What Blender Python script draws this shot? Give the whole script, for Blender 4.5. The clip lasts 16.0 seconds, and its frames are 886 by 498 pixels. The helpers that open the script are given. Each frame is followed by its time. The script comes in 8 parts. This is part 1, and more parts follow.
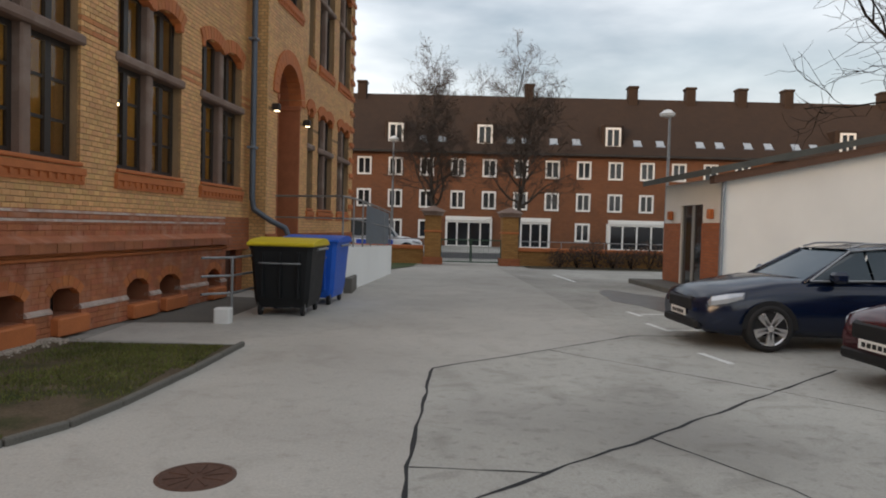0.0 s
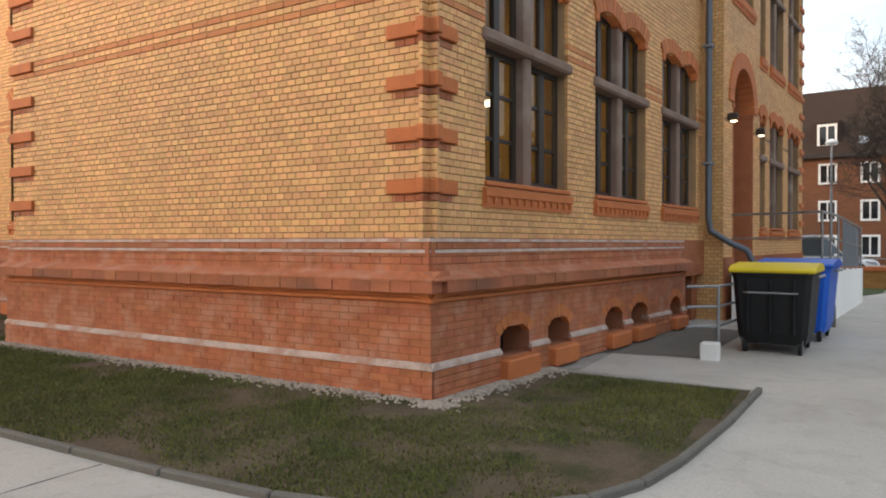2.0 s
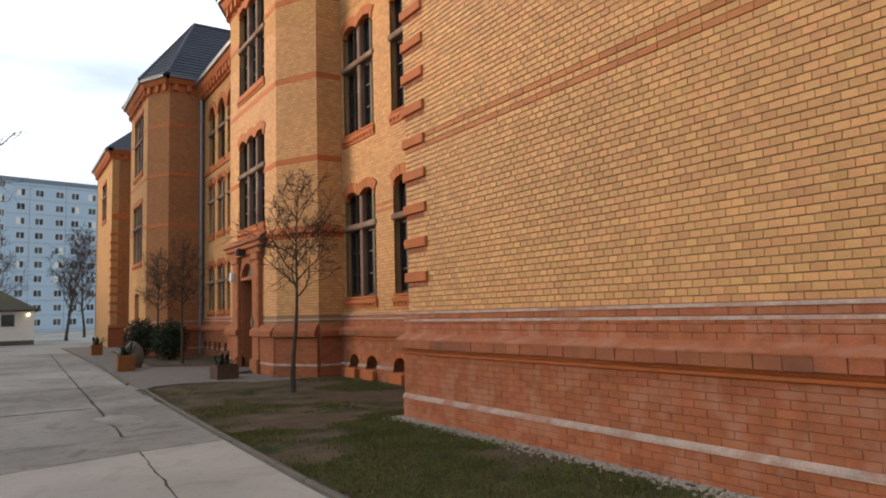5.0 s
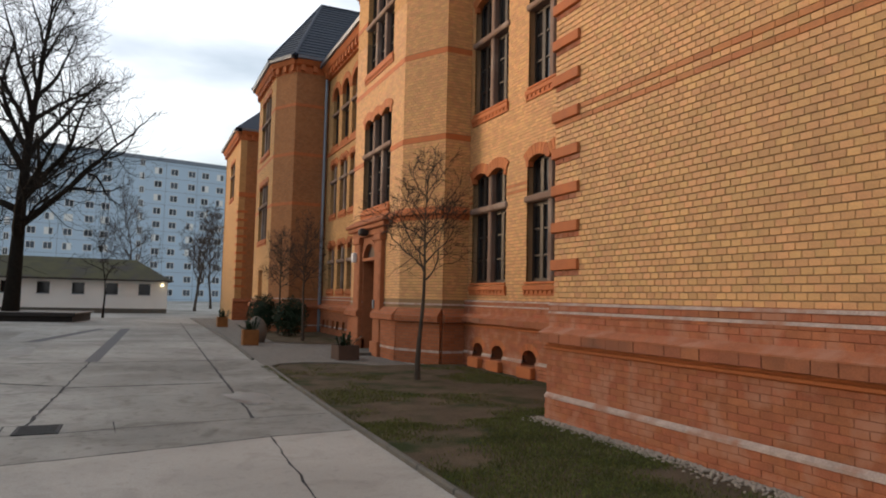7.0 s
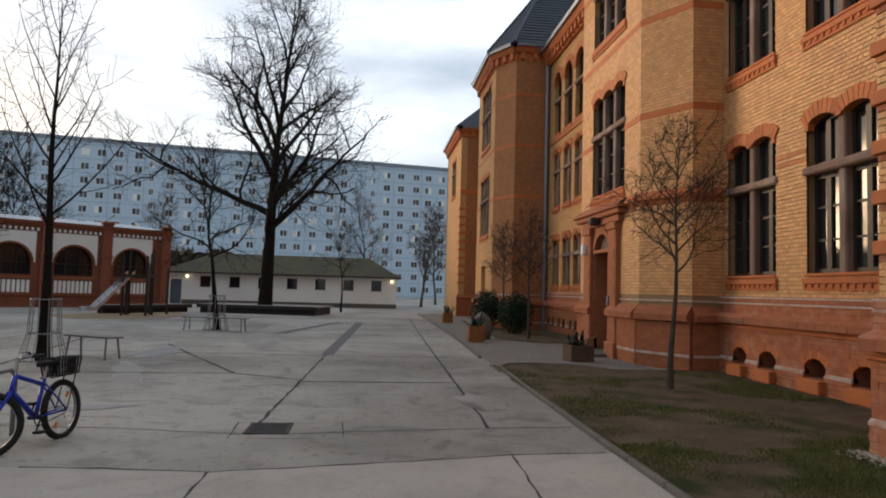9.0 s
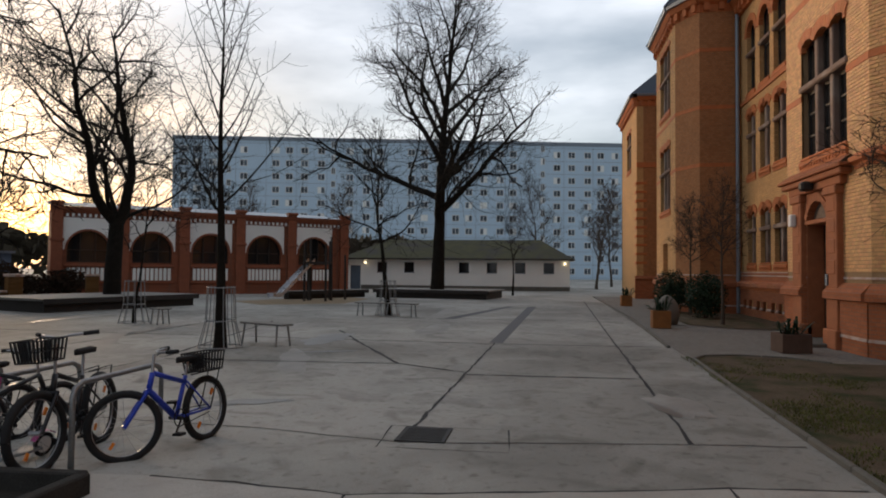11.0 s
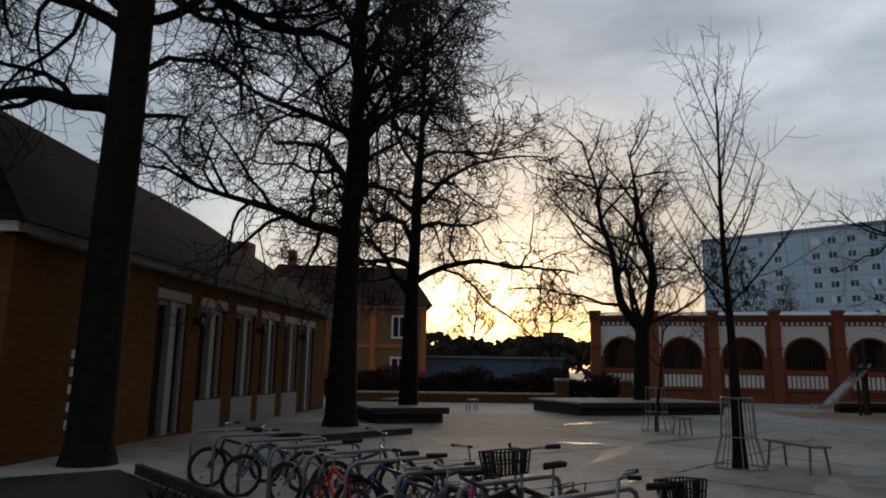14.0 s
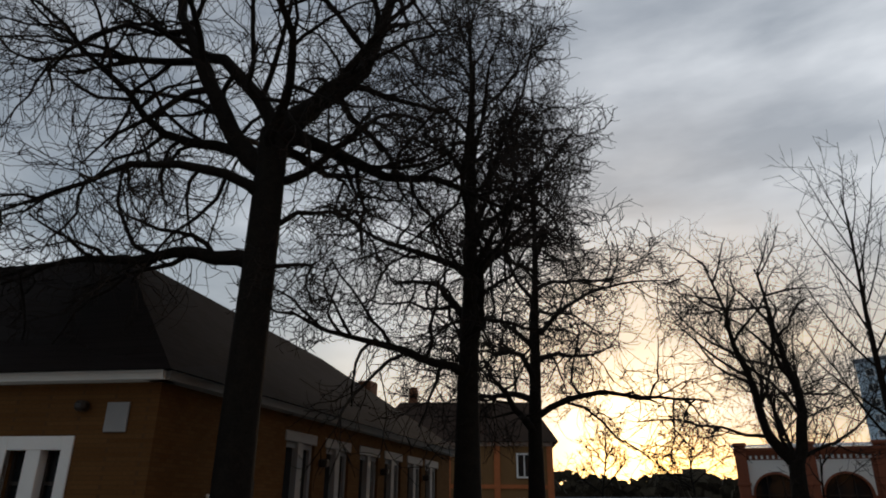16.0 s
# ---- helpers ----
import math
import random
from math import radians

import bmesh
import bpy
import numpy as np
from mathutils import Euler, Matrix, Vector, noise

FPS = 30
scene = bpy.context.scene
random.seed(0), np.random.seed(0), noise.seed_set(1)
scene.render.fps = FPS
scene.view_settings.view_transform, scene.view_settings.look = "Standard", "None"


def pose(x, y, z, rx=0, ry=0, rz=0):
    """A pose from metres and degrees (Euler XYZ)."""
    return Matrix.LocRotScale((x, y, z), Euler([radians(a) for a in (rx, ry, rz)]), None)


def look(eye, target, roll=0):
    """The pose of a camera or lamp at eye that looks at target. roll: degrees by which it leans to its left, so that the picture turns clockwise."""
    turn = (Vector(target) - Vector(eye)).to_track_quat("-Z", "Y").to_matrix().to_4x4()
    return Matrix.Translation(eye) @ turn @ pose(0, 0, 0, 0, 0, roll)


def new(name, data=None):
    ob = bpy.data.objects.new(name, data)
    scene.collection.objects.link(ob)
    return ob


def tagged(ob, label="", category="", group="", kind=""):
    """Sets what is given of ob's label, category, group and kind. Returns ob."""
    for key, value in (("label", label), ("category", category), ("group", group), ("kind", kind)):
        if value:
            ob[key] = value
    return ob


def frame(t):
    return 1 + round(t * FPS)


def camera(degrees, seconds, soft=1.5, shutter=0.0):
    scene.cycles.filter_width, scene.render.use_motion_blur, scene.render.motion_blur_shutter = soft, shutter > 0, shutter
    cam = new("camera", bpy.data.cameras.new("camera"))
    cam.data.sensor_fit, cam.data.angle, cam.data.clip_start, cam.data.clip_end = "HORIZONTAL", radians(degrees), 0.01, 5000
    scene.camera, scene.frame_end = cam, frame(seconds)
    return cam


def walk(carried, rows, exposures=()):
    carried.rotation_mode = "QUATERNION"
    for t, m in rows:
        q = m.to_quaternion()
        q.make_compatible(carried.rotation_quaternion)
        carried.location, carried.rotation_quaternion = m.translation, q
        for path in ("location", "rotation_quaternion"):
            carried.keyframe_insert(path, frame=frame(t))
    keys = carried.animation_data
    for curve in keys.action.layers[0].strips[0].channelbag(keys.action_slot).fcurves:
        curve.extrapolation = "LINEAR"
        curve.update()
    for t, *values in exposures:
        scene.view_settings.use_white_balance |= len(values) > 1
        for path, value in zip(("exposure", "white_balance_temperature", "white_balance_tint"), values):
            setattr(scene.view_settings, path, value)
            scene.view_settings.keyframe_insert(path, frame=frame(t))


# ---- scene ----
cam = camera(66.5, 16.0, 1.9)
PATH = [
    (0, (5.465, -0.34, 1.556), (5.534, 1.658, 1.492), 1.5),
    (0.5, (5.142, -0.139, 1.6), (4.867, 1.842, 1.562), 1.5),
    (1, (4.746, -0.03, 1.593), (4.309, 1.921, 1.546), 0.4),
    (1.5, (4.347, 0.082, 1.59), (3.675, 1.965, 1.524), 0.5),
    (2, (4.004, 0.245, 1.603), (2.992, 1.97, 1.585), 0.0),
    (2.5, (3.615, 0.358, 1.609), (2.526, 2.036, 1.638), -1.0),
    (3, (3.255, 0.439, 1.615), (2.029, 2.019, 1.624), -1.4),
    (3.5, (2.908, 0.566, 1.618), (1.419, 1.891, 1.794), -1.2),
    (4, (2.547, 0.614, 1.588), (0.954, 1.814, 1.741), -0.6),
    (4.5, (2.2, 0.682, 1.613), (0.571, 1.831, 1.777), -1.6),
    (7, (0.808, 0.658, 1.671), (-1.012, 1.474, 1.818), 1.3),
    (7.5, (0.411, 0.638, 1.64), (-1.443, 1.378, 1.762), -0.1),
    (8, (0.018, 0.659, 1.609), (-1.906, 1.199, 1.684), 0.2),
    (10.5, (-1.771, 0.835, 1.596), (-3.761, 0.707, 1.746), 1.5),
    (11, (-2.075, 0.806, 1.603), (-4.051, 0.507, 1.667), 0.5),
    (11.5, (-2.396, 0.823, 1.592), (-4.289, 0.188, 1.696), 2.6),
    (12, (-2.662, 0.829, 1.594), (-4.478, -0.006, 1.656), 1.8),
    (12.5, (-2.847, 0.806, 1.621), (-4.535, -0.258, 1.754), 1.3),
    (13, (-2.993, 0.789, 1.626), (-4.484, -0.536, 1.776), 0.7),
    (13.5, (-3.106, 0.842, 1.656), (-4.426, -0.639, 1.909), 2.8),
    (14, (-3.168, 0.834, 1.642), (-4.378, -0.719, 1.993), 0.9),
    (14.5, (-3.166, 0.841, 1.645), (-4.291, -0.736, 2.143), 0.9),
    (15, (-3.163, 0.865, 1.646), (-4.18, -0.748, 2.251), 0.8),
    (15.5, (-3.152, 0.867, 1.647), (-4.09, -0.765, 2.321), 0.5),
    (16, (-3.159, 0.885, 1.644), (-4.022, -0.768, 2.367), 0.6),
]
EXPOSURE = [(0, 0.44, 6600, 10), (0.5, 0.46, 6500, 10), (1, 0.66, 6500, 10), (1.5, 0.8, 6500, 10), (2, 1.08, 6400, 9), (2.5, 1.52, 4850, 2), (3.0, 1.68, 4500, 1), (3.5, 1.45, 4550, 0), (4.0, 0.8, 5650, 6), (4.5, 0.68, 6400, 10),
            (7, 0.44, 6450, 10), (8, 0.42, 6350, 10), (10.5, 0.02, 6300, 10), (11, -0.1, 6300, 10), (11.5, -0.46, 6100, 10), (12, -0.58, 6150, 8), (12.5, -0.75, 5950, 9),
            (13.5, -0.85, 5950, 8), (14.5, -0.73, 6100, 7), (16, -0.75, 6250, 8)]
walk(cam, [(t, look(eye, target, roll)) for t, eye, target, roll in PATH], EXPOSURE)

# ---- world, sun, exposure ----
SUN_AZ, SUN_EL = math.atan2(-0.733, -0.678), radians(3.5)
world = bpy.data.worlds.new("sky")
scene.world = world
world.use_nodes = True
wn, wl = world.node_tree.nodes, world.node_tree.links
bg = wn["Background"]
sky = wn.new("ShaderNodeTexSky")
sky.sky_type, sky.sun_disc = 'NISHITA', False
sky.sun_elevation, sky.sun_rotation = SUN_EL, math.pi / 2 - SUN_AZ
sky.air_density, sky.dust_density, sky.ozone_density = 1.0, 2.5, 2.0
coord = wn.new("ShaderNodeTexCoord")
stretch = wn.new("ShaderNodeMapping")
stretch.inputs["Scale"].default_value = (1.2, 1.2, 4.0)
cloud = wn.new("ShaderNodeTexNoise")
cloud.inputs["Scale"].default_value, cloud.inputs["Detail"].default_value = 1.6, 5
ramp = wn.new("ShaderNodeValToRGB")
ramp.color_ramp.elements[0].position, ramp.color_ramp.elements[1].position = 0.38, 0.66
grey = wn.new("ShaderNodeMix")
grey.data_type = 'RGBA'
grey.inputs["B"].default_value = (4.2, 4.3, 4.6, 1)
billow = wn.new("ShaderNodeTexNoise")
billow.inputs["Scale"].default_value, billow.inputs["Detail"].default_value = 2.6, 7
tint = wn.new("ShaderNodeValToRGB")
tint.color_ramp.elements[0].position, tint.color_ramp.elements[0].color = 0.34, (2.9, 3.05, 3.3, 1)
tint.color_ramp.elements[1].position, tint.color_ramp.elements[1].color = 0.7, (6.6, 6.6, 6.7, 1)
wl.new(stretch.outputs["Vector"], billow.inputs["Vector"])
wl.new(billow.outputs["Fac"], tint.inputs["Fac"])
wl.new(tint.outputs["Color"], grey.inputs["B"])
wl.new(coord.outputs["Generated"], stretch.inputs["Vector"])
wl.new(stretch.outputs["Vector"], cloud.inputs["Vector"])
wl.new(cloud.outputs["Fac"], ramp.inputs["Fac"])
amount = wn.new("ShaderNodeMath")
amount.operation = 'MULTIPLY_ADD'
amount.inputs[1].default_value, amount.inputs[2].default_value = 0.38, 0.34
wl.new(ramp.outputs["Color"], amount.inputs[0])
wl.new(amount.outputs[0], grey.inputs["Factor"])
wl.new(sky.outputs["Color"], grey.inputs["A"])
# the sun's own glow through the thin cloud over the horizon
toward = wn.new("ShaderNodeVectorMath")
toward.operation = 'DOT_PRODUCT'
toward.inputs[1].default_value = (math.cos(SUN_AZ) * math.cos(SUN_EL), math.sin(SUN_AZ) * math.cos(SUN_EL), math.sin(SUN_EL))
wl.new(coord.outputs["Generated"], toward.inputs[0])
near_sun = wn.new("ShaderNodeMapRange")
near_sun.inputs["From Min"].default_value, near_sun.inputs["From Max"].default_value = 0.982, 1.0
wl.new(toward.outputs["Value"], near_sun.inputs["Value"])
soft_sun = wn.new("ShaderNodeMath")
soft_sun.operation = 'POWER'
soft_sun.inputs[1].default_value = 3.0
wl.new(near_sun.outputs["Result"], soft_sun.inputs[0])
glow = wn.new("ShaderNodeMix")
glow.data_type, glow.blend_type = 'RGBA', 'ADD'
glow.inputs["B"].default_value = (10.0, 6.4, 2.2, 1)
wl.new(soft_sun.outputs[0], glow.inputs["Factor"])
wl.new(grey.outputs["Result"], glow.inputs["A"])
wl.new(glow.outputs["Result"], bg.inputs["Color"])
side = wn.new("ShaderNodeVectorMath")
side.operation = 'DOT_PRODUCT'
side.inputs[1].default_value = (-0.95, -0.31, 0)
wl.new(coord.outputs["Generated"], side.inputs[0])
dusk = wn.new("ShaderNodeMapRange")
dusk.inputs["From Min"].default_value, dusk.inputs["From Max"].default_value = -1.0, 0.6
dusk.inputs["To Min"].default_value, dusk.inputs["To Max"].default_value = 0.155, 0.27
wl.new(side.outputs["Value"], dusk.inputs["Value"])
wl.new(dusk.outputs["Result"], bg.inputs["Strength"])
sun = new("sun", bpy.data.lights.new("sun", 'SUN'))
sun.data.energy, sun.data.angle, sun.data.color = 3.0, radians(24), (1.0, 0.68, 0.42)
sun.matrix_world = look((0, 0, 30), (-math.cos(SUN_AZ) * 10, -math.sin(SUN_AZ) * 10, 30 - 10 * math.tan(SUN_EL)))

# ---- materials ----
def material(name, color, rough=0.8, metal=0.0, spread=0.25, scale=3.0, fine=60.0, bump=0.15, random='', warm=0.0, dirt=None, spec=0.3, pieces=0.14, hues=(0.488, 0.504)):
    """A surface with large stains, fine grain and relief; random varies it piece by piece."""
    m = bpy.data.materials.new(name)
    m.use_nodes = True
    n, l = m.node_tree.nodes, m.node_tree.links
    b = n["Principled BSDF"]
    b.inputs["Metallic"].default_value = metal
    b.inputs["Specular IOR Level"].default_value = spec
    co = n.new("ShaderNodeTexCoord")
    big, small = n.new("ShaderNodeTexNoise"), n.new("ShaderNodeTexNoise")
    big.inputs["Scale"].default_value, big.inputs["Detail"].default_value = scale, 5
    small.inputs["Scale"].default_value, small.inputs["Detail"].default_value = fine, 3
    for t in (big, small):
        l.new(co.outputs["Object"], t.inputs["Vector"])
    add = n.new("ShaderNodeMath")
    add.operation = 'ADD'
    l.new(big.outputs["Fac"], add.inputs[0])
    l.new(small.outputs["Fac"], add.inputs[1])
    value = n.new("ShaderNodeMapRange")
    value.inputs["From Min"].default_value, value.inputs["From Max"].default_value = 0.6, 1.4
    value.inputs["To Min"].default_value, value.inputs["To Max"].default_value = 1 - spread, 1 + spread
    l.new(add.outputs[0], value.inputs["Value"])
    hsv = n.new("ShaderNodeHueSaturation")
    hsv.inputs["Color"].default_value = (*color, 1)
    out = value.outputs["Result"]
    if random:
        if random == 'island':
            source = n.new("ShaderNodeNewGeometry").outputs["Random Per Island"]
        else:
            source = n.new("ShaderNodeObjectInfo").outputs["Random"]
        piece = n.new("ShaderNodeMapRange")
        piece.inputs["To Min"].default_value, piece.inputs["To Max"].default_value = 1 - pieces, 1 + pieces
        l.new(source, piece.inputs["Value"])
        times = n.new("ShaderNodeMath")
        times.operation = 'MULTIPLY'
        l.new(out, times.inputs[0])
        l.new(piece.outputs["Result"], times.inputs[1])
        out = times.outputs[0]
        white = n.new("ShaderNodeTexWhiteNoise")
        white.noise_dimensions = '1D'
        l.new(source, white.inputs["W"])
        hue = n.new("ShaderNodeMapRange")
        hue.inputs["To Min"].default_value, hue.inputs["To Max"].default_value = hues[0] - warm, hues[1]
        l.new(white.outputs["Value"], hue.inputs["Value"])
        l.new(hue.outputs["Result"], hsv.inputs["Hue"])
    l.new(out, hsv.inputs["Value"])
    color_out = hsv.outputs["Color"]
    if dirt:
        mix = n.new("ShaderNodeMix")
        mix.data_type = 'RGBA'
        mix.inputs["B"].default_value = (*dirt, 1)
        spots = n.new("ShaderNodeTexNoise")
        spots.inputs["Scale"].default_value, spots.inputs["Detail"].default_value = scale * 0.6, 8
        l.new(co.outputs["Object"], spots.inputs["Vector"])
        cut = n.new("ShaderNodeMapRange")
        cut.inputs["From Min"].default_value, cut.inputs["From Max"].default_value = 0.5, 0.68
        l.new(spots.outputs["Fac"], cut.inputs["Value"])
        l.new(cut.outputs["Result"], mix.inputs["Factor"])
        l.new(color_out, mix.inputs["A"])
        color_out = mix.outputs["Result"]
    l.new(color_out, b.inputs["Base Color"])
    gloss = n.new("ShaderNodeMapRange")
    gloss.inputs["To Min"].default_value, gloss.inputs["To Max"].default_value = max(0.02, rough - 0.12), min(1, rough + 0.1)
    l.new(big.outputs["Fac"], gloss.inputs["Value"])
    l.new(gloss.outputs["Result"], b.inputs["Roughness"])
    if bump:
        bp = n.new("ShaderNodeBump")
        bp.inputs["Strength"].default_value, bp.inputs["Distance"].default_value = bump, 0.01
        l.new(small.outputs["Fac"], bp.inputs["Height"])
        l.new(bp.outputs["Normal"], b.inputs["Normal"])
    return m


def brickwork(name, color, mortar, across=0.26, course=0.077, lying=False):
    """Brickwork too far off for single bricks: courses and joints in the surface."""
    m = material(name, color, 0.85, spread=0.2, scale=0.8, fine=25)
    n, l = m.node_tree.nodes, m.node_tree.links
    b = n["Principled BSDF"]
    base = b.inputs["Base Color"].links[0].from_socket
    co = n.new("ShaderNodeTexCoord")
    split = n.new("ShaderNodeSeparateXYZ")
    l.new(co.outputs["Object"], split.inputs["Vector"])
    run = n.new("ShaderNodeMath")
    run.operation = 'ADD'
    l.new(split.outputs["X"], run.inputs[0])
    l.new(split.outputs["Y"], run.inputs[1])
    join = n.new("ShaderNodeCombineXYZ")
    l.new(split.outputs["X"] if lying else run.outputs[0], join.inputs["X"])
    l.new(split.outputs["Y" if lying else "Z"], join.inputs["Y"])
    brick = n.new("ShaderNodeTexBrick")
    brick.inputs["Scale"].default_value = 1
    brick.inputs["Brick Width"].default_value, brick.inputs["Row Height"].default_value = across, course
    brick.inputs["Mortar Size"].default_value = 0.006
    brick.inputs["Mortar"].default_value = (*mortar, 1)
    dark = n.new("ShaderNodeMix")
    dark.data_type, dark.blend_type = 'RGBA', 'MULTIPLY'
    dark.inputs["Factor"].default_value, dark.inputs["B"].default_value = 1, (0.8, 0.76, 0.72, 1)
    l.new(base, dark.inputs["A"])
    l.new(base, brick.inputs["Color1"])
    l.new(dark.outputs["Result"], brick.inputs["Color2"])
    l.new(join.outputs[0], brick.inputs["Vector"])
    l.new(brick.outputs["Color"], b.inputs["Base Color"])
    return m


def worn_concrete(name, color, stain, rough=0.75, amount=1.0):
    """Old concrete: broad stains, blotches, fine grit, dark pores and a few damp places."""
    m = material(name, color, rough, spread=0.16, scale=0.5, fine=45, bump=0.3, dirt=stain, spec=0.18)
    n, l = m.node_tree.nodes, m.node_tree.links
    b = n["Principled BSDF"]
    base = b.inputs["Base Color"].links[0].from_socket
    co = n.new("ShaderNodeTexCoord")
    for scale, detail, distort, lo, hi, dark, strength in ((0.16, 9, 0.6, 0.42, 0.66, (0.62, 0.61, 0.60, 1), 0.75), (1.7, 8, 1.2, 0.5, 0.7, (0.66, 0.65, 0.63, 1), 0.6), (9.0, 6, 0.3, 0.56, 0.7, (0.6, 0.59, 0.57, 1), 0.5), (140.0, 2, 0.0, 0.58, 0.7, (0.55, 0.54, 0.52, 1), 0.6)):
        t = n.new("ShaderNodeTexNoise")
        t.inputs["Scale"].default_value, t.inputs["Detail"].default_value, t.inputs["Distortion"].default_value = scale, detail, distort
        l.new(co.outputs["Object"], t.inputs["Vector"])
        cut = n.new("ShaderNodeMapRange")
        cut.inputs["From Min"].default_value, cut.inputs["From Max"].default_value, cut.inputs["To Max"].default_value = lo, hi, strength * amount
        l.new(t.outputs["Fac"], cut.inputs["Value"])
        mix = n.new("ShaderNodeMix")
        mix.data_type, mix.blend_type = 'RGBA', 'MULTIPLY'
        mix.inputs["B"].default_value = dark
        l.new(cut.outputs["Result"], mix.inputs["Factor"])
        l.new(base, mix.inputs["A"])
        base = mix.outputs["Result"]
    l.new(base, b.inputs["Base Color"])
    return m


YELLOW, RED = (0.60, 0.345, 0.14), (0.36, 0.125, 0.06)
M = {
    'yellow': material("yellow_brick", YELLOW, 0.62, spread=0.2, scale=0.5, fine=55, random='island', spec=0.4, pieces=0.14),
    'yellow_one': material("yellow_brick_single", YELLOW, 0.62, spread=0.2, scale=0.5, fine=55, random='object', spec=0.4, pieces=0.14),
    'red': material("red_brick", RED, 0.75, spread=0.34, scale=6.0, fine=70, bump=0.5, random='island', pieces=0.1, hues=(0.496, 0.506), dirt=(0.42, 0.20, 0.125)),
    'red_plain': material("red_moulded_brick", (0.45, 0.142, 0.047), 0.7, spread=0.2, scale=4, fine=60),
    'course': material("orange_red_course_brick", (0.47, 0.19, 0.075), 0.68, spread=0.2, scale=4, fine=60, random='island', pieces=0.12, hues=(0.496, 0.506)),
    'arch': material("arch_brick", (0.44, 0.143, 0.05), 0.7, spread=0.2, scale=4, fine=60, random='object', pieces=0.12, hues=(0.496, 0.506)),
    'fascia': material("weathered_ledge_brick", (0.33, 0.115, 0.055), 0.75, spread=0.25, scale=2.2, fine=50, random='island', pieces=0.12, hues=(0.496, 0.506), dirt=(0.20, 0.085, 0.05)),
    'mortar_red': material("red_mortar", (0.27, 0.105, 0.055), 0.95, spread=0.2, scale=2),
    'mortar': material("mortar", (0.29, 0.19, 0.105), 0.95, scale=2),
    'yellow_far': brickwork("yellow_brickwork", YELLOW, (0.25, 0.17, 0.09), 0.13),
    'red_far': brickwork("red_brickwork", (0.36, 0.12, 0.05), (0.2, 0.11, 0.07)),
    # the yellow brickwork with the shade of side faces put into its colour
    'shaded_far': brickwork("shaded_brickwork", (0.40, 0.175, 0.07), (0.22, 0.13, 0.07), 0.13),
    'lime': material("lime_stained_stone", (0.43, 0.34, 0.29), 0.85, spread=0.35, scale=6, dirt=(0.36, 0.19, 0.13)),
    'stone': material("brown_sandstone", (0.20, 0.135, 0.105), 0.8, spread=0.2, scale=2, fine=80, dirt=(0.30, 0.24, 0.20)),
    'timber': material("dark_window_timber", (0.035, 0.028, 0.024), 0.45, spread=0.2),
    'room': material("room_wall", (0.34, 0.21, 0.06), 0.9, spread=0.35, scale=0.9),
    # near-black colour that paints the shade inside the basement openings
    'vent_dark': material("vent_shade", (0.012, 0.01, 0.009), 0.9, spread=0.2),
    'slate': material("slate_roof", (0.03, 0.039, 0.06), 0.55, spread=0.3, scale=3, random='island'),
    'zinc': material("zinc_sheet", (0.22, 0.25, 0.29), 0.45, 0.6, spread=0.15),
    'galv': material("galvanised_steel", (0.26, 0.265, 0.27), 0.5, 0.8, spread=0.3, scale=5),
    'carpark': worn_concrete("car_park_concrete", (0.42, 0.405, 0.365), (0.34, 0.325, 0.295)),
    'concrete': worn_concrete("concrete_slab", (0.37, 0.365, 0.335), (0.275, 0.27, 0.246), 0.78, 1.4),
    'kerb': material("concrete_kerb", (0.125, 0.118, 0.102), 0.85, spread=0.25, scale=3),
    'asphalt': material("asphalt", (0.06, 0.06, 0.062), 0.8, spread=0.25, scale=1, fine=90),
    'earth': material("bare_soil_and_moss", (0.10, 0.077, 0.052), 0.95, spread=0.45, scale=2.2, fine=45, bump=0.9, dirt=(0.03, 0.042, 0.014), spec=0.1),
    'grass': material("grass", (0.094, 0.108, 0.027), 0.85, spread=0.45, scale=2, random='island', pieces=0.35, hues=(0.465, 0.515)),
    'pebble': material("pale_pebble", (0.34, 0.295, 0.24), 0.7, spread=0.2, random='island'),
    'joint': material("bitumen_joint", (0.018, 0.018, 0.019), 0.75, spread=0.3),
    'white': material("white_paint", (0.78, 0.77, 0.74), 0.6, spread=0.06),
    'render': material("cream_render", (0.70, 0.69, 0.66), 0.85, spread=0.1, scale=0.8),
    'whitewash': material("white_render", (0.82, 0.82, 0.79), 0.85, spread=0.08, scale=0.6),
    'brownbrick': brickwork("brown_brickwork", (0.205, 0.085, 0.04), (0.13, 0.074, 0.05)),
    'tiles': material("brown_roof_tiles", (0.041, 0.025, 0.017), 0.9, spread=0.3, scale=1.5, fine=12, bump=0.5),
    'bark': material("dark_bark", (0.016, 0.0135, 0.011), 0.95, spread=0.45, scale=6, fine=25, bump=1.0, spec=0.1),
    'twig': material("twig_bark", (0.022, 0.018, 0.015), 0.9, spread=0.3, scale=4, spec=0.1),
    'slabpanel': material("pale_concrete_panel", (0.52, 0.65, 0.77), 0.85, spread=0.08, scale=0.15, random='object'),
    'young': material("smooth_young_bark", (0.075, 0.06, 0.048), 0.85, spread=0.3, scale=5, spec=0.1),
    'twig_pale': material("young_brown_twigs", (0.075, 0.056, 0.044), 0.9, spread=0.3, scale=4, spec=0.1),
    'soil': material("dark_damp_soil", (0.02, 0.017, 0.013), 0.95, spread=0.5, scale=3, fine=30, bump=0.8),
    'pane': None,
}
glass = bpy.data.materials.new("window_glass")
glass.use_nodes = True
gn, gk = glass.node_tree.nodes, glass.node_tree.links
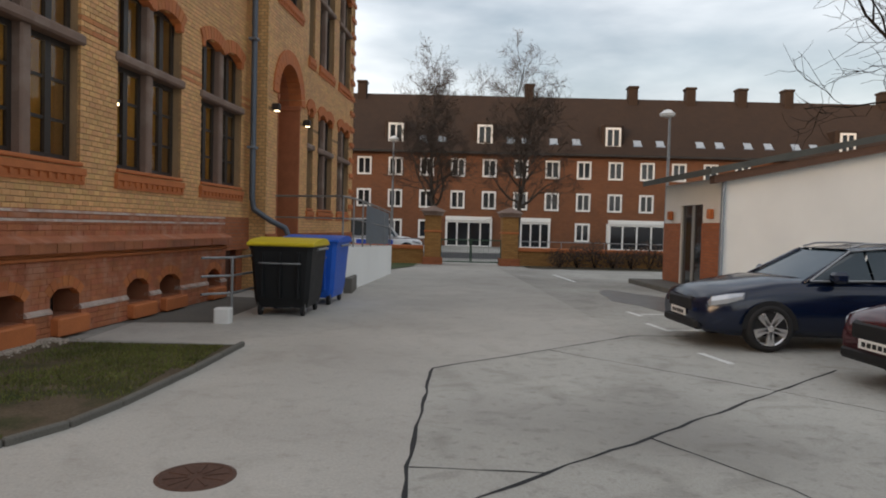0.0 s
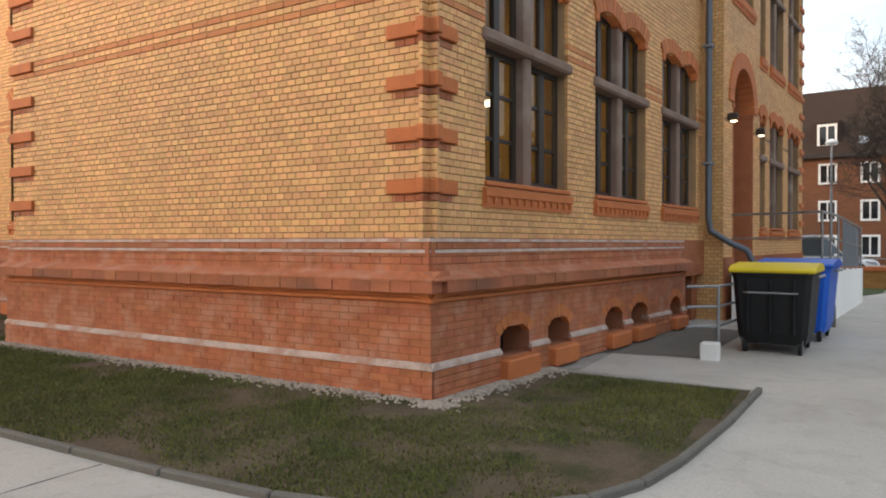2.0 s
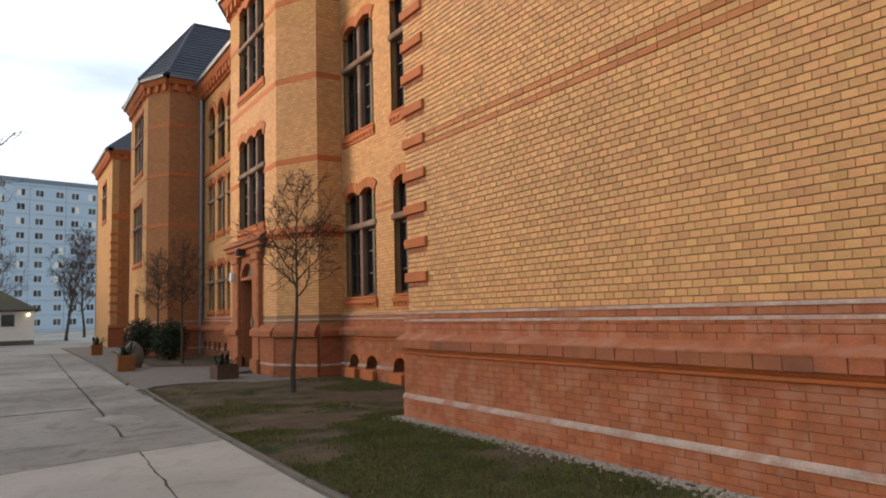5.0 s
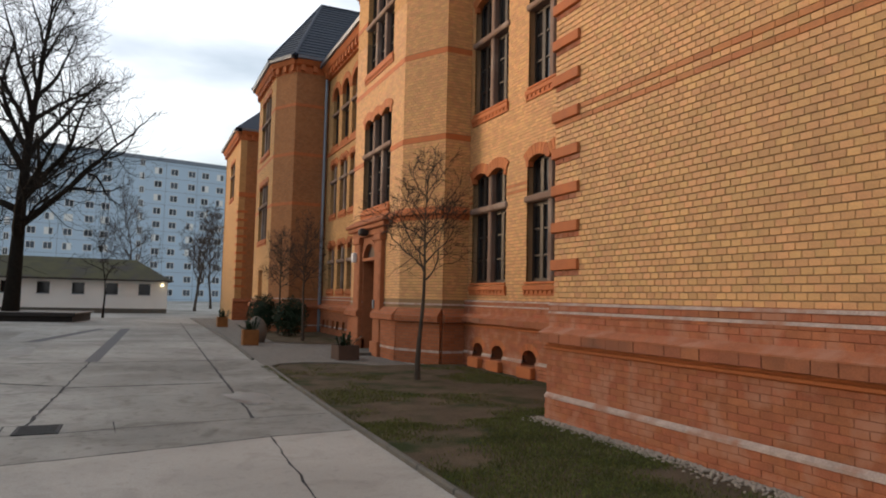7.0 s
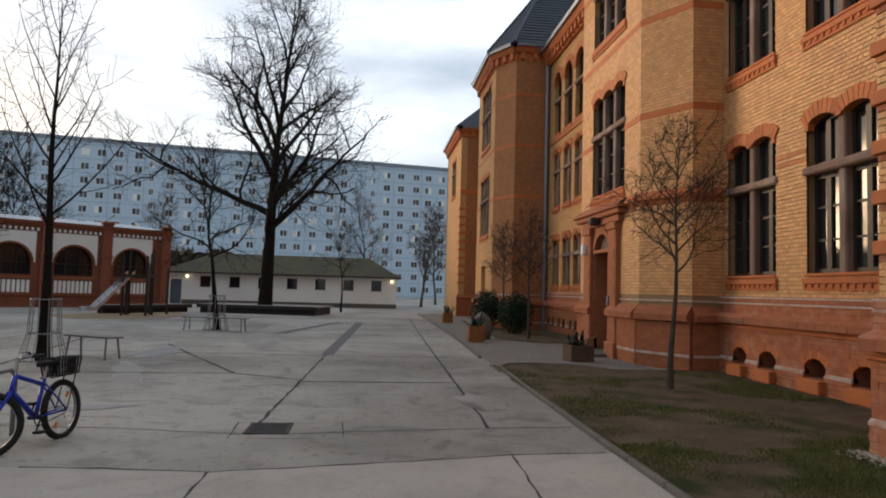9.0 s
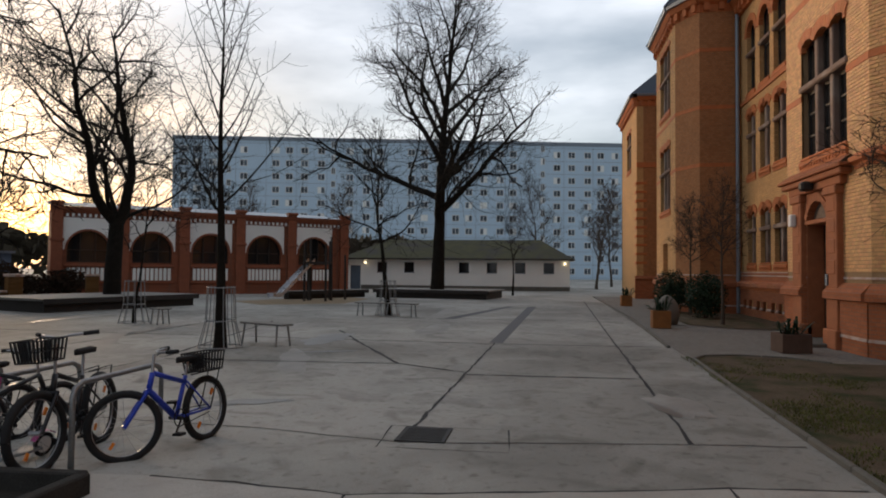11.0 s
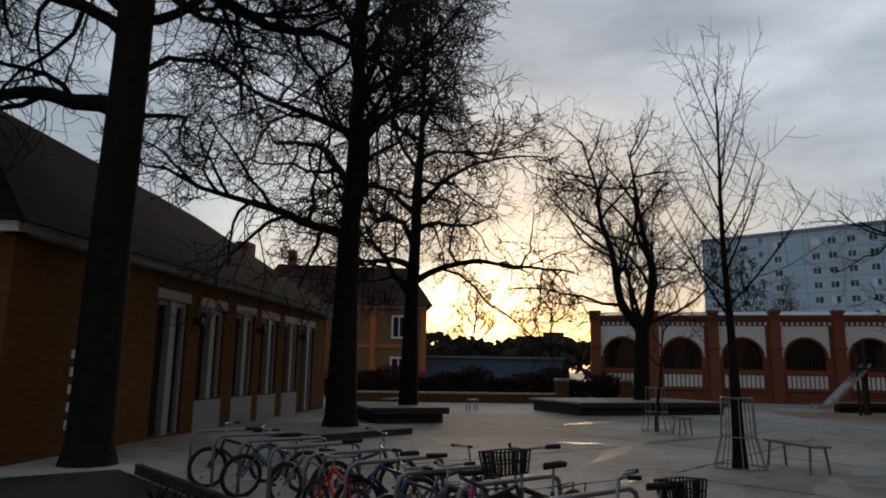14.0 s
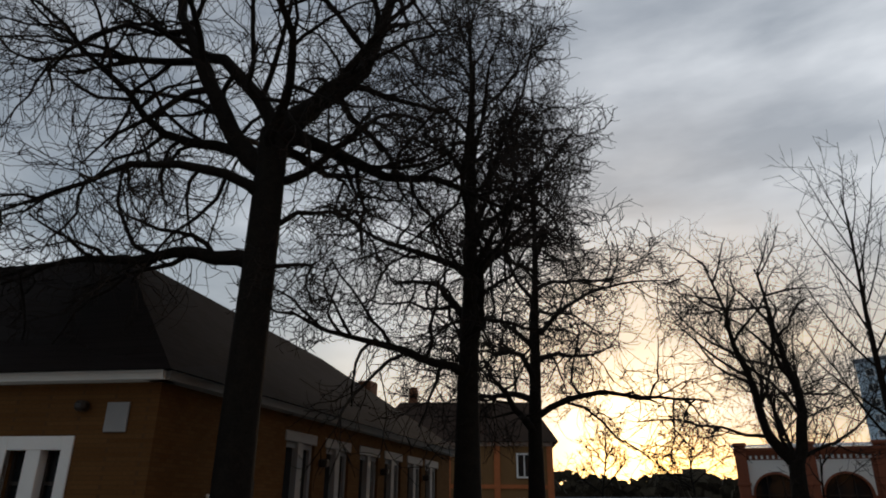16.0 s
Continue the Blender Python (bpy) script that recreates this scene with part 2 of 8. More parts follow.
clear, shine, fres, both = gn.new("ShaderNodeBsdfTransparent"), gn.new("ShaderNodeBsdfGlossy"), gn.new("ShaderNodeFresnel"), gn.new("ShaderNodeMixShader")
clear.inputs["Color"].default_value = (0.6, 0.62, 0.6, 1)
shine.inputs["Roughness"].default_value = 0.02
fres.inputs["IOR"].default_value = 1.5
gk.new(fres.outputs[0], both.inputs[0])
gk.new(clear.outputs[0], both.inputs[1])
gk.new(shine.outputs[0], both.inputs[2])
gk.new(both.outputs[0], gn["Material Output"].inputs["Surface"])
dim = bpy.data.materials.new("dark_window_pane")
dim.use_nodes = True
db = dim.node_tree.nodes["Principled BSDF"]
db.inputs["Base Color"].default_value, db.inputs["Roughness"].default_value = (0.015, 0.017, 0.02, 1), 0.06
M['glass'], M['pane'] = glass, dim
lampglow = bpy.data.materials.new("lamp_glow")
lampglow.use_nodes = True
lb = lampglow.node_tree.nodes["Principled BSDF"]
lb.inputs["Emission Color"].default_value, lb.inputs["Emission Strength"].default_value = (1.0, 0.78, 0.45, 1), 3.0
M['glow'] = lampglow
tubeglow = bpy.data.materials.new("tube_glow")
tubeglow.use_nodes = True
tg = tubeglow.node_tree.nodes["Principled BSDF"]
tg.inputs["Emission Color"].default_value, tg.inputs["Emission Strength"].default_value = (1.0, 0.82, 0.52, 1), 5.0
M['tube'] = tubeglow


M_chrome = material("bright_metal", (0.36, 0.36, 0.37), 0.38, 0.9, spread=0.05, bump=0)
M_alloy = material("alloy_rim", (0.7, 0.7, 0.71), 0.3, 0.7, spread=0.08, bump=0)
M_rubber = material("black_rubber", (0.016, 0.016, 0.017), 0.75, spread=0.25, scale=8)
M_black = material("matt_black", (0.012, 0.012, 0.013), 0.6, spread=0.2)
M_orange = material("orange_reflector", (0.75, 0.22, 0.02), 0.3, spread=0.05, bump=0)
M_headlight = material("headlight_glass", (0.45, 0.47, 0.5), 0.08, 0.4, spread=0.15, scale=12, bump=0, spec=0.9)
M_carglass = material("tinted_car_glass", (0.025, 0.04, 0.05), 0.05, spread=0.1, bump=0, spec=0.8)
# pale grey-blue base puts the reflected sky into the pane colour
M_skypane = material("roof_window_sky_sheen", (0.35, 0.4, 0.45), 0.1, spread=0.05, bump=0, spec=0.9)


# ---- mesh helpers ----
def mesh_object(name, verts, faces, mats, parent=None, label="", smooth=False, index=None):
    me = bpy.data.meshes.new(name)
    me.from_pydata(verts, [], faces)
    for m in (mats if isinstance(mats, (list, tuple)) else [mats]):
        me.materials.append(m)
    if index is not None:
        me.polygons.foreach_set("material_index", index)
    if smooth:
        me.polygons.foreach_set("use_smooth", [True] * len(me.polygons))
    me.update()
    ob = new(name, me)
    if parent:
        ob.parent = parent
    if label:
        ob["label"] = label
    return ob


def part(name, bm, mat, parent, label="", smooth=False):
    """Links a bmesh as one mesh object under a thing or under a part."""
    bmesh.ops.recalc_face_normals(bm, faces=bm.faces)
    me = bpy.data.meshes.new(name)
    bm.to_mesh(me)
    bm.free()
    me.materials.append(mat)
    if smooth:
        me.polygons.foreach_set("use_smooth", [True] * len(me.polygons))
    ob = new(name, me)
    if parent:
        ob.parent = parent
    if label:
        ob["label"] = label
    return ob


def thing(name, label, category, group="", kind="", at=(0, 0, 0), turn=0):
    ob = new(name)
    ob.empty_display_size = 0.2
    ob.matrix_basis = pose(*at, 0, 0, turn)
    return tagged(ob, label, category, group, kind)


def box(bm, x0, x1, y0, y1, z0, z1, bevel=0.0, m=None):
    r = bmesh.ops.create_cube(bm, size=1)
    vs = r["verts"]
    for v in vs:
        v.co = ((x0 + x1) / 2 + v.co.x * (x1 - x0), (y0 + y1) / 2 + v.co.y * (y1 - y0), (z0 + z1) / 2 + v.co.z * (z1 - z0))
    if bevel:
        es = list({e for v in vs for e in v.link_edges})
        vs = [v for v in bmesh.ops.bevel(bm, geom=es, offset=bevel, segments=1, affect='EDGES')["verts"]]
    if m is not None:
        bmesh.ops.transform(bm, matrix=m, verts=list(set(vs)))
    return vs


def tube(bm, points, radius, sides=8, cap=True):
    """A round bar along points; radius is one number or one for each point."""
    pts = [Vector(p) for p in points]
    rad = radius if isinstance(radius, (list, tuple)) else [radius] * len(pts)
    rings, side = [], None
    for i, p in enumerate(pts):
        d = (pts[min(i + 1, len(pts) - 1)] - pts[max(i - 1, 0)]).normalized()
        if side is None:
            side = d.orthogonal().normalized()
        side = (side - d * side.dot(d)).normalized()
        up = d.cross(side)
        rings.append([bm.verts.new(p + (side * math.cos(a) + up * math.sin(a)) * rad[i]) for a in (2 * math.pi * k / sides for k in range(sides))])
    for a, b in zip(rings, rings[1:]):
        for k in range(sides):
            bm.faces.new((a[k], a[(k + 1) % sides], b[(k + 1) % sides], b[k]))
    if cap:
        bm.faces.new(rings[0][::-1])
        bm.faces.new(rings[-1])


def lathe(bm, profile, sides=16, at=(0, 0, 0)):
    """A turned body from (radius, height) pairs."""
    rings = [[bm.verts.new((at[0] + r * math.cos(2 * math.pi * k / sides), at[1] + r * math.sin(2 * math.pi * k / sides), at[2] + z)) for k in range(sides)] for r, z in profile]
    for a, b in zip(rings, rings[1:]):
        for k in range(sides):
            bm.faces.new((a[k], a[(k + 1) % sides], b[(k + 1) % sides], b[k]))
    bm.faces.new(rings[0][::-1])
    bm.faces.new(rings[-1])


class Face:
    """A wall's frame: origin, unit way along it, unit way out of it. Meshes are laid out as (along, out, up)."""
    def __init__(self, o, u, n):
        self.o, self.u, self.n = Vector((*o, 0)), Vector((*u, 0)), Vector((*n, 0))
        self.flip = self.u.cross(self.n).z < 0

    def w(self, s, off, z):
        return self.o + self.u * s + self.n * off + Vector((0, 0, z))

    def m(self):
        return Matrix(((self.u.x, self.n.x, 0, self.o.x), (self.u.y, self.n.y, 0, self.o.y), (0, 0, 1, 0), (0, 0, 0, 1)))

    def link(self, name, bm, mat, parent, label="", smooth=False):
        bmesh.ops.transform(bm, matrix=self.m(), verts=bm.verts)
        return part(name, bm, mat, parent, label, smooth)


def boxes_mesh(face, items, depth):
    """Many brick-like boxes without backs: (s0, s1, z0, z1, proud)."""
    v, f = [], []
    for s0, s1, z0, z1, p in items:
        k = len(v)
        c = min(0.004, (s1 - s0) / 4)
        for off, e in ((p - depth, 0), (p - c, 0), (p, c)):
            for s, z in ((s0 + e, z0 + e), (s1 - e, z0 + e), (s1 - e, z1 - e), (s0 + e, z1 - e)):
                v.append(face.w(s, off, z))
        for r in (0, 4):
            for i in range(4):
                q = (k + r + i, k + r + (i + 1) % 4, k + r + 4 + (i + 1) % 4, k + r + 4 + i)
                f.append(q if face.flip else q[::-1])
        q = (k + 8, k + 9, k + 10, k + 11)
        f.append(q if face.flip else q[::-1])
    return v, f


def minus(spans, a, b):
    out = []
    for s0, s1 in spans:
        if b <= s0 or a >= s1:
            out.append((s0, s1))
        else:
            if a - s0 > 0.02:
                out.append((s0, a))
            if s1 - b > 0.02:
                out.append((b, s1))
    return out


rng = random.Random(7)


def courses(s0, s1, z0, z1, holes, width, proud=0.0, course=0.077, joint=0.011, shift=0.5):
    """Bricks of a stretch of wall, cut at its openings (s0, s1, z0, z1)."""
    items, row, z = [], 0, z0
    while z < z1 - 0.02:
        top = min(z + course, z1)
        spans = [(s0, s1)]
        for a, b, c, d in holes:
            if c < (z + top) / 2 < d:
                spans = minus(spans, a, b)
        for a, b in spans:
            s = a - (shift * width if row % 2 else 0)
            while s < b:
                l, r = max(s, a), min(s + width - joint, b)
                if r - l > 0.015:
                    items.append((l, r if r >= b else r + joint - 0.0035, z, top - joint, proud + rng.uniform(-0.002, 0.0025)))
                s += width
        z += course
        row += 1
    return items


def backing(face, s0, s1, z0, z1, holes, off, thick, mat, parent, name="wall"):
    """The wall behind the bricks, with real openings through it."""
    ss = sorted({s0, s1, *[x for h in holes for x in h[:2] if s0 < x < s1]})
    zs = sorted({z0, z1, *[x for h in holes for x in h[2:4] if z0 < x < z1]})
    bm = bmesh.new()
    solid = lambda i, j: 0 <= i < len(ss) - 1 and 0 <= j < len(zs) - 1 and not any(
        h[0] < (ss[i] + ss[i + 1]) / 2 < h[1] and h[2] < (zs[j] + zs[j + 1]) / 2 < h[3] for h in holes)
    def quad(*c):
        bm.faces.new([bm.verts.new(p) for p in c])
    a, b = off, off - thick
    for i in range(len(ss) - 1):
        for j in range(len(zs) - 1):
            if not solid(i, j):
                continue
            l, r, d, t = ss[i], ss[i + 1], zs[j], zs[j + 1]
            quad((l, a, d), (r, a, d), (r, a, t), (l, a, t))
            quad((l, b, d), (r, b, d), (r, b, t), (l, b, t))
            if not solid(i - 1, j):
                quad((l, a, d), (l, b, d), (l, b, t), (l, a, t))
            if not solid(i + 1, j):
                quad((r, a, d), (r, b, d), (r, b, t), (r, a, t))
            if not solid(i, j - 1):
                quad((l, a, d), (r, a, d), (r, b, d), (l, b, d))
            if not solid(i, j + 1):
                quad((l, a, t), (r, a, t), (r, b, t), (l, b, t))
    bmesh.ops.remove_doubles(bm, verts=bm.verts, dist=0.0005)
    return face.link(name, bm, mat, parent)


def strip(face, name, s0, s1, profile, mat, parent, label="", caps=True):
    """A moulding: the (out, up) profile drawn along the wall."""
    bm = bmesh.new()
    a = [bm.verts.new((s0, o, z)) for o, z in profile]
    b = [bm.verts.new((s1, o, z)) for o, z in profile]
    for i in range(len(profile)):
        j = (i + 1) % len(profile)
        bm.faces.new((a[i], a[j], b[j], b[i]))
    bm.faces.new(a)
    bm.faces.new(b[::-1])
    return face.link(name, bm, mat, parent, label)


def arch_ring(bm, s0, s1, z, rise, thick, o0, o1, segs=9, only=None):
    """A segmental arch over an opening from s0 to s1, springing at z."""
    w, c = (s1 - s0) / 2, (s0 + s1) / 2
    R = (w * w + rise * rise) / (2 * rise)
    zc, A = z + rise - R, math.asin(min(1.0, w / R)) if rise <= w else math.pi / 2
    n = segs
    for k in range(n) if only is None else (only,):
        g = 0.006 / R
        a0, a1 = -A + 2 * A * k / n + g, -A + 2 * A * (k + 1) / n - g
        q = [(c + r * math.sin(a), zc + r * math.cos(a)) for r, a in ((R, a0), (R + thick, a0), (R + thick, a1), (R, a1))]
        f = [bm.verts.new((s, o1, zz)) for s, zz in q]
        b = [bm.verts.new((s, o0, zz)) for s, zz in q]
        bm.faces.new(f)
        bm.faces.new(b[::-1])
        for i in range(4):
            bm.faces.new((f[i], b[i], b[(i + 1) % 4], f[(i + 1) % 4]))


def voussoirs(face, s0, s1, z, rise, thick, o0, o1, parent, segs=9):
    """The same arch with every brick an object of its own."""
    for k in range(segs):
        bm = bmesh.new()
        arch_ring(bm, s0, s1, z, rise, thick, o0, o1 + rng.uniform(-0.003, 0.003), segs, k)
        face.link("arch_brick", bm, M['arch'], parent)


def school_window(face, s0, s1, z0, zt, z1, off, parent, lights=2, lit=False, sill=True, round_top=False, transom=True, detail=True, label=""):
    """A stone-mullioned window with timber casements, arched heads and a brick sill."""
    win = new("window")
    win.parent = parent
    win["label"] = label or "tall brick-arched window with stone mullion and dark timber casements"
    deep = off - 0.16
    w = (s1 - s0) / lights
    bm = bmesh.new()
    for k in range(1, lights):
        box(bm, s0 + w * k - 0.09, s0 + w * k + 0.09, deep - 0.06, off - 0.03, z0, z1 - 0.02, 0.025)
    if transom:
        box(bm, s0 - 0.07, s1 + 0.07, deep - 0.06, off + 0.05, zt - 0.09, zt + 0.06, 0.03)
    if len(bm.verts):
        face.link("mullion", bm, M['stone'], win, "weathered brown sandstone mullion and transom")
    else:
        bm.free()
    fr, gl, gq = bmesh.new(), [], []
    for k in range(lights):
        a, b = s0 + w * k + (0.09 if k else 0.0), s0 + w * (k + 1) - (0.09 if k < lights - 1 else 0.0)
        levels = ((z0 + 0.02, zt - 0.09), (zt + 0.06, z1)) if transom else ((z0 + 0.02, z1),)
        for c, d in levels:
            t = 0.075
            box(fr, a, a + t, deep - 0.05, deep, c, d)
            box(fr, b - t, b, deep - 0.05, deep, c, d)
            box(fr, a + t, b - t, deep - 0.05, deep, c, c + t)
            box(fr, a + t, b - t, deep - 0.05, deep, d - t, d)
            if detail and b - a > 0.5:
                bars = 3 if d - c > 1.3 else 1
                if b - a > 0.75:
                    mid = (a + b) / 2
                    box(fr, mid - 0.06, mid + 0.06, deep - 0.05, deep + 0.012, c + t, d - t)
                for i in range(1, bars):
                    zz = c + (d - c) * i / bars
                    box(fr, a + t, b - t, deep - 0.045, deep - 0.005, zz - 0.02, zz + 0.02)
            q = tuple(range(len(gl), len(gl) + 4))
            gl += [face.w(x, deep - 0.03, z) for x, z in ((a + t, c + t), (b - t, c + t), (b - t, d - t), (a + t, d - t))]
            gq.append(q if face.flip else q[::-1])
    face.link("window_frame", fr, M['timber'], win)
    g = mesh_object("pane", gl, gq, M['glass'] if lit else M['pane'], win)
    g.visible_shadow = False
    rg = bmesh.new()
    if round_top:
        arch_ring(rg, s0, s1, z1 - (s1 - s0) / 2, (s1 - s0) / 2 - 0.01, 0.26, off - 0.14, off + 0.035, 15)
    else:
        for k in range(lights):
            if detail:
                voussoirs(face, s0 + w * k + 0.02, s0 + w * (k + 1) - 0.02, z1 - 0.15, 0.15, 0.25, off - 0.14, off + 0.035, win)
            else:
                arch_ring(rg, s0 + w * k + 0.02, s0 + w * (k + 1) - 0.02, z1 - 0.15, 0.15, 0.25, off - 0.14, off + 0.035)
        for s in (s0 - 0.02, s1 - 0.1):
            box(rg, s, s + 0.12, off - 0.1, off + 0.03, z1 - 0.22, z1 - 0.06, 0.01)
    face.link("springer" if detail else "arch", rg, M['red_plain'], win, "red moulded brick")["kind"] = "stuff"
    if sill:
        sb = bmesh.new()
        box(sb, s0 - 0.02, s1 + 0.02, deep - 0.05, off + 0.04, z0 - 0.04, z0 + 0.015, 0.01)
        v = [(off - 0.1, z0 - 0.04), (off + 0.06, z0 - 0.07), (off + 0.06, z0 - 0.16), (off + 0.03, z0 - 0.18), (off + 0.03, z0 - 0.29), (off - 0.1, z0 - 0.29)]
        A_ = [sb.verts.new((s0 - 0.06, o, z)) for o, z in v]
        B_ = [sb.verts.new((s1 + 0.06, o, z)) for o, z in v]
        for i in range(6):
            sb.faces.new((A_[i], A_[(i + 1) % 6], B_[(i + 1) % 6], B_[i]))
        sb.faces.new(A_)
        sb.faces.new(B_[::-1])
        n = int((s1 - s0) / 0.16)
        for i in range(n + 1):
            s = s0 - 0.05 + (s1 - s0 + 0.02) * i / n
            box(sb, s, s + 0.06, off + 0.02, off + 0.055, z0 - 0.24, z0 - 0.17)
        face.link("window_sill", sb, M['red_plain'], win, "dentilled red brick sill")
    return win

# ---- school building ----
ANG = radians(7.2)
SOUTH = Face((0.49, 6.0), (-1, 0), (0, -1))                       # wing, facing the yard
EAST = Face((0.49, 6.0), (math.sin(ANG), math.cos(ANG)), (math.cos(ANG), -math.sin(ANG)))
WEST = Face((-7.42, 6.0), (0, 1), (-1, 0))                        # wing's return
MAIN = Face((-7.42, 8.3), (-1, 0), (0, -1))                       # long front
EAVE = 12.3
school = thing("school_building", "large old school of yellow and red brick with slate hip roofs", "building")


def plinth(face, s0, s1, parent, bricks=True, holes=(), end=0.0):
    """The red base: foot, lime line, wall, moulded ledge and the band above it."""
    strip(face, "plinth_foot", s0 - end * 0.03, s1, [(-0.3, -0.3), (0.02, -0.3), (0.02, 0.32), (-0.3, 0.32)], M['red_far'], parent) if not holes else None
    spans = [(s0 - end * 0.045, s1)]
    for h in holes:
        spans = minus(spans, h[0], h[1])
    for a, b in spans:
        strip(face, "lime_line", a, b, [(-0.1, 0.325), (0.04, 0.325), (0.035, 0.355), (0.0, 0.395), (-0.1, 0.395)], M['lime'], parent, "pale lime-stained offset course")
    foot = [(h[0], h[1], h[2], h[3]) for h in holes]
    if bricks:
        v, f = boxes_mesh(face, courses(s0 - end * (0.022 if face is EAST else 0.03), s1, 0.015, 0.325, foot, 0.26, 0.03, joint=0.006) + courses(s0, s1, 0.395, 1.0, foot, 0.26, 0.0, joint=0.006), 0.05)
        mesh_object("plinth_bricks", v, f, M['red'], parent, "worn red facing bricks")["kind"] = "stuff"
    backing(face, s0, s1, -0.4, 1.3, foot, -0.006, 0.45, M['mortar_red'] if bricks else M['red_far'], parent, "plinth_wall")
    strip(face, "ledge", s0 - end * 0.045, s1, [(-0.2, 1.0), (0.03, 1.0), (0.045, 1.012), (0.045, 1.04), (0.03, 1.05), (0.004, 1.055), (0.004, 1.1), (-0.2, 1.1)], M['red_plain'], parent, "moulded red brick ledge")
    gap = 0.1 if face is EAST else -0.09 * end
    row_of = [(a, b, c + rng.uniform(-0.004, 0.004), 1.225, p + rng.uniform(-0.006, 0.006)) for a, b, c, d, p in courses(s0 + gap, s1, 1.1, 1.225, (), 0.25, 0.135, course=0.125, joint=0.006)]
    v, f = boxes_mesh(face, row_of, 0.2)
    f += [tuple(k + i for i in ((0, 1, 5, 4))) for k in range(0, len(v), 12)]
    mesh_object("fascia", v, f, M['fascia'], parent, "row of proud moulded bricks")["kind"] = "stuff"
    strip(face, "weathering", s0 - end * 0.1, s1, [(-0.2, 1.22), (0.142, 1.222), (0.142, 1.24), (-0.028, 1.315), (-0.2, 1.315)], M['red'], parent, "sloping brick weathering")
    if bricks:
        v, f = boxes_mesh(face, courses(s0, s1, 1.31, 1.62, (), 0.26, -0.03, joint=0.006), 0.05)
        mesh_object("band_bricks", v, f, M['red'], parent)["kind"] = "stuff"
    strip(face, "band", s0 + end * 0.03, s1, [(-0.3, 1.3), (-0.042, 1.3), (-0.042, 1.66), (-0.3, 1.66)], M['mortar_red'] if bricks else M['red_far'], parent)
    for z in (1.50, 1.615):
        strip(face, "lime_line", s0 + end * 0.018, s1, [(-0.15, z), (-0.018, z), (-0.03, z + 0.035), (-0.15, z + 0.035)], M['lime'], parent)


def string_course(face, s0, s1, z, off, parent, holes=()):
    spans = [(s0, s1)]
    for h in holes:
        if h[2] < z < h[3]:
            spans = minus(spans, h[0], h[1])
    items = []
    for a, b in spans:
        for k in (0, 2):
            items += courses(a, b, z + k * 0.077, z + k * 0.077 + 0.077, (), 0.26, off + 0.004)
    v, f = boxes_mesh(face, items, 0.05)
    mesh_object("string_course", v, f, M['course'], parent, "two red brick courses")["kind"] = "stuff"


# wing, yard side
top = 8.6
L = 7.91
sb = courses(-0.0, L - 0.0, 1.65, top, [(-1, 9, 4.1895, 4.2665), (-1, 9, 4.3435, 4.4205)] + [(-0.1, 0.51, 2.035 + 0.539 * k, 2.266 + 0.539 * k) for k in range(13)] + [(L - 0.53, L + 0.1, 2.035 + 0.539 * k, 2.266 + 0.539 * k) for k in range(13)], 0.131, -0.11)
sb = [b for b in sb if b[0] < L]
near = [i for i, b in enumerate(sb) if 0.6 < b[0] < 3.4 and 1.65 < b[2] < 2.9 and b[1] - b[0] > 0.11]
near = near[:300]
pick = set(near)
south_wall = backing(SOUTH, 0.1, L - 0.1, 1.3, EAVE, (), -0.122, 0.4, M['mortar'], school, "wing_wall")
south_wall["label"] = "blank wing wall of glazed yellow brick with red quoins"
v, f = boxes_mesh(SOUTH, [b for i, b in enumerate(sb) if i not in pick], 0.05)
mesh_object("brick_facing", v, f, M['yellow'], school, "glazed yellow header bricks")["kind"] = "stuff"
plain = backing(SOUTH, 0.0, L, top, EAVE, (), -0.11, 0.1, M['yellow_far'], school, "upper_wall")
string_course(SOUTH, 0.0, L, 4.1895, -0.11, school)
plinth(SOUTH, 0.0, L, school, end=1)


def quoins(face, at, sign, parent, off=-0.11, length=0.6, count=13, z=2.112, over=0.045):
    """Proud red blocks up a corner."""
    a, b = sorted((at, at + sign * length))
    grow = -over if sign > 0 else over
    for k in range(count):
        zz = z + 0.539 * k
        bm = bmesh.new()
        box(bm, min(a, a + grow), max(b, b + grow) if sign < 0 else b, off - 0.06, off + 0.045, zz, zz + 0.148, 0.008)
        face.link("quoin", bm, M['red_plain'], parent, "proud red brick quoin" if k == 0 else "")
    items = []
    for k in range(count):
        items += courses(a, b - 0.05 if sign > 0 else b, z - 0.077 + 0.539 * k, z + 0.539 * k, (), 0.131, off + 0.001)
    v, f = boxes_mesh(face, items, 0.05)
    mesh_object("quoin_course", v, f, M['red'], parent)["kind"] = "stuff"


quoins(SOUTH, 0.0 + 0.0, 1, school)
quoins(SOUTH, L, -1, school)

# wing, car park side: s from the corner
SIDE = 9.3
wins = [(1.13, 3.15), (4.03, 6.03), (6.83, 8.8)]
holes = [(a, b, 2.28, 5.12) for a, b in wins]
base_holes = [(1.27, 1.93, 0.28, 0.66), (2.40, 2.99, 0.28, 0.66), (4.15, 4.79, 0.26, 0.64), (5.14, 5.84, 0.26, 0.64), (6.95, 7.52, 0.26, 0.62)]
OFFE = -0.11
eb = courses(0.0, SIDE, 1.65, 6.6, holes + [(-0.1, 0.47, 2.035 + 0.539 * k, 2.266 + 0.539 * k) for k in range(13)] + [(-1, 10, 4.1125, 4.1895), (-1, 10, 4.2665, 4.3435)], 0.131, OFFE)
v, f = boxes_mesh(EAST, eb, 0.05)
mesh_object("brick_facing", v, f, M['yellow'], school, "glazed yellow header bricks")["kind"] = "stuff"
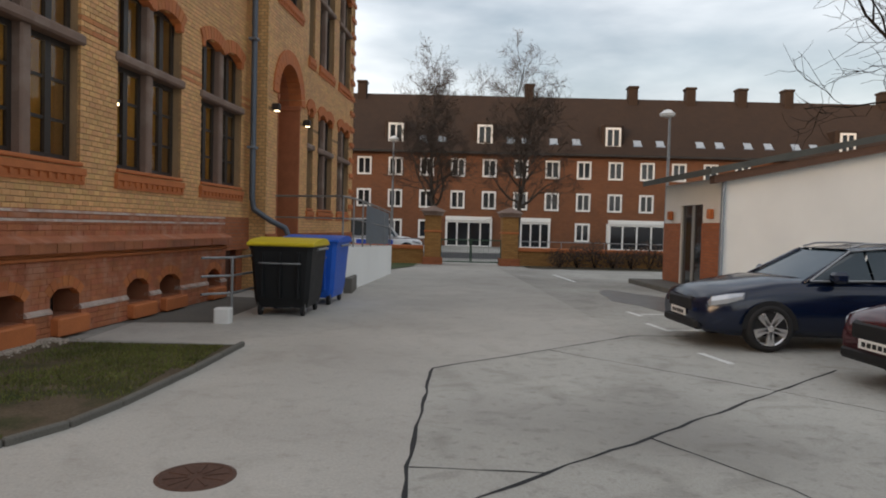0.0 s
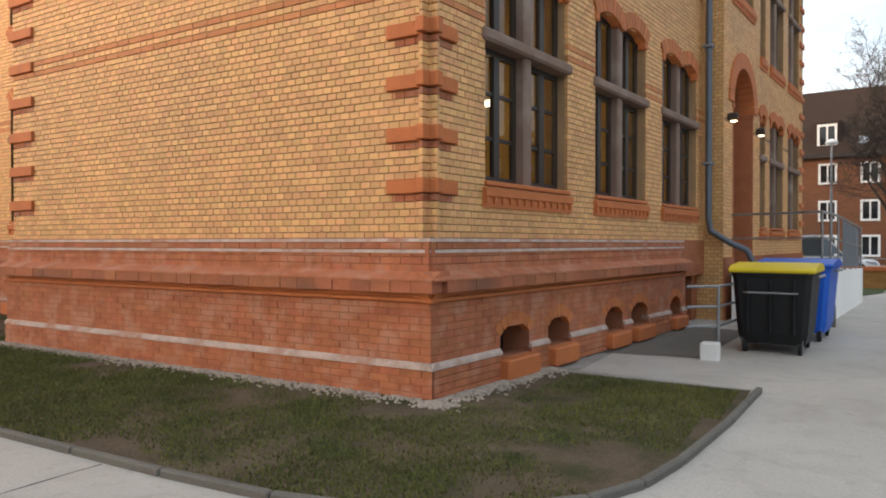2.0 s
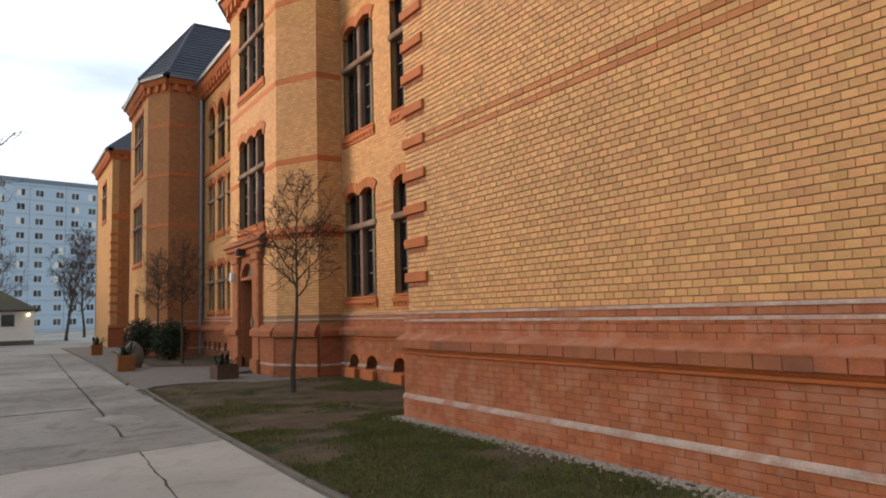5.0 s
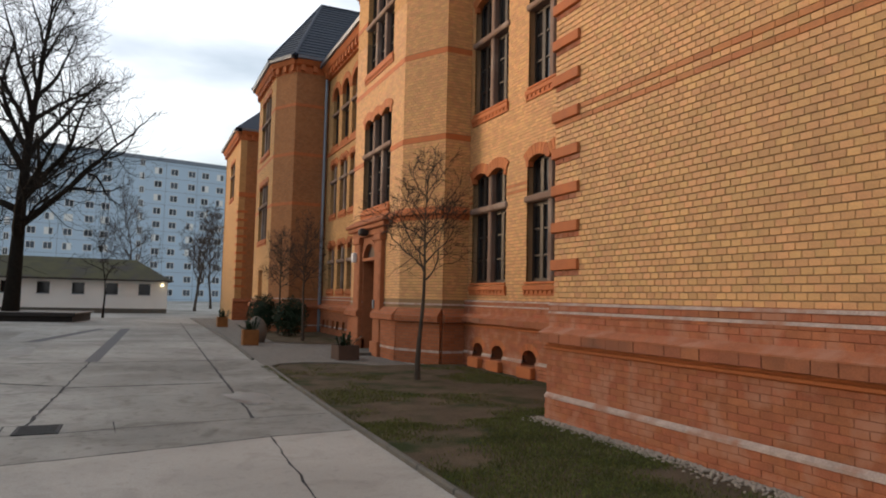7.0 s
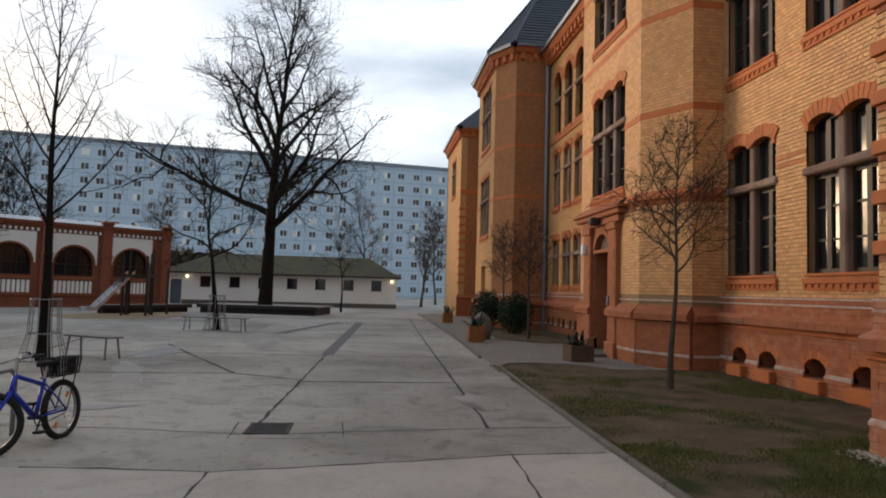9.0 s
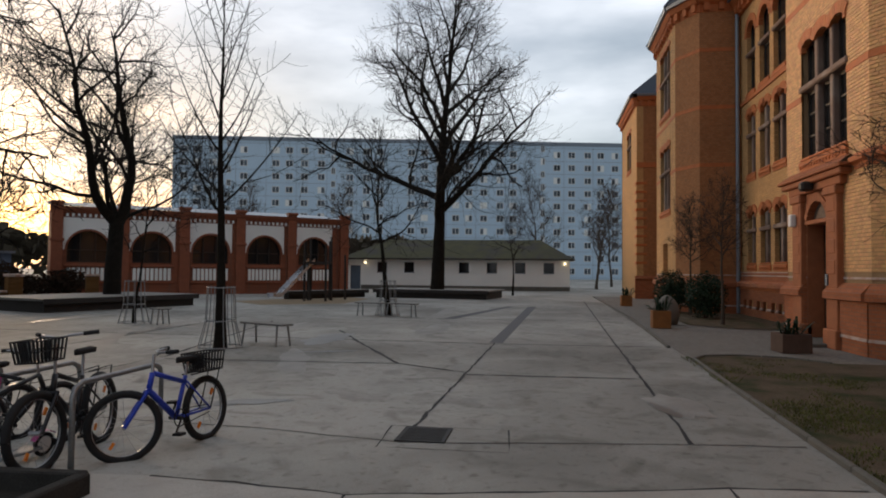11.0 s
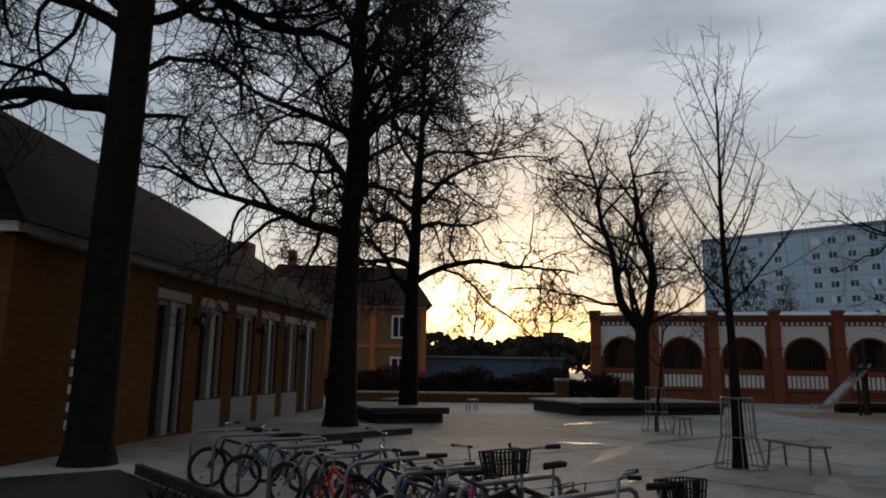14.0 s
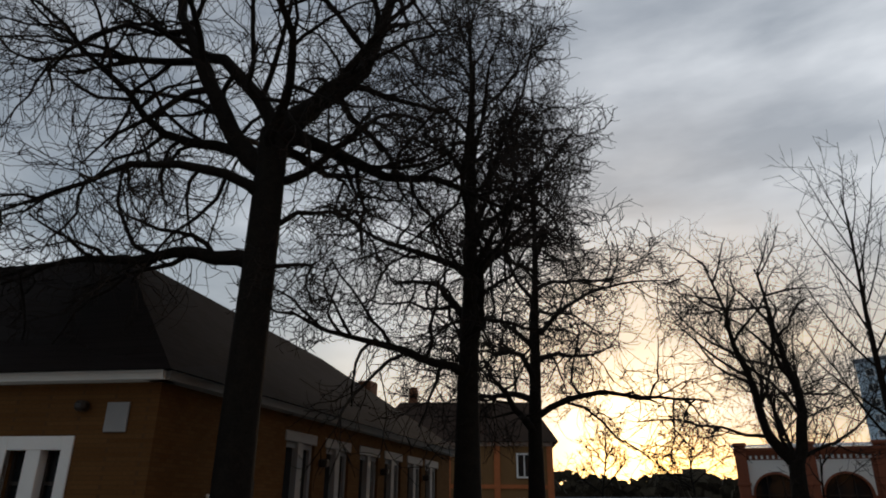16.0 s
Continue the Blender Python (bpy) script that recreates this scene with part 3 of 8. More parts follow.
backing(EAST, 0.1, SIDE + 0.3, 1.3, EAVE, holes, OFFE - 0.012, 0.4, M['mortar'], school, "wing_wall")
backing(EAST, 0.0, SIDE, 6.6, EAVE, (), OFFE, 0.1, M['yellow_far'], school, "upper_wall")
string_course(EAST, 0.0, SIDE, 4.1125, OFFE, school, holes)
quoins(EAST, 0.0, 1, school, OFFE, 0.55)
plinth(EAST, 0.0, 7.8, school, holes=base_holes, end=1)
bm = bmesh.new()
box(bm, 0.40, 0.515, 5.975, 6.1, -0.1, 0.32)
part("plinth_corner", bm, M['mortar_red'], school)
backing(EAST, 7.8, SIDE + 0.3, -1.2, 1.3, [(8.05, 8.95, -1.2, 0.95)], -0.25, 0.4, M['red_far'], school, "plinth_wall")
# added strip whose dark red stands in for the shaded door recess
strip(EAST, "door_recess_strip", 7.8, SIDE, [(-0.2, 0.95), (-0.1, 0.95), (-0.1, 1.66), (-0.2, 1.66)], M['red_far'], school, "dark red strip for the shade of the basement door recess")
bm = bmesh.new()
box(bm, 8.05, 8.95, -0.45, -0.38, -1.0, 0.95, 0.01)
EAST.link("basement_door", bm, material("brown_door", (0.10, 0.045, 0.03), 0.6), school, "brown basement door below ground level")
for a, b in wins:
    school_window(EAST, a, b, 2.30, 4.0, 5.12, OFFE, school, lit=True)
# lit classrooms behind the panes
for a, b in wins:
    bm = bmesh.new()
    for c in (((a - 0.3, -2.6, 1.9), (b + 0.3, -2.6, 1.9), (b + 0.3, -2.6, 5.6), (a - 0.3, -2.6, 5.6)),
              ((a - 0.3, -0.55, 1.9), (a - 0.3, -2.6, 1.9), (a - 0.3, -2.6, 5.6), (a - 0.3, -0.55, 5.6)),
              ((b + 0.3, -0.55, 1.9), (b + 0.3, -2.6, 1.9), (b + 0.3, -2.6, 5.6), (b + 0.3, -0.55, 5.6)),
              ((a - 0.3, -0.55, 5.6), (b + 0.3, -0.55, 5.6), (b + 0.3, -2.6, 5.6), (a - 0.3, -2.6, 5.6)),
              ((a - 0.3, -0.55, 1.9), (b + 0.3, -0.55, 1.9), (b + 0.3, -2.6, 1.9), (a - 0.3, -2.6, 1.9))):
        bm.faces.new([bm.verts.new(p) for p in c])
    EAST.link("classroom_wall", bm, M['room'], school, "yellow classroom wall behind the window")
    bm = bmesh.new()
    box(bm, a + 0.5, a + 0.74, -2.3, -0.8, 3.95, 4.02, 0.02)
    EAST.link("ceiling_lamp", bm, M['tube'], school, "glowing fluorescent tube")
    bm = bmesh.new()
    box(bm, a + 1.35, a + 1.47, -2.3, -0.9, 3.5, 3.57, 0.02)
    EAST.link("ceiling_lamp", bm, M['tube'], school, "glowing fluorescent tube")
# small vents of the basement, with red sills and arches
def vents(face, hs, parent, sill=True):
    for a, b, c, d in hs:
        vent = new("basement_window")
        vent.parent = parent
        voussoirs(face, a - 0.01, b + 0.01, d - 0.14, 0.14, 0.14, -0.1, 0.004, vent, 7)
        if sill:
            bm = bmesh.new()
            box(bm, a - 0.03, b + 0.03, -0.3, 0.15, 0.03, c - 0.01, 0.02)
            face.link("window_sill", bm, M['red_plain'], vent, "sloping red brick sill")
        # dark sheet closing the opening, standing in for the shade within
        bm = bmesh.new()
        box(bm, a, b, -0.42, -0.38, c - 0.05, d)
        face.link("pane", bm, M['vent_dark'], vent)
        vent["label"] = "small arched basement window with a red brick sill"
vents(EAST, base_holes, school)

# entrance bay of the car park side, standing proud
RS, RE, RO = 9.3, 17.9, 0.28
BAY = Face(EAST.w(0, RO, 0).xy, EAST.u.xy, EAST.n.xy)
door_hole = (10.0, 11.75, 0.0, 5.5)
bay_wins = [(12.45, 13.0), (13.5, 15.1), (15.75, 17.3)]
bay_holes = [door_hole] + [(a, b, 1.95, 4.75) for a, b in bay_wins] + [(a, b, 6.1, 9.2) for a, b in ((12.45, 13.0), (13.5, 15.1), (15.75, 17.3))] + [(9.95, 11.8, 7.0, 9.6)]
bb = courses(RS, RE, 1.3, 8.0, bay_holes + [(RS - 1, RE + 1, 4.1125, 4.1895)], 0.131, 0)
v, f = boxes_mesh(BAY, bb, 0.05)
mesh_object("brick_facing", v, f, M['yellow'], school)["kind"] = "stuff"
backing(BAY, RS, RE, -0.3, EAVE + 1.5, bay_holes, -0.012, 0.5, M['mortar'], school, "bay_wall")
backing(BAY, RS, RE, 8.0, EAVE + 1.5, bay_holes, 0, 0.1, M['yellow_far'], school, "upper_wall")
backing(BAY, RS, RE, -0.3, 1.3, [door_hole], 0.04, 0.1, M['red_far'], school, "bay_plinth")
ret = Face(BAY.w(RS, 0, 0).xy, -EAST.n.xy, -EAST.u.xy)
backing(ret, 0, 0.6, -0.3, EAVE + 1.5, (), 0.005, 0.1, M['yellow_far'], school, "bay_return")
for k, (a, b) in enumerate(bay_wins):
    school_window(BAY, a, b, 1.97, 3.7, 4.75, 0, school, lights=2 if k else 1, detail=False)
    school_window(BAY, a, b, 6.12, 8.0, 9.2, 0, school, lights=2 if k else 1, detail=False)
school_window(BAY, 9.95, 11.8, 7.02, 8.6, 9.6, 0, school, detail=False)
bm = bmesh.new()
arch_ring(bm, 10.0, 11.75, 4.62, 0.87, 0.34, -0.3, 0.04, 17)
BAY.link("arch", bm, M['red_plain'], school, "round red brick arch over the side entrance")["kind"] = "stuff"
bm = bmesh.new()
box(bm, 9.8, 12.0, -0.9, -0.8, 0, 5.6)
entrance_red = material("entrance_red", (0.34, 0.115, 0.05), 0.7, spread=0.25, scale=5)
BAY.link("entrance_recess", bm, entrance_red, school, "red-brown back wall of the side entrance")
for a, b in ((10.0, 10.05), (11.7, 11.75)):
    bm = bmesh.new()
    box(bm, a, b, -0.8, 0.012, 0, 4.62, 0.008)
    box(bm, a - 0.02 if a < 11 else a - 0.03, b + 0.03 if a < 11 else b + 0.02, -0.8, 0.03, 4.5, 4.62, 0.01)
    BAY.link("jamb", bm, entrance_red, school, "red brick reveal of the side entrance")
bm = bmesh.new()
arch_ring(bm, 10.0, 11.75, 4.62, 0.87, 0.1, -0.8, -0.302, 17)
BAY.link("arch_soffit", bm, entrance_red, school, "red brick vault of the side entrance")["kind"] = "stuff"
side_door = new("double_door")
side_door.parent = school
side_door["label"] = "dark panelled timber double door under the side arch"
for a, b in ((10.06, 10.87), (10.88, 11.69)):
    bm = bmesh.new()
    box(bm, a, b, -0.795, -0.74, 0.0, 3.3, 0.006)
    for z0, z1 in ((0.3, 1.2), (1.4, 2.1), (2.3, 3.1)):
        box(bm, a + 0.12, b - 0.12, -0.742, -0.72, z0, z1, 0.008)
    BAY.link("door_leaf", bm, M['timber'], side_door)
bm = bmesh.new()
box(bm, 10.06, 11.69, -0.795, -0.7, 3.3, 3.45, 0.01)
BAY.link("door_transom", bm, M['stone'], side_door)
quoins(BAY, RE, -1, school, 0, 0.5, 18)

# long front of the school, from the wing to the far end
def mx(x):
    return -7.42 - x
near_wins = [(mx(-10.25), mx(-12.0)), (mx(-12.93), mx(-14.68))]
near_holes = [(a, b, 2.05, 4.85) for a, b in near_wins] + [(a, b, 6.4, 9.4) for a, b in near_wins]
mvents = [(2.75, 3.3, 0.28, 0.62), (3.95, 4.5, 0.28, 0.62), (5.35, 5.9, 0.28, 0.62), (6.35, 6.85, 0.28, 0.62)]
END1 = mx(-14.88)
nb = courses(0, END1, 1.65, 9.9, near_holes + [(-1, 9, 4.1125, 4.1895)], 0.131, -0.11)
v, f = boxes_mesh(MAIN, nb, 0.05)
mesh_object("brick_facing", v, f, M['yellow'], school)["kind"] = "stuff"
backing(MAIN, -0.3, END1 + 0.2, 1.3, EAVE, near_holes, -0.122, 0.4, M['mortar'], school, "front_wall")
backing(MAIN, -0.1, END1, 9.9, EAVE, (), -0.11, 0.1, M['yellow_far'], school, "upper_wall")
string_course(MAIN, 0, END1, 4.1125, -0.11, school, near_holes)
plinth(MAIN, 0, END1, school, holes=mvents)
vents(MAIN, mvents, school)
for a, b in near_wins:
    school_window(MAIN, a, b, 2.07, 3.92, 4.85, -0.11, school)
    school_window(MAIN, a, b, 6.42, 8.3, 9.4, -0.11, school)
backing(WEST, 0.14, 2.5, -0.3, EAVE, (), -0.02, 0.3, M['yellow_far'], school, "wing_return")


def cornice(face, s0, s1, z, parent):
    strip(face, "cornice", s0, s1, [(-0.3, z - 0.55), (0.02, z - 0.55), (0.04, z - 0.25), (0.2, z - 0.2), (0.32, z), (-0.3, z)], M['red_plain'], parent, "corbelled red brick cornice")
    bm = bmesh.new()
    n = max(2, int((s1 - s0) / 0.45))
    for i in range(n):
        s = s0 + (s1 - s0) * (i + 0.25) / n
        box(bm, s, s + 0.2, 0.0, 0.17, z - 0.5, z - 0.21)
    face.link("cornice_band", bm, M['red_plain'], parent)["kind"] = "stuff"
    strip(face, "gutter", s0, s1, [(0.2, z + 0.003), (0.42, z + 0.003), (0.45, z + 0.14), (0.2, z + 0.14)], M['zinc'], parent, "zinc gutter")


def risalit(x_in, x_out, y_main, y_front, parent, portal, top, cham_x=1.25, cham_y=0.7):
    """A bay that steps out of the front with cut-off corners; x_in is nearer the wing."""
    pts = [(x_in, y_main), (x_in, y_front + cham_y), (x_in - cham_x, y_front), (x_out + cham_x, y_front), (x_out, y_front + cham_y), (x_out, y_main)]
    for i, (p, q) in enumerate(zip(pts, pts[1:])):
        d = Vector((q[0] - p[0], q[1] - p[1]))
        ln = d.length
        u = d / ln
        face = Face(p, u, (-u.y, u.x))
        hs = []
        front = i == 2
        if front:
            c = ln / 2 if not portal else 2.25
            hs = [(c - 1.25, c + 1.25, 4.35, 7.2), (c - 1.25, c + 1.25, 8.7, 11.6)]
            if portal:
                hs.append((1.82, 3.22, -0.3, 3.3))
            else:
                hs.append((c - 0.6, c + 0.6, -0.3, 2.9))
        if portal and i < 3:
            it = courses(0, ln, 1.65, 9.8, hs + [(-1, 20, 5.8, 5.954), (-1, 20, 8.1, 8.254)], 0.131, 0)
            v, f = boxes_mesh(face, it, 0.05)
            mesh_object("brick_facing", v, f, M['yellow'], parent)["kind"] = "stuff"
            backing(face, 0, ln, -0.3, 9.8, hs, -0.012, 0.4, M['mortar'], parent, "bay_wall")
            backing(face, 0, ln, 9.8, top, hs, 0, 0.3, M['yellow_far'], parent, "upper_wall")
        else:
            # side faces get the darker copy, so their shade is painted in
            backing(face, 0, ln, -0.3, top, hs, 0, 0.4, M['shaded_far' if not front else 'yellow_far'], parent, "bay_wall")
        segs = minus([(0, ln)], hs[-1][0], hs[-1][1]) if front else [(0, ln)]
        for a, b in segs:
            strip(face, "bay_plinth", a, b, [(-0.1, -0.3), (0.09, -0.3), (0.09, 1.05), (0.2, 1.08), (0.2, 1.22), (0.02, 1.42), (-0.1, 1.42)], M['red_far'], parent)
            strip(face, "lime_line", a, b, [(-0.1, 0.3), (0.11, 0.3), (0.1, 0.36), (-0.1, 0.36)], M['lime'], parent)
            strip(face, "lime_line", a, b, [(-0.1, 1.5), (0.015, 1.5), (0.005, 1.545), (-0.1, 1.545)], M['lime'], parent)
        for z in (5.8, 8.1, 10.4):
            spans = [(0, ln)]
            for h in hs:
                if h[2] - 0.2 < z < h[3] + 0.2:
                    spans = minus(spans, h[0], h[1])
            for a, b in spans:
                strip(face, "string_course", a, b, [(-0.05, z), (0.012, z), (0.012, z + 0.145), (-0.05, z + 0.145)], M['red_plain'], parent)
        if portal and i < 4:
            for a, b in (minus([(0, ln)], 0.62, 4.42) if front else [(0, ln)]):
                strip(face, "moulded_band", a, b, [(-0.05, 3.72), (0.02, 3.72), (0.05, 3.82), (0.15, 3.86), (0.15, 3.94), (0.0, 4.06), (-0.05, 4.06)], M['red_plain'], parent, "moulded red brick band")
        cornice(face, -0.06, ln + 0.06, top, parent)
        if front:
            school_window(face, c - 1.25, c + 1.25, 4.37, 6.1, 7.2, 0, parent, lights=3, label="three-light brick-arched window over the doorway")
            school_window(face, c - 1.25, c + 1.25, 8.72, 10.3, 11.6, 0, parent, lights=3)
            if portal:
                doorway(face, 2.52, parent)
            else:
                bm = bmesh.new()
                box(bm, c - 0.6, c + 0.6, -0.3, -0.22, 0, 2.9, 0.01)
                face.link("door", bm, M['red_plain'], parent)
    # hipped roof whose ridge runs back from a peak over the front
    over = 0.42
    cx = (x_in + x_out) / 2
    low = [(x_in + over, y_main + 0.4), (x_in + over, y_front + cham_y - 0.2), (x_in - cham_x + 0.2, y_front - over), (x_out + cham_x - 0.2, y_front - over), (x_out - over, y_front + cham_y - 0.2), (x_out - over, y_main + 0.4)]
    P = [Vector((x, y, top + 0.13)) for x, y in low]
    peak, back = Vector((cx, y_front + 2.6, top + 4.4)), Vector((cx, y_main + 5.5, top + 4.4))
    bm = bmesh.new()
    v = [bm.verts.new(p) for p in P] + [bm.verts.new(peak), bm.verts.new(back)]
    for q in ((1, 2, 6), (2, 3, 6), (3, 4, 6), (0, 1, 6, 7), (4, 5, 7, 6), (5, 0, 7)):
        bm.faces.new([v[k] for k in q])
    part("roof", bm, M['slate'], parent, "blue-black slate hip roof")
    # lapped slate courses and rounded hip tiles
    bm = bmesh.new()
    for a, b, c, d in ((P[0], P[1], peak, back), (P[1], P[2], peak, peak), (P[2], P[3], peak, peak), (P[3], P[4], peak, peak)):
        nrm = (b - a).cross(c - a).normalized()
        nrm = nrm if nrm.z > 0 else -nrm
        n = 20
        for k in range(n):
            t0, t1 = k / n, (k + 1) / n
            c0, c1, c2, c3 = a.lerp(d, t0), b.lerp(c, t0), b.lerp(c, t1), a.lerp(d, t1)
            bm.faces.new([bm.verts.new(p) for p in ((c0 + nrm * 0.05, c1 + nrm * 0.05, c2 + nrm * 0.012, c3 + nrm * 0.012) if (c2 - c3).length > 0.01 else (c0 + nrm * 0.05, c1 + nrm * 0.05, c2 + nrm * 0.012))])
            bm.faces.new([bm.verts.new(p) for p in (c0 + nrm * 0.012, c1 + nrm * 0.012, c1 + nrm * 0.05, c0 + nrm * 0.05)])
    part("slate_course", bm, M['slate'], parent)["kind"] = "stuff"
    bm = bmesh.new()
    for a, b in ((P[1], peak), (P[2], peak), (P[3], peak), (P[4], peak), (peak, back)):
        tube(bm, [a, b], 0.09, 8)
    part("hip_tiles", bm, M['slate'], parent)
    if not portal:
        bm = bmesh.new()
        tube(bm, [(x_in + 0.12, y_main - 0.16, top - 0.1), (x_in + 0.12, y_main - 0.16, 0.05)], 0.075, 10)
        part("downpipe", bm, M['zinc'], parent, "grey zinc downpipe in the corner")


def doorway(face, c, parent):
    """The red brick portal: piers, cornice, lunette, deep-set panelled door."""
    brick = material("portal_brick", (0.33, 0.115, 0.048), 0.75, spread=0.25, scale=5)
    for a, b in ((c - 1.3, c - 0.72), (c + 0.72, c + 1.3)):
        bm = bmesh.new()
        box(bm, a, b, -0.1, 0.13, 0, 3.5, 0.02)
        box(bm, a - 0.05, b + 0.05, -0.1, 0.19, 0, 0.42, 0.02)
        box(bm, a - 0.03, b + 0.03, -0.1, 0.16, 1.2, 1.3, 0.02)
        box(bm, a - 0.05, b + 0.05, -0.1, 0.18, 3.3, 3.5, 0.03)
        for z in (1.6, 2.05, 2.5, 2.95):
            box(bm, a + 0.1, b - 0.1, 0.1, 0.142, z, z + 0.3, 0.01)
        face.link("pier", bm, brick, parent, "red brick portal pier")
    bm = bmesh.new()
    box(bm, c - 1.5, c + 1.5, -0.1, 0.14, 3.5, 3.68, 0.02)
    box(bm, c - 1.75, c + 1.75, -0.1, 0.24, 3.68, 3.82, 0.03)
    box(bm, c - 1.85, c + 1.85, -0.1, 0.3, 3.82, 3.9, 0.02)
    q = [bm.verts.new(p) for p in ((c - 1.85, 0.29, 3.9), (c + 1.85, 0.29, 3.9), (c + 1.7, -0.05, 4.12), (c - 1.7, -0.05, 4.12))]
    bm.faces.new(q)
    face.link("portal_cornice", bm, brick, parent, "moulded red brick cornice over the door")
    bm = bmesh.new()
    arch_ring(bm, c - 0.58, c + 0.58, 2.86, 0.42, 0.14, -0.1, 0.06, 13)
    face.link("arch", bm, brick, parent)["kind"] = "stuff"
    bm = bmesh.new()
    n = 14
    for k in range(n):
        t0, t1 = math.pi * k / n, math.pi * (k + 1) / n
        p0, p1 = (c - 0.6 * math.cos(t0), 2.86 + 0.44 * math.sin(t0)), (c - 0.6 * math.cos(t1), 2.86 + 0.44 * math.sin(t1))
        bm.faces.new([bm.verts.new(p) for p in ((p0[0], 0.03, p0[1]), (p1[0], 0.03, p1[1]), (p1[0], 0.03, 3.5), (p0[0], 0.03, 3.5))])
    box(bm, c - 0.72, c - 0.6, -0.05, 0.03, 2.86, 3.5)
    box(bm, c + 0.6, c + 0.72, -0.05, 0.03, 2.86, 3.5)
    box(bm, c - 0.72, c + 0.72, -0.4, 0.05, 2.76, 2.86, 0.015)
    face.link("tympanum", bm, brick, parent)
    bm = bmesh.new()
    box(bm, c - 0.68, c + 0.68, -0.16, -0.1, 2.86, 3.4)
    face.link("lunette", bm, material("grey_carved_stone", (0.16, 0.12, 0.095), 0.8, spread=0.4, scale=9, bump=0.8), parent, "grey carved lunette over the door")
    for a, b in ((c - 0.715, c - 0.67), (c + 0.67, c + 0.715)):
        bm = bmesh.new()
        box(bm, a, b, -0.42, 0.0, 0, 2.76)
        face.link("jamb", bm, brick, parent)
    wood = material("brown_timber_door", (0.032, 0.016, 0.01), 0.5, spread=0.35, scale=8)
    door = new("double_door")
    door.parent = parent
    door["label"] = "dark brown panelled double door with a small notice"
    for a in (c - 0.67, c + 0.004):
        bm = bmesh.new()
        box(bm, a, a + 0.666, -0.42, -0.36, 0.1, 2.76, 0.01)
        for z0, z1 in ((0.25, 0.85), (1.0, 1.75), (1.9, 2.6)):
            box(bm, a + 0.11, a + 0.55, -0.37, -0.335, z0, z1, 0.015)
        face.link("leaf", bm, wood, door)
    bm = bmesh.new()
    box(bm, c + 0.2, c + 0.42, -0.334, -0.33, 1.35, 1.65)
    face.link("notice", bm, M['white'], door, "white paper notice")
    bm = bmesh.new()
    tube(bm, [(c - 0.06, -0.3, 1.0), (c - 0.06, -0.3, 1.3)], 0.014, 8)
    face.link("handle", bm, M['zinc'], door)
    bm = bmesh.new()
    box(bm, c - 0.9, c + 0.9, -0.42, 0.6, -0.05, 0.1, 0.02)
    face.link("doorstep", bm, M['kerb'], parent, "grey stone doorstep")
    bm = bmesh.new()
    box(bm, c - 0.86, c - 0.76, 0.13, 0.17, 1.35, 1.6, 0.01)
    face.link("letter_plate", bm, M['zinc'], parent, "grey metal bell plate")
    bm = bmesh.new()
    box(bm, c - 0.13, c + 0.13, 0.12, 0.4, 3.5, 3.72, 0.05)
    face.link("portal_lamp", bm, M['timber'], parent, "black wall lamp over the door")
    bm = bmesh.new()
    box(bm, c + 1.0, c + 1.2, 0.13, 0.26, 2.75, 3.05, 0.02)
    face.link("alarm_box", bm, M['white'], parent, "small white alarm box")


X1, X2 = -14.88, -21.9
risalit(X1, X2, 8.41, 7.0, school, True, EAVE)
X3, X4 = -29.95, -37.2
risalit(X3, X4, 8.41, 6.15, school, False, EAVE + 0.25)
# wall between the bays, three storeys
mid_holes = []
cols = [(-23.0, -24.2), (-24.9, -26.1), (-26.5, -27.6), (-28.1, -29.1)]
for a, b in cols:
    mid_holes += [(mx(a), mx(b), 1.95, 3.9), (mx(a), mx(b), 5.3, 7.6), (mx(a), mx(b), 8.4, 11.1)]
backing(MAIN, mx(X2), mx(X3), -0.3, EAVE, mid_holes, -0.11, 0.4, M['yellow_far'], school, "front_wall")
for a, b in cols:
    school_window(MAIN, mx(a), mx(b), 1.97, 3.2, 3.9, -0.11, school, detail=False)
    school_window(MAIN, mx(a), mx(b), 5.32, 6.8, 7.6, -0.11, school, detail=False)
    school_window(MAIN, mx(a), mx(b), 8.42, 9.9, 11.1, -0.11, school, lights=1, round_top=True, detail=False)
plinth(MAIN, mx(X2), mx(X3), school, bricks=False, holes=[(mx(a) + 0.1 + d, mx(a) + 0.55 + d, 0.28, 0.62) for a, b in cols for d in (0, 0.7)])
strip(MAIN, "string_course", mx(X2), mx(X3), [(-0.2, 8.1), (-0.06, 8.1), (-0.06, 8.25), (-0.2, 8.25)], M['red_plain'], school)
cornice(MAIN, mx(X2), mx(X3), EAVE, school)
cornice(MAIN, 0, mx(X1), EAVE, school)
# beyond the second bay, and the far wing
backing(MAIN, mx(X4), mx(-44.4), -0.3, EAVE, (), -0.11, 0.4, M['yellow_far'], school, "front_wall")
cornice(MAIN, mx(X4), mx(-44.4), EAVE, school)
FARE = Face((-44.4, 8.7), (0, -1), (1, 0))
FARS = Face((-44.4, 6.3), (-1, 0), (0, -1))
# return turned from the sun, its shade painted by the darker brick copy
backing(FARE, -0.3, 2.0, -0.3, EAVE, (), 0, 0.4, M['shaded_far'], school, "far_wing_wall")
far_holes = [(2.6, 4.8, 8.3, 10.8)]
backing(FARS, 0, 7.9, -0.3, EAVE, far_holes, 0, 0.4, M['yellow_far'], school, "far_wing_wall")
school_window(FARS, 2.6, 4.8, 8.32, 9.9, 10.8, 0, school, detail=False)
quoins(FARE, 2.4, -1, school, -0.006, 0.6, 10, over=0.0)
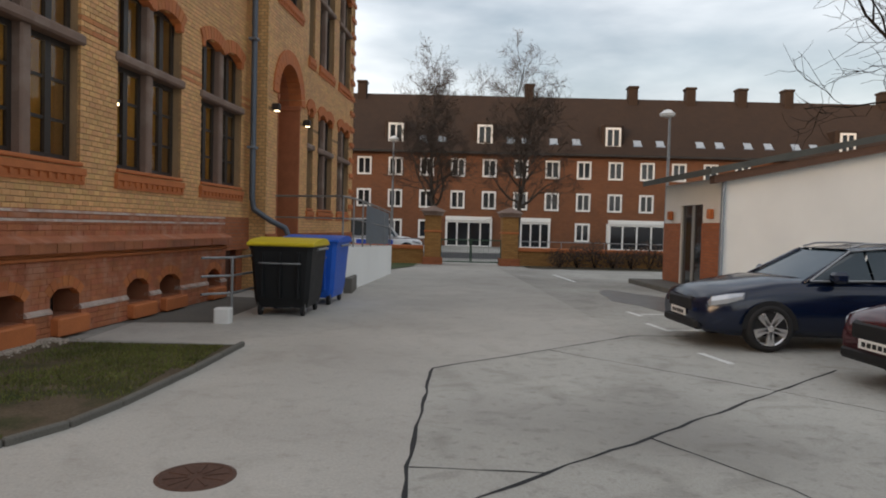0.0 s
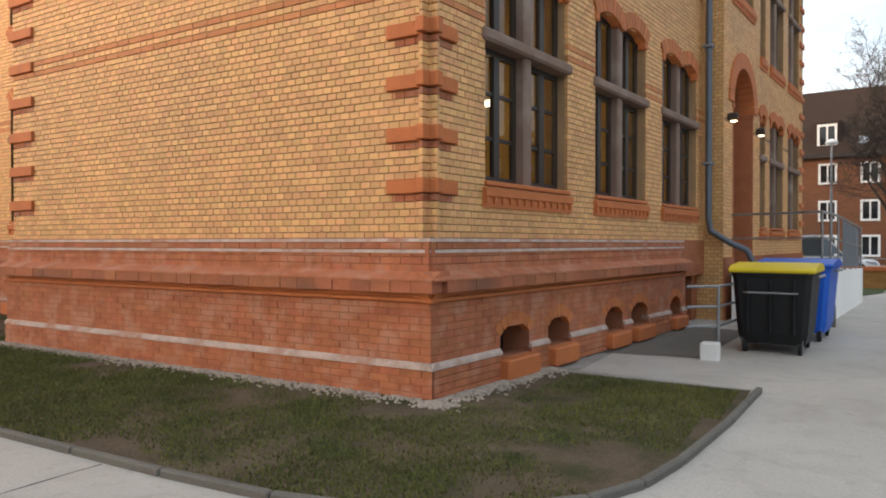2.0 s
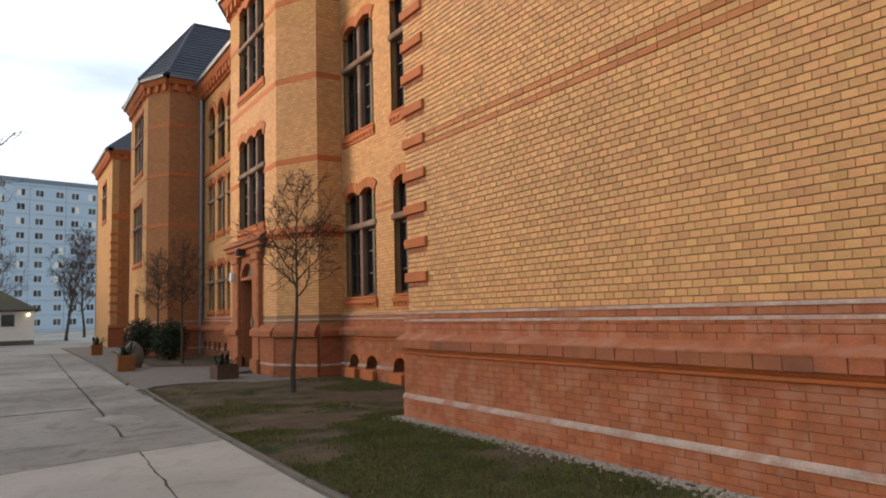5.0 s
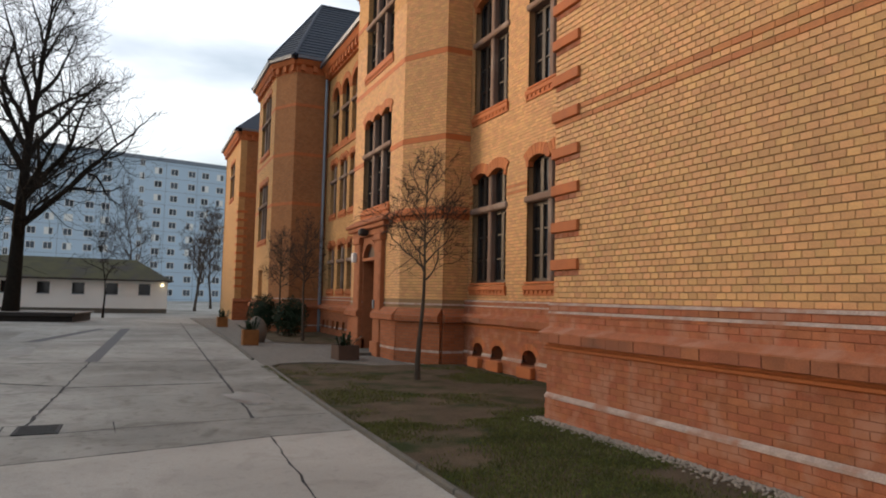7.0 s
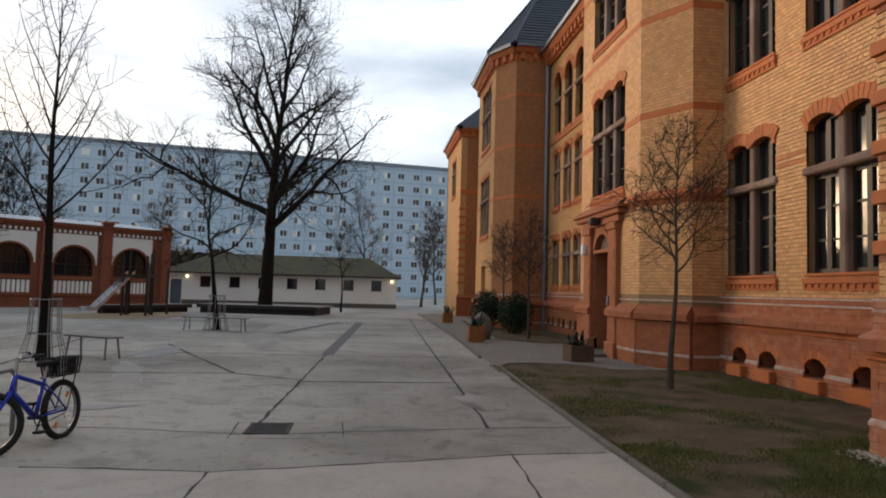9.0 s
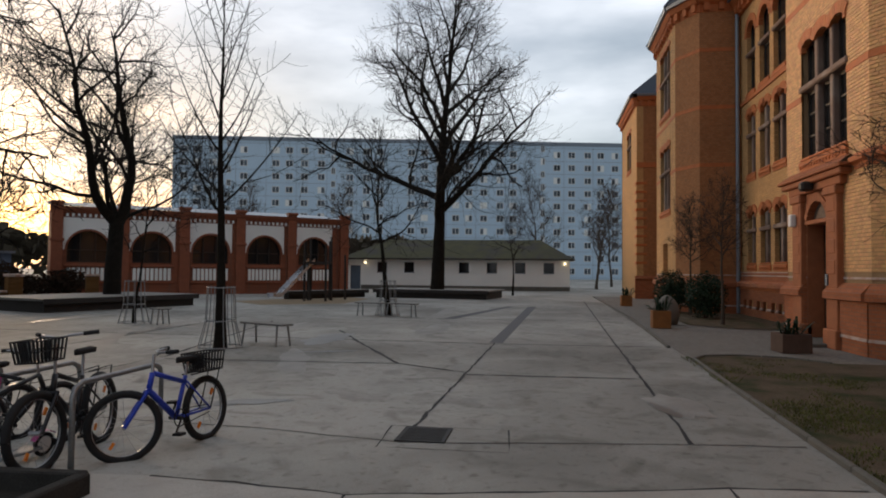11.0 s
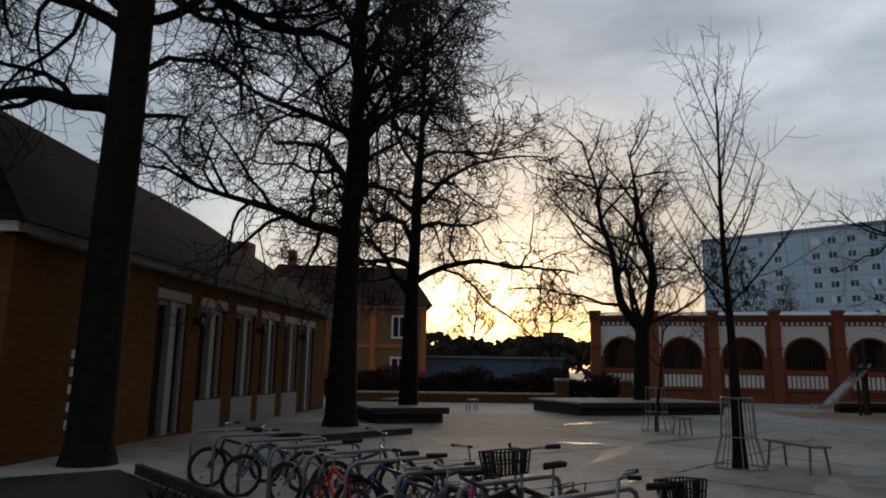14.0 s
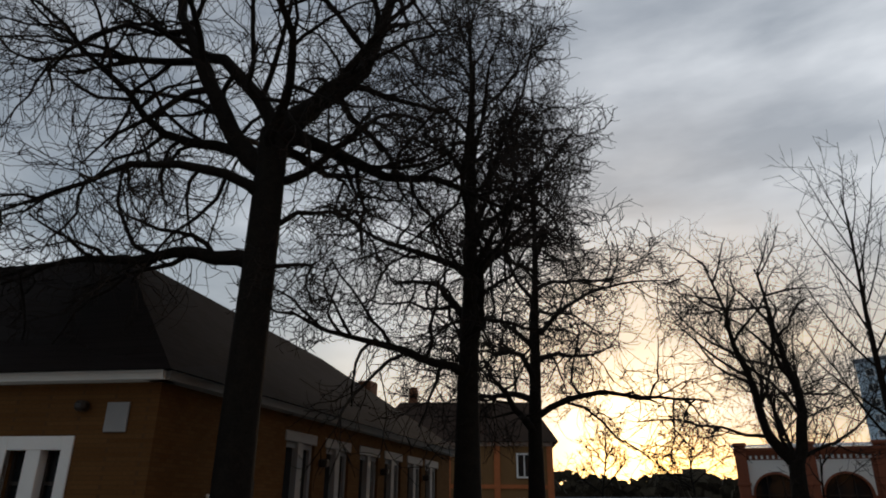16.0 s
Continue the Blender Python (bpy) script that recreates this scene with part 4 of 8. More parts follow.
quoins(FARS, 0.0, 1, school, 0.0, 0.6, 10)
strip(FARE, "string_course", 0, 2.4, [(-0.1, 8.0), (0.05, 8.0), (0.05, 8.3), (-0.1, 8.3)], M['red_plain'], school)
strip(FARE, "bay_plinth", 0, 2.5, [(-0.1, -0.3), (0.1, -0.3), (0.1, 1.1), (0.2, 1.22), (0.0, 1.4), (-0.1, 1.4)], M['red_far'], school)
for fc, ln in ((FARE, 2.4), (FARS, 7.9)):
    cornice(fc, 0, ln, EAVE, school)
cornice(SOUTH, 0, L, EAVE, school)
cornice(EAST, 0, SIDE, EAVE, school)


def hip(parent, x0, x1, y0, y1, z, h, name="roof"):
    bm = bmesh.new()
    a = [bm.verts.new(p) for p in ((x0, y0, z), (x1, y0, z), (x1, y1, z), (x0, y1, z))]
    w, d = abs(x1 - x0), abs(y1 - y0)
    if w > d:
        i = d / 2
        r = [bm.verts.new((x0 + math.copysign(i, x1 - x0), (y0 + y1) / 2, z + h)), bm.verts.new((x1 - math.copysign(i, x1 - x0), (y0 + y1) / 2, z + h))]
        fs = ((a[0], a[1], r[1], r[0]), (a[1], a[2], r[1]), (a[2], a[3], r[0], r[1]), (a[3], a[0], r[0]))
    else:
        i = w / 2
        r = [bm.verts.new(((x0 + x1) / 2, y0 + math.copysign(i, y1 - y0), z + h)), bm.verts.new(((x0 + x1) / 2, y1 - math.copysign(i, y1 - y0), z + h))]
        fs = ((a[0], a[1], r[0]), (a[1], a[2], r[1], r[0]), (a[2], a[3], r[1]), (a[3], a[0], r[0], r[1]))
    for q in fs:
        bm.faces.new(q)
    bm.faces.new(a[::-1])
    return part(name, bm, M['slate'], parent)


hip(school, 0.9, -8.0, 5.7, 22, EAVE + 0.14, 3.8)
hip(school, -7.0, -45, 8.0, 20, EAVE + 0.13, 3.4)
hip(school, -44.0, -52.6, 5.9, 20, EAVE + 0.14, 4.2)
# rear and far walls that close the building
bm = bmesh.new()
box(bm, -52.2, -0.2, 19.6, 20, -0.3, EAVE)
box(bm, -52.2, -51.9, 6.3, 19.6, -0.3, EAVE)
part("rear_wall", bm, M['yellow_far'], school)
END = Face(BAY.w(RE, 0, 0).xy, -EAST.n.xy, EAST.u.xy)
backing(END, 0, 8, -0.3, EAVE + 1.5, (), 0, 0.4, M['yellow_far'], school, "bay_return")
backing(BAY, RS, RE, EAVE + 1.5, EAVE + 2.0, (), 0.15, 1.0, M['red_plain'], school, "bay_cornice")

# ---- ground ----
bm = bmesh.new()
bmesh.ops.create_grid(bm, x_segments=2, y_segments=2, size=900)
ground = part("ground", bm, M['concrete'], None)
tagged(ground, "worn grey concrete yard with old patches", "ground", kind="structure")

# ---- ground details ----
def flat(name, points, z, mat, label="", category="", kind="structure", thick=0.0):
    bm = bmesh.new()
    vs = [bm.verts.new((x, y, z)) for x, y in points]
    fc = bm.faces.new(vs)
    if thick:
        ex = bmesh.ops.extrude_face_region(bm, geom=[fc])
        for v in ex["geom"]:
            if isinstance(v, bmesh.types.BMVert):
                v.co.z -= thick
    ob = part(name, bm, mat, None)
    return tagged(ob, label, category, kind=kind)


def joint(points, width=0.03, rough=0.015, seed=1, name="joint"):
    """An uneven bitumen-filled joint in the concrete."""
    r = random.Random(seed)
    pts = []
    for a, b in zip(points, points[1:]):
        a, b = Vector((*a, 0)), Vector((*b, 0))
        n = max(2, int((b - a).length / 0.22))
        side = Vector((-(b - a).y, (b - a).x, 0)).normalized()
        for i in range(n):
            pts.append((a.lerp(b, i / n) + side * r.uniform(-rough, rough), side))
    pts.append((Vector((*points[-1], 0)), side))
    bm = bmesh.new()
    ring = []
    for p, sd in pts:
        w = width * r.uniform(0.35, 1.0) / 2
        ring.append((bm.verts.new(p + sd * w + Vector((0, 0, 0.004))), bm.verts.new(p - sd * w + Vector((0, 0, 0.004)))))
    for (a, b), (c, d) in zip(ring, ring[1:]):
        bm.faces.new((a, b, d, c))
    part(name, bm, M['joint'], ground)


JOINTS = [
    [(5.40, 2.6), (5.42, 3.99), (5.64, 7.07), (7.16, 8.32), (8.65, 9.63), (9.6, 9.75)],
    [(4.6, 2.3), (5.85, 3.5), (6.3, 3.91), (7.25, 4.68), (9.09, 6.28), (10.39, 7.38)],
    [(7.16, 8.32), (9.09, 6.28), (9.68, 5.53)], [(5.42, 3.99), (6.3, 3.91)], [(7.25, 4.68), (7.79, 3.7), (7.9, 3.2)],
    [(-4.2, 2.07), (-4.69, 2.09), (-7.41, 2.17)], [(-8.71, 2.17), (-20.56, 2.42), (-40, 2.9)],
    [(-4.2, -0.66), (-5.42, -0.62), (-6.79, -0.60)], [(-8.29, -0.53), (-16.62, -0.31), (-33.2, 0.22)],
    [(-6.95, -2.2), (-6.91, -1.49), (-6.79, -0.60), (-7.11, 0.91), (-7.41, 2.17), (-7.52, 3.17)],
    [(-8.9, -6.2), (-8.59, -2.03), (-8.29, -0.53), (-8.71, 2.17), (-8.8, 3.2)],
    [(-13.5, -1.69), (-16.3, -3.08), (-19.5, -4.6)], [(-17.2, 3.3), (-17.0, -0.3), (-17.3, -6.5), (-17.6, -14)],
    [(-24.5, 3.3), (-24.4, -8), (-24.8, -13)], [(-10.1, -6.2), (-13.5, -6.0), (-22, -7.5)], [(-9.3, -9.2), (-16, -9.0), (-24, -9.3)],
    [(-12.6, 2.2), (-12.5, -0.4)], [(-32, 3.4), (-32, -6)], [(-12.7, -0.4), (-13.5, -1.69), (-13.2, -6)], [(1.5, 2.6), (-4.2, 2.07)], [(-0.6, 3.2), (-0.7, -2)],
]
for i, j in enumerate(JOINTS):
    joint(j, 0.042 if i in (0, 1) else 0.045 if i == 9 else 0.06 if i in (6, 8) else 0.1 if i > 10 and i != 20 else 0.03, seed=i)
dark_patch = material("dark_repaired_asphalt", (0.10, 0.10, 0.105), 0.75, spread=0.25, scale=2)
wet = material("damp_concrete", (0.10, 0.098, 0.09), 0.34, spread=0.3, scale=3, spec=0.5)


def patch(name, cx, cy, rx, ry, mat, label, seed, z=0.006, turn=0.0):
    r = random.Random(seed)
    ph = [r.uniform(0, 6.28) for _ in range(3)]
    pts = []
    for k in range(28):
        a = 2 * math.pi * k / 28
        q = 1 + 0.22 * math.sin(2 * a + ph[0]) + 0.13 * math.sin(5 * a + ph[1]) + 0.06 * math.sin(9 * a + ph[2])
        x, y = rx * q * math.cos(a), ry * q * math.sin(a)
        pts.append((cx + x * math.cos(turn) - y * math.sin(turn), cy + x * math.sin(turn) + y * math.cos(turn)))
    return flat(name, pts, z, mat, label, "puddle")


patch("puddle", -17.3, -4.2, 1.1, 0.5, wet, "shallow puddle beside a bench", 4)
patch("puddle", 10.7, 14.6, 0.9, 2.2, wet, "long shallow puddle beside the parking bays", 5)
patch("puddle", -11.3, -4.7, 0.6, 0.3, wet, "small puddle behind the bicycles", 6)
patch("puddle", -21.5, -14.0, 1.5, 0.25, wet, "narrow puddle in a joint", 8)
patch("puddle", -10.3, 2.2, 0.34, 0.1, wet, "small dark puddle in a joint of the concrete", 3, 0.007, 0.25)
patch("puddle", -14.85, -3.45, 0.1, 0.55, wet, "narrow dark puddle behind a bench", 33, 0.006, 0.35)
patch("puddle", -15.8, -9.9, 0.12, 0.6, wet, "narrow shining puddle in the yard", 34, 0.006, 0.75)
patch("puddle", -9.8, -2.8, 0.18, 0.5, wet, "small puddle beside the blue bicycle", 35, 0.006, 0.3)
patch("puddle", -6.08, -3.05, 0.16, 0.1, wet, "small puddle on the soil of the bed", 36, 0.026)
damp = material("damp_dark_concrete", (0.22, 0.21, 0.19), 0.55, spread=0.35, scale=2.5, fine=40, dirt=(0.28, 0.27, 0.245))
for i, (x, y, a, b) in enumerate(((-19.3, -6.3, 2.6, 0.22), (-22.5, -10.2, 3.2, 0.3), (-15.5, -8.6, 2.5, 0.2), (-27.5, -3.0, 3.0, 0.25), (-10.6, 2.4, 0.85, 0.26), (-13.6, -3.6, 1.4, 0.3), (-20.5, -2.2, 2.2, 0.3))):
    patch("damp_stain", x, y, a, b, damp, "dark damp stain along a joint in the concrete", 20 + i, 0.0035 if i % 2 else 0.0045, 0.2 * (i % 3))
patch("puddle", -12.6, -5.9, 0.75, 0.16, wet, "thin puddle beside the young tree", 31)
patch("puddle", -19.0, -9.4, 1.3, 0.2, wet, "long thin puddle in the yard", 32)
flat("repair_strip", [(-17.2, -0.42), (-33, 0.05), (-33, 0.42), (-17.2, -0.12)], 0.005, dark_patch, "dark strip of patched asphalt", "pavement")
flat("repair_strip", [(-24.3, -2.6), (-33.0, -0.9), (-33.0, -0.55), (-24.3, -2.15)], 0.005, dark_patch, "dark strip of patched asphalt", "pavement")
asph = worn_concrete("grey_asphalt_path", (0.43, 0.408, 0.368), (0.37, 0.35, 0.315), amount=0.55)
flat("path", [(-6.3, -12), (-6.95, -2.2), (-6.79, -0.6), (-7.11, 0.91), (-7.41, 2.17), (-7.5, 3.27), (-4.5, 3.22), (-2, 3.22), (0, 3.26), (0.96, 3.32), (1.55, 3.45), (2.0, 3.66), (2.36, 3.91), (2.69, 4.26), (2.9, 4.7), (3.02, 5.3), (3.17, 6.65), (3.27, 8.3), (1.2, 8.4), (0.8, 30), (8.6, 30), (8.6, 9.65), (5.62, 7.07), (5.42, 3.99), (5.3, -12)], 0.003, asph, "smooth grey path between the lawn and the concrete", "pavement")
flat("car_park", [(5.3, -12), (5.42, 3.99), (5.62, 7.07), (8.6, 9.65), (8.6, 30), (60, 30), (60, -12)], 0.0025, M['carpark'], "pale worn concrete of the car park", "pavement")
flat("road", [(-60, 34.0), (90, 34.0), (90, 42), (-60, 42)], 0.006, M['asphalt'], "dark asphalt street beyond the gate", "road")

# lawn with kerb
edge = [(-15.0, 3.5), (-12, 3.38), (-8, 3.28), (-4.5, 3.22), (-2, 3.22), (0.0, 3.26), (0.96, 3.32), (1.55, 3.45), (2.0, 3.66), (2.36, 3.91), (2.69, 4.26), (2.9, 4.7), (3.02, 5.3), (3.17, 6.65), (3.27, 8.2)]
flat("lawn_bed", [(-15.0, 3.5), (-15.6, 3.9), (-15.75, 4.5), (-15.5, 5.4), (-14.9, 5.9), (-14.9, 8.4), (-7.4, 8.4), (-7.4, 6.1), (0.6, 6.1), (0.85, 8.1), (3.2, 8.1)] + edge[::-1][1:-1], 0.03, M['earth'], "bare mossy soil and thin winter grass beside the wall", "lawn")


def kerb(points, parent, width=0.065, height=0.06, length=1.0, mat=None):
    """Edging stones laid end to end."""
    path, acc = [Vector((*p, 0)) for p in points], []
    for a, b in zip(path, path[1:]):
        n = max(1, round((b - a).length / length))
        acc += [a.lerp(b, i / n) for i in range(n)]
    acc.append(path[-1])
    for i, (a, b) in enumerate(zip(acc, acc[1:])):
        d = (b - a).normalized()
        bm = bmesh.new()
        box(bm, 0.006, (b - a).length - 0.006, -width / 2, width / 2, -0.1, height, 0.012)
        bmesh.ops.transform(bm, matrix=Matrix.Translation(a) @ Matrix.Rotation(math.atan2(d.y, d.x), 4, 'Z'), verts=bm.verts)
        part("kerb_stone", bm, mat or M['kerb'], parent)


kerb_lawn = thing("kerb", "narrow grey concrete edging round the lawn", "kerb", kind="structure")
kerb(edge, kerb_lawn)
kerb([(-15.0, 3.5), (-15.5, 3.75), (-15.75, 4.4), (-15.5, 5.3), (-14.9, 5.8)], kerb_lawn, length=0.5)
kerb_far = thing("kerb", "narrow grey concrete edging along the forecourt", "kerb", kind="structure")
kerb([(-17.0, 3.4), (-26, 3.75), (-36, 3.8), (-46, 3.85)], kerb_far, length=1.0)
flat("forecourt", [(-15.2, 3.45), (-47, 3.87), (-47, 7), (-15, 7)], 0.012, brickwork("paved_forecourt", (0.20, 0.19, 0.17), (0.10, 0.095, 0.085), 0.12, 0.1, True), "setts before the school entrance", "pavement")
flat("flower_bed", [(-23.5, 5.1), (-33, 5.2), (-34, 6.4), (-33.0, 8.3), (-22.2, 8.3), (-22.3, 6.2)], 0.03, M['earth'], "soil bed along the school front", "bed")

# grass blades
r = random.Random(11)
def lawn_height(x, y):
    return noise.noise(Vector((x * 0.55, y * 0.55, 1.3))) + 0.5 * noise.noise(Vector((x * 1.7, y * 1.7, 4)))
gv, gf = [], []
for n_ in range(260000):
    x, y = r.uniform(-8.2, 3.2) if n_ < 190000 else r.uniform(-15.2, -7.4), r.uniform(3.3, 8.0)
    if x < 0.62 and y > 5.75 - 0.0 and not (x < -7.6):
        continue
    if x > 0.5 and y > 6 and x < 0.95 + 0.126 * (y - 6) + 0.1:
        continue
    lim = 3.3 if x < 0.9 else (3.32 + (x - 0.9) ** 2 * 0.28 if x < 2.5 else 4.05 + (x - 2.5) * 2.2)
    if y < lim or (x > 2.95 and y < 6.65) or x > 3.1:
        continue
    q = lawn_height(x, y)
    if q < (-0.1 if x > -7.6 else 0.22 + 0.03 * abs(x + 7.6)) + r.uniform(-0.3, 0.15):
        continue
    h, a, w = r.uniform(0.012, 0.04), r.uniform(0, 6.28), r.uniform(0.004, 0.008)
    lx, ly = r.uniform(-0.02, 0.02), r.uniform(-0.02, 0.02)
    k = len(gv)
    c, s = math.cos(a) * w, math.sin(a) * w
    gv += [(x - c, y - s, 0.028), (x + c, y + s, 0.028), (x + lx, y + ly, 0.03 + h)]
    gf.append((k, k + 1, k + 2))
tagged(mesh_object("grass", gv, gf, M['grass']), "thin short winter grass on the lawn", "grass", kind="stuff")
# pebble strip along the wing
pv, pf = [], []
ico = bmesh.new()
bmesh.ops.create_icosphere(ico, subdivisions=1, radius=1)
iv, iff = [v.co.copy() for v in ico.verts], [[v.index for v in f.verts] for f in ico.faces]
ico.free()
for n in range(2600):
    if n < 1700:
        x, y = r.uniform(-7.5, 0.85), 5.96 - abs(r.gauss(0, 0.13))
    else:
        s, o = r.uniform(-0.3, 2.3), abs(r.gauss(0, 0.14)) + 0.05
        p = EAST.w(s, o, 0)
        x, y = p.x, p.y
    a, b, c, t = r.uniform(0.012, 0.032), r.uniform(0.012, 0.028), r.uniform(0.008, 0.018), r.uniform(0, 3.14)
    k = len(pv)
    for q in iv:
        px_, py_ = q.x * a, q.y * b
        pv.append((x + px_ * math.cos(t) - py_ * math.sin(t), y + px_ * math.sin(t) + py_ * math.cos(t), 0.036 + q.z * c))
    pf += [[k + i for i in fc] for fc in iff]
tagged(mesh_object("pebbles", pv, pf, M['pebble'], smooth=True), "strip of pale pebbles along the wall foot", "pebbles", kind="stuff")
rusty = material("rusty_iron", (0.10, 0.055, 0.04), 0.7, 0.3, spread=0.3, scale=8)
cover = thing("manhole_cover", "round rusty iron manhole cover in the path", "manhole", at=(4.14, 3.77, 0))
bm = bmesh.new()
lathe(bm, [(0.24, -0.01), (0.24, 0.006), (0.215, 0.009), (0.205, 0.004), (0.0, 0.004)], 28)
part("lid", bm, rusty, cover)
for k in range(10):
    bm = bmesh.new()
    box(bm, -0.008, 0.008, 0.05, 0.19, 0.004, 0.009, m=Matrix.Rotation(2 * math.pi * k / 10, 4, 'Z'))
    part("rib", bm, rusty, cover)
drain = thing("drain_grate", "square iron drain grate sunk in the concrete", "drain", at=(-8.62, -0.35, 0))
iron = material("black_iron", (0.03, 0.03, 0.03), 0.7, 0.2)
bm = bmesh.new()
for k in range(11):
    box(bm, -0.24 + 0.044 * k, -0.214 + 0.044 * k, -0.2, 0.2, 0.004, 0.012)
for a, b, c, d in ((-0.28, -0.24, -0.24, 0.24), (0.25, 0.29, -0.24, 0.24), (-0.24, 0.25, -0.24, -0.2), (-0.24, 0.25, 0.2, 0.24)):
    box(bm, a, b, c, d, 0, 0.013)
part("grate", bm, iron, drain)
# black plate in place of a hollow, painting the shade between the bars
bm = bmesh.new()
box(bm, -0.24, 0.25, -0.2, 0.2, -0.02, 0.0035)
part("pit_shade", bm, M_black, drain, "black plate for the shade below the bars")
joint([(-8.95, -0.75), (-8.95, 0.45), (-8.1, 0.5), (-8.1, -0.7), (-8.95, -0.75)], 0.02, 0.006, 77)
# parking lines
for a in ([(9.33, 11.03), (9.43, 11.03), (9.5, 10.17), (9.4, 10.17)], [(9.43, 10.35), (11.2, 10.55), (11.2, 10.45), (9.45, 10.25)], [(9.49, 12.67), (9.59, 12.67), (9.66, 12.0), (9.56, 12.0)], [(9.7, 12.35), (11.8, 12.55), (11.8, 12.45), (9.7, 12.25)], [(9.1, 8.3), (9.2, 8.3), (9.3, 7.6), (9.2, 7.6)], [(10.1, 23), (10.2, 23), (10.25, 20), (10.15, 20)]):
    flat("parking_line", a, 0.007, material("worn_road_paint", (0.72, 0.72, 0.69), 0.8, spread=0.3, scale=6), "worn white parking line", "marking")


# ---- trees ----
def tree(name, at, height, radius, seed, label, spread=0.55, fork=0.3, limbs=9, twigs=(7, 6, 5), droop=0.0, stems=1, lean=(0, 0), up=0.35, jitter=0.22, min_r=0.006, length=0.42, group="", z=0.0, sway=0.06, limb_r=0.5, leaders=(), right=(1, 0), twig_mat=None, twig_wig=0.26, bark=None, arch=None, tips=0.0):
    """A bare winter tree: tapered trunk, limbs, branches and fine twigs.
    arch: how limbs lift at their foot and at their end; tips: how twigs turn up."""
    r = random.Random(seed)
    wood, fine = ([], []), ([], [])

    def limb(p0, d, ln, r0, r1, segs, wig, lift, out, sides, bend=None):
        pts, p, d = [p0.copy()], p0.copy(), d.normalized()
        l0, l1 = lift if isinstance(lift, tuple) else (lift, lift)
        for i in range(segs):
            d = d + Vector((r.gauss(0, wig), r.gauss(0, wig), r.gauss(0, wig) + l0 + (l1 - l0) * i / segs))
            d = (d + bend / segs if bend else d).normalized()
            p = p + d * ln / segs
            pts.append(p.copy())
        v, f = out
        side = d.orthogonal().normalized()
        prev = None
        for i, q in enumerate(pts):
            dd = (pts[min(i + 1, segs)] - pts[max(i - 1, 0)]).normalized()
            side = (side - dd * side.dot(dd)).normalized()
            upv = dd.cross(side)
            rr = r0 + (r1 - r0) * (i / segs) ** 0.8
            k = len(v)
            for j in range(sides):
                a = 2 * math.pi * j / sides
                v.append(q + (side * math.cos(a) + upv * math.sin(a)) * rr)
            if prev is not None:
                for j in range(sides):
                    f.append((prev + j, prev + (j + 1) % sides, k + (j + 1) % sides, k + j))
            prev = k
        return pts

    def side_shoots(pts, n, start, ln, r0, level):
        for i in range(n):
            t = start + (1 - start) * (i + r.random()) / n
            k = min(int(t * (len(pts) - 1)), len(pts) - 2)
            fpos = t * (len(pts) - 1) - k
            p = pts[k].lerp(pts[k + 1], fpos)
            d = (pts[k + 1] - pts[k]).normalized()
            o = d.orthogonal().normalized()
            o.rotate(Matrix.Rotation(r.uniform(0, 6.283), 3, d))
            ang = r.uniform(0.6, 1.2)
            nd = d * math.cos(ang) + o * math.sin(ang)
            l = ln * (1.2 - 0.55 * t) * r.uniform(0.7, 1.3)
            rr = max(min_r, r0 * (1 - 0.5 * t))
            if level == 0:
                limb(p, nd, l, rr, min_r * 0.6, 5 if tips else 4, twig_wig, (-droop * 0.5, tips) if tips else -droop * 0.4 + 0.05, fine, 3)
            else:
                q = limb(p, nd, l, rr, max(min_r, rr * 0.35), 6, jitter * 1.15, (-droop * 0.35, tips * 0.6) if tips else (up - droop) * 0.12, wood if rr > 0.03 else fine, 5 if rr > 0.03 else 3)
                side_shoots(q, twigs[len(twigs) - level], 0.12, l * 0.62, rr * 0.42, level - 1)

    base = Vector((*at, z))
    for s in range(stems):
        lean_v = Vector((lean[0], lean[1], 1)) if stems == 1 else Vector((lean[0] + 0.3 * (s - 0.5), lean[1] + 0.1 * (s - 0.5), 1))
        th = height * (0.92 if stems == 1 else 0.74)
        v, f = wood
        if s == 0:
            flare = limb(base - Vector((0, 0, 0.1)), Vector((0, 0, 1)), 0.5, radius * 1.4, radius * 1.02, 3, 0.0, 0, wood, 10)
            if stems > 1:
                flare = limb(flare[-1] - Vector((0, 0, 0.05)), Vector((0.02, 0, 1)), height * 0.16, radius * 1.02, radius * 0.95, 4, 0.02, 0, wood, 10)
        r_low = radius * (1.02 if stems == 1 else 0.72)
        if leaders:
            rise = max(q[0] for q in leaders)
            trunk = limb(flare[-1] - Vector((0, 0, 0.05)), lean_v, rise - 0.3, r_low, radius * 0.8, 8, 0.012, 0.0, wood, 12)
            side_v, away = Vector((*right, 0)), Vector((-right[1], right[0], 0))
            for zz, rt, upw, aw, ln, rf, *turn in leaders:
                turn = turn or (0, 0)
                t = min(0.999, max(0.05, (zz - 0.4) / (rise - 0.3))) * 8
                p = trunk[int(t)].lerp(trunk[int(t) + 1], t - int(t))
                q = limb(p, side_v * rt + away * aw + Vector((0, 0, upw)), ln, radius * rf, max(min_r, radius * rf * 0.13), 12, jitter, up * 0.1, wood, 8, side_v * turn[0] + Vector((0, 0, turn[1])))
                side_shoots(q, max(5, round(limbs * min(1.0, ln / 7.5))), 0.15, ln * 0.42, radius * rf * 0.4, len(twigs) - 1)
            continue
        trunk = limb(flare[-1] - Vector((0, 0, 0.05)), lean_v, th, r_low, radius * 0.06, 12, sway, 0.08, wood, 10)
        for i in range(limbs):
            t = fork + (0.96 - fork) * (i + r.uniform(0.2, 0.8)) / limbs
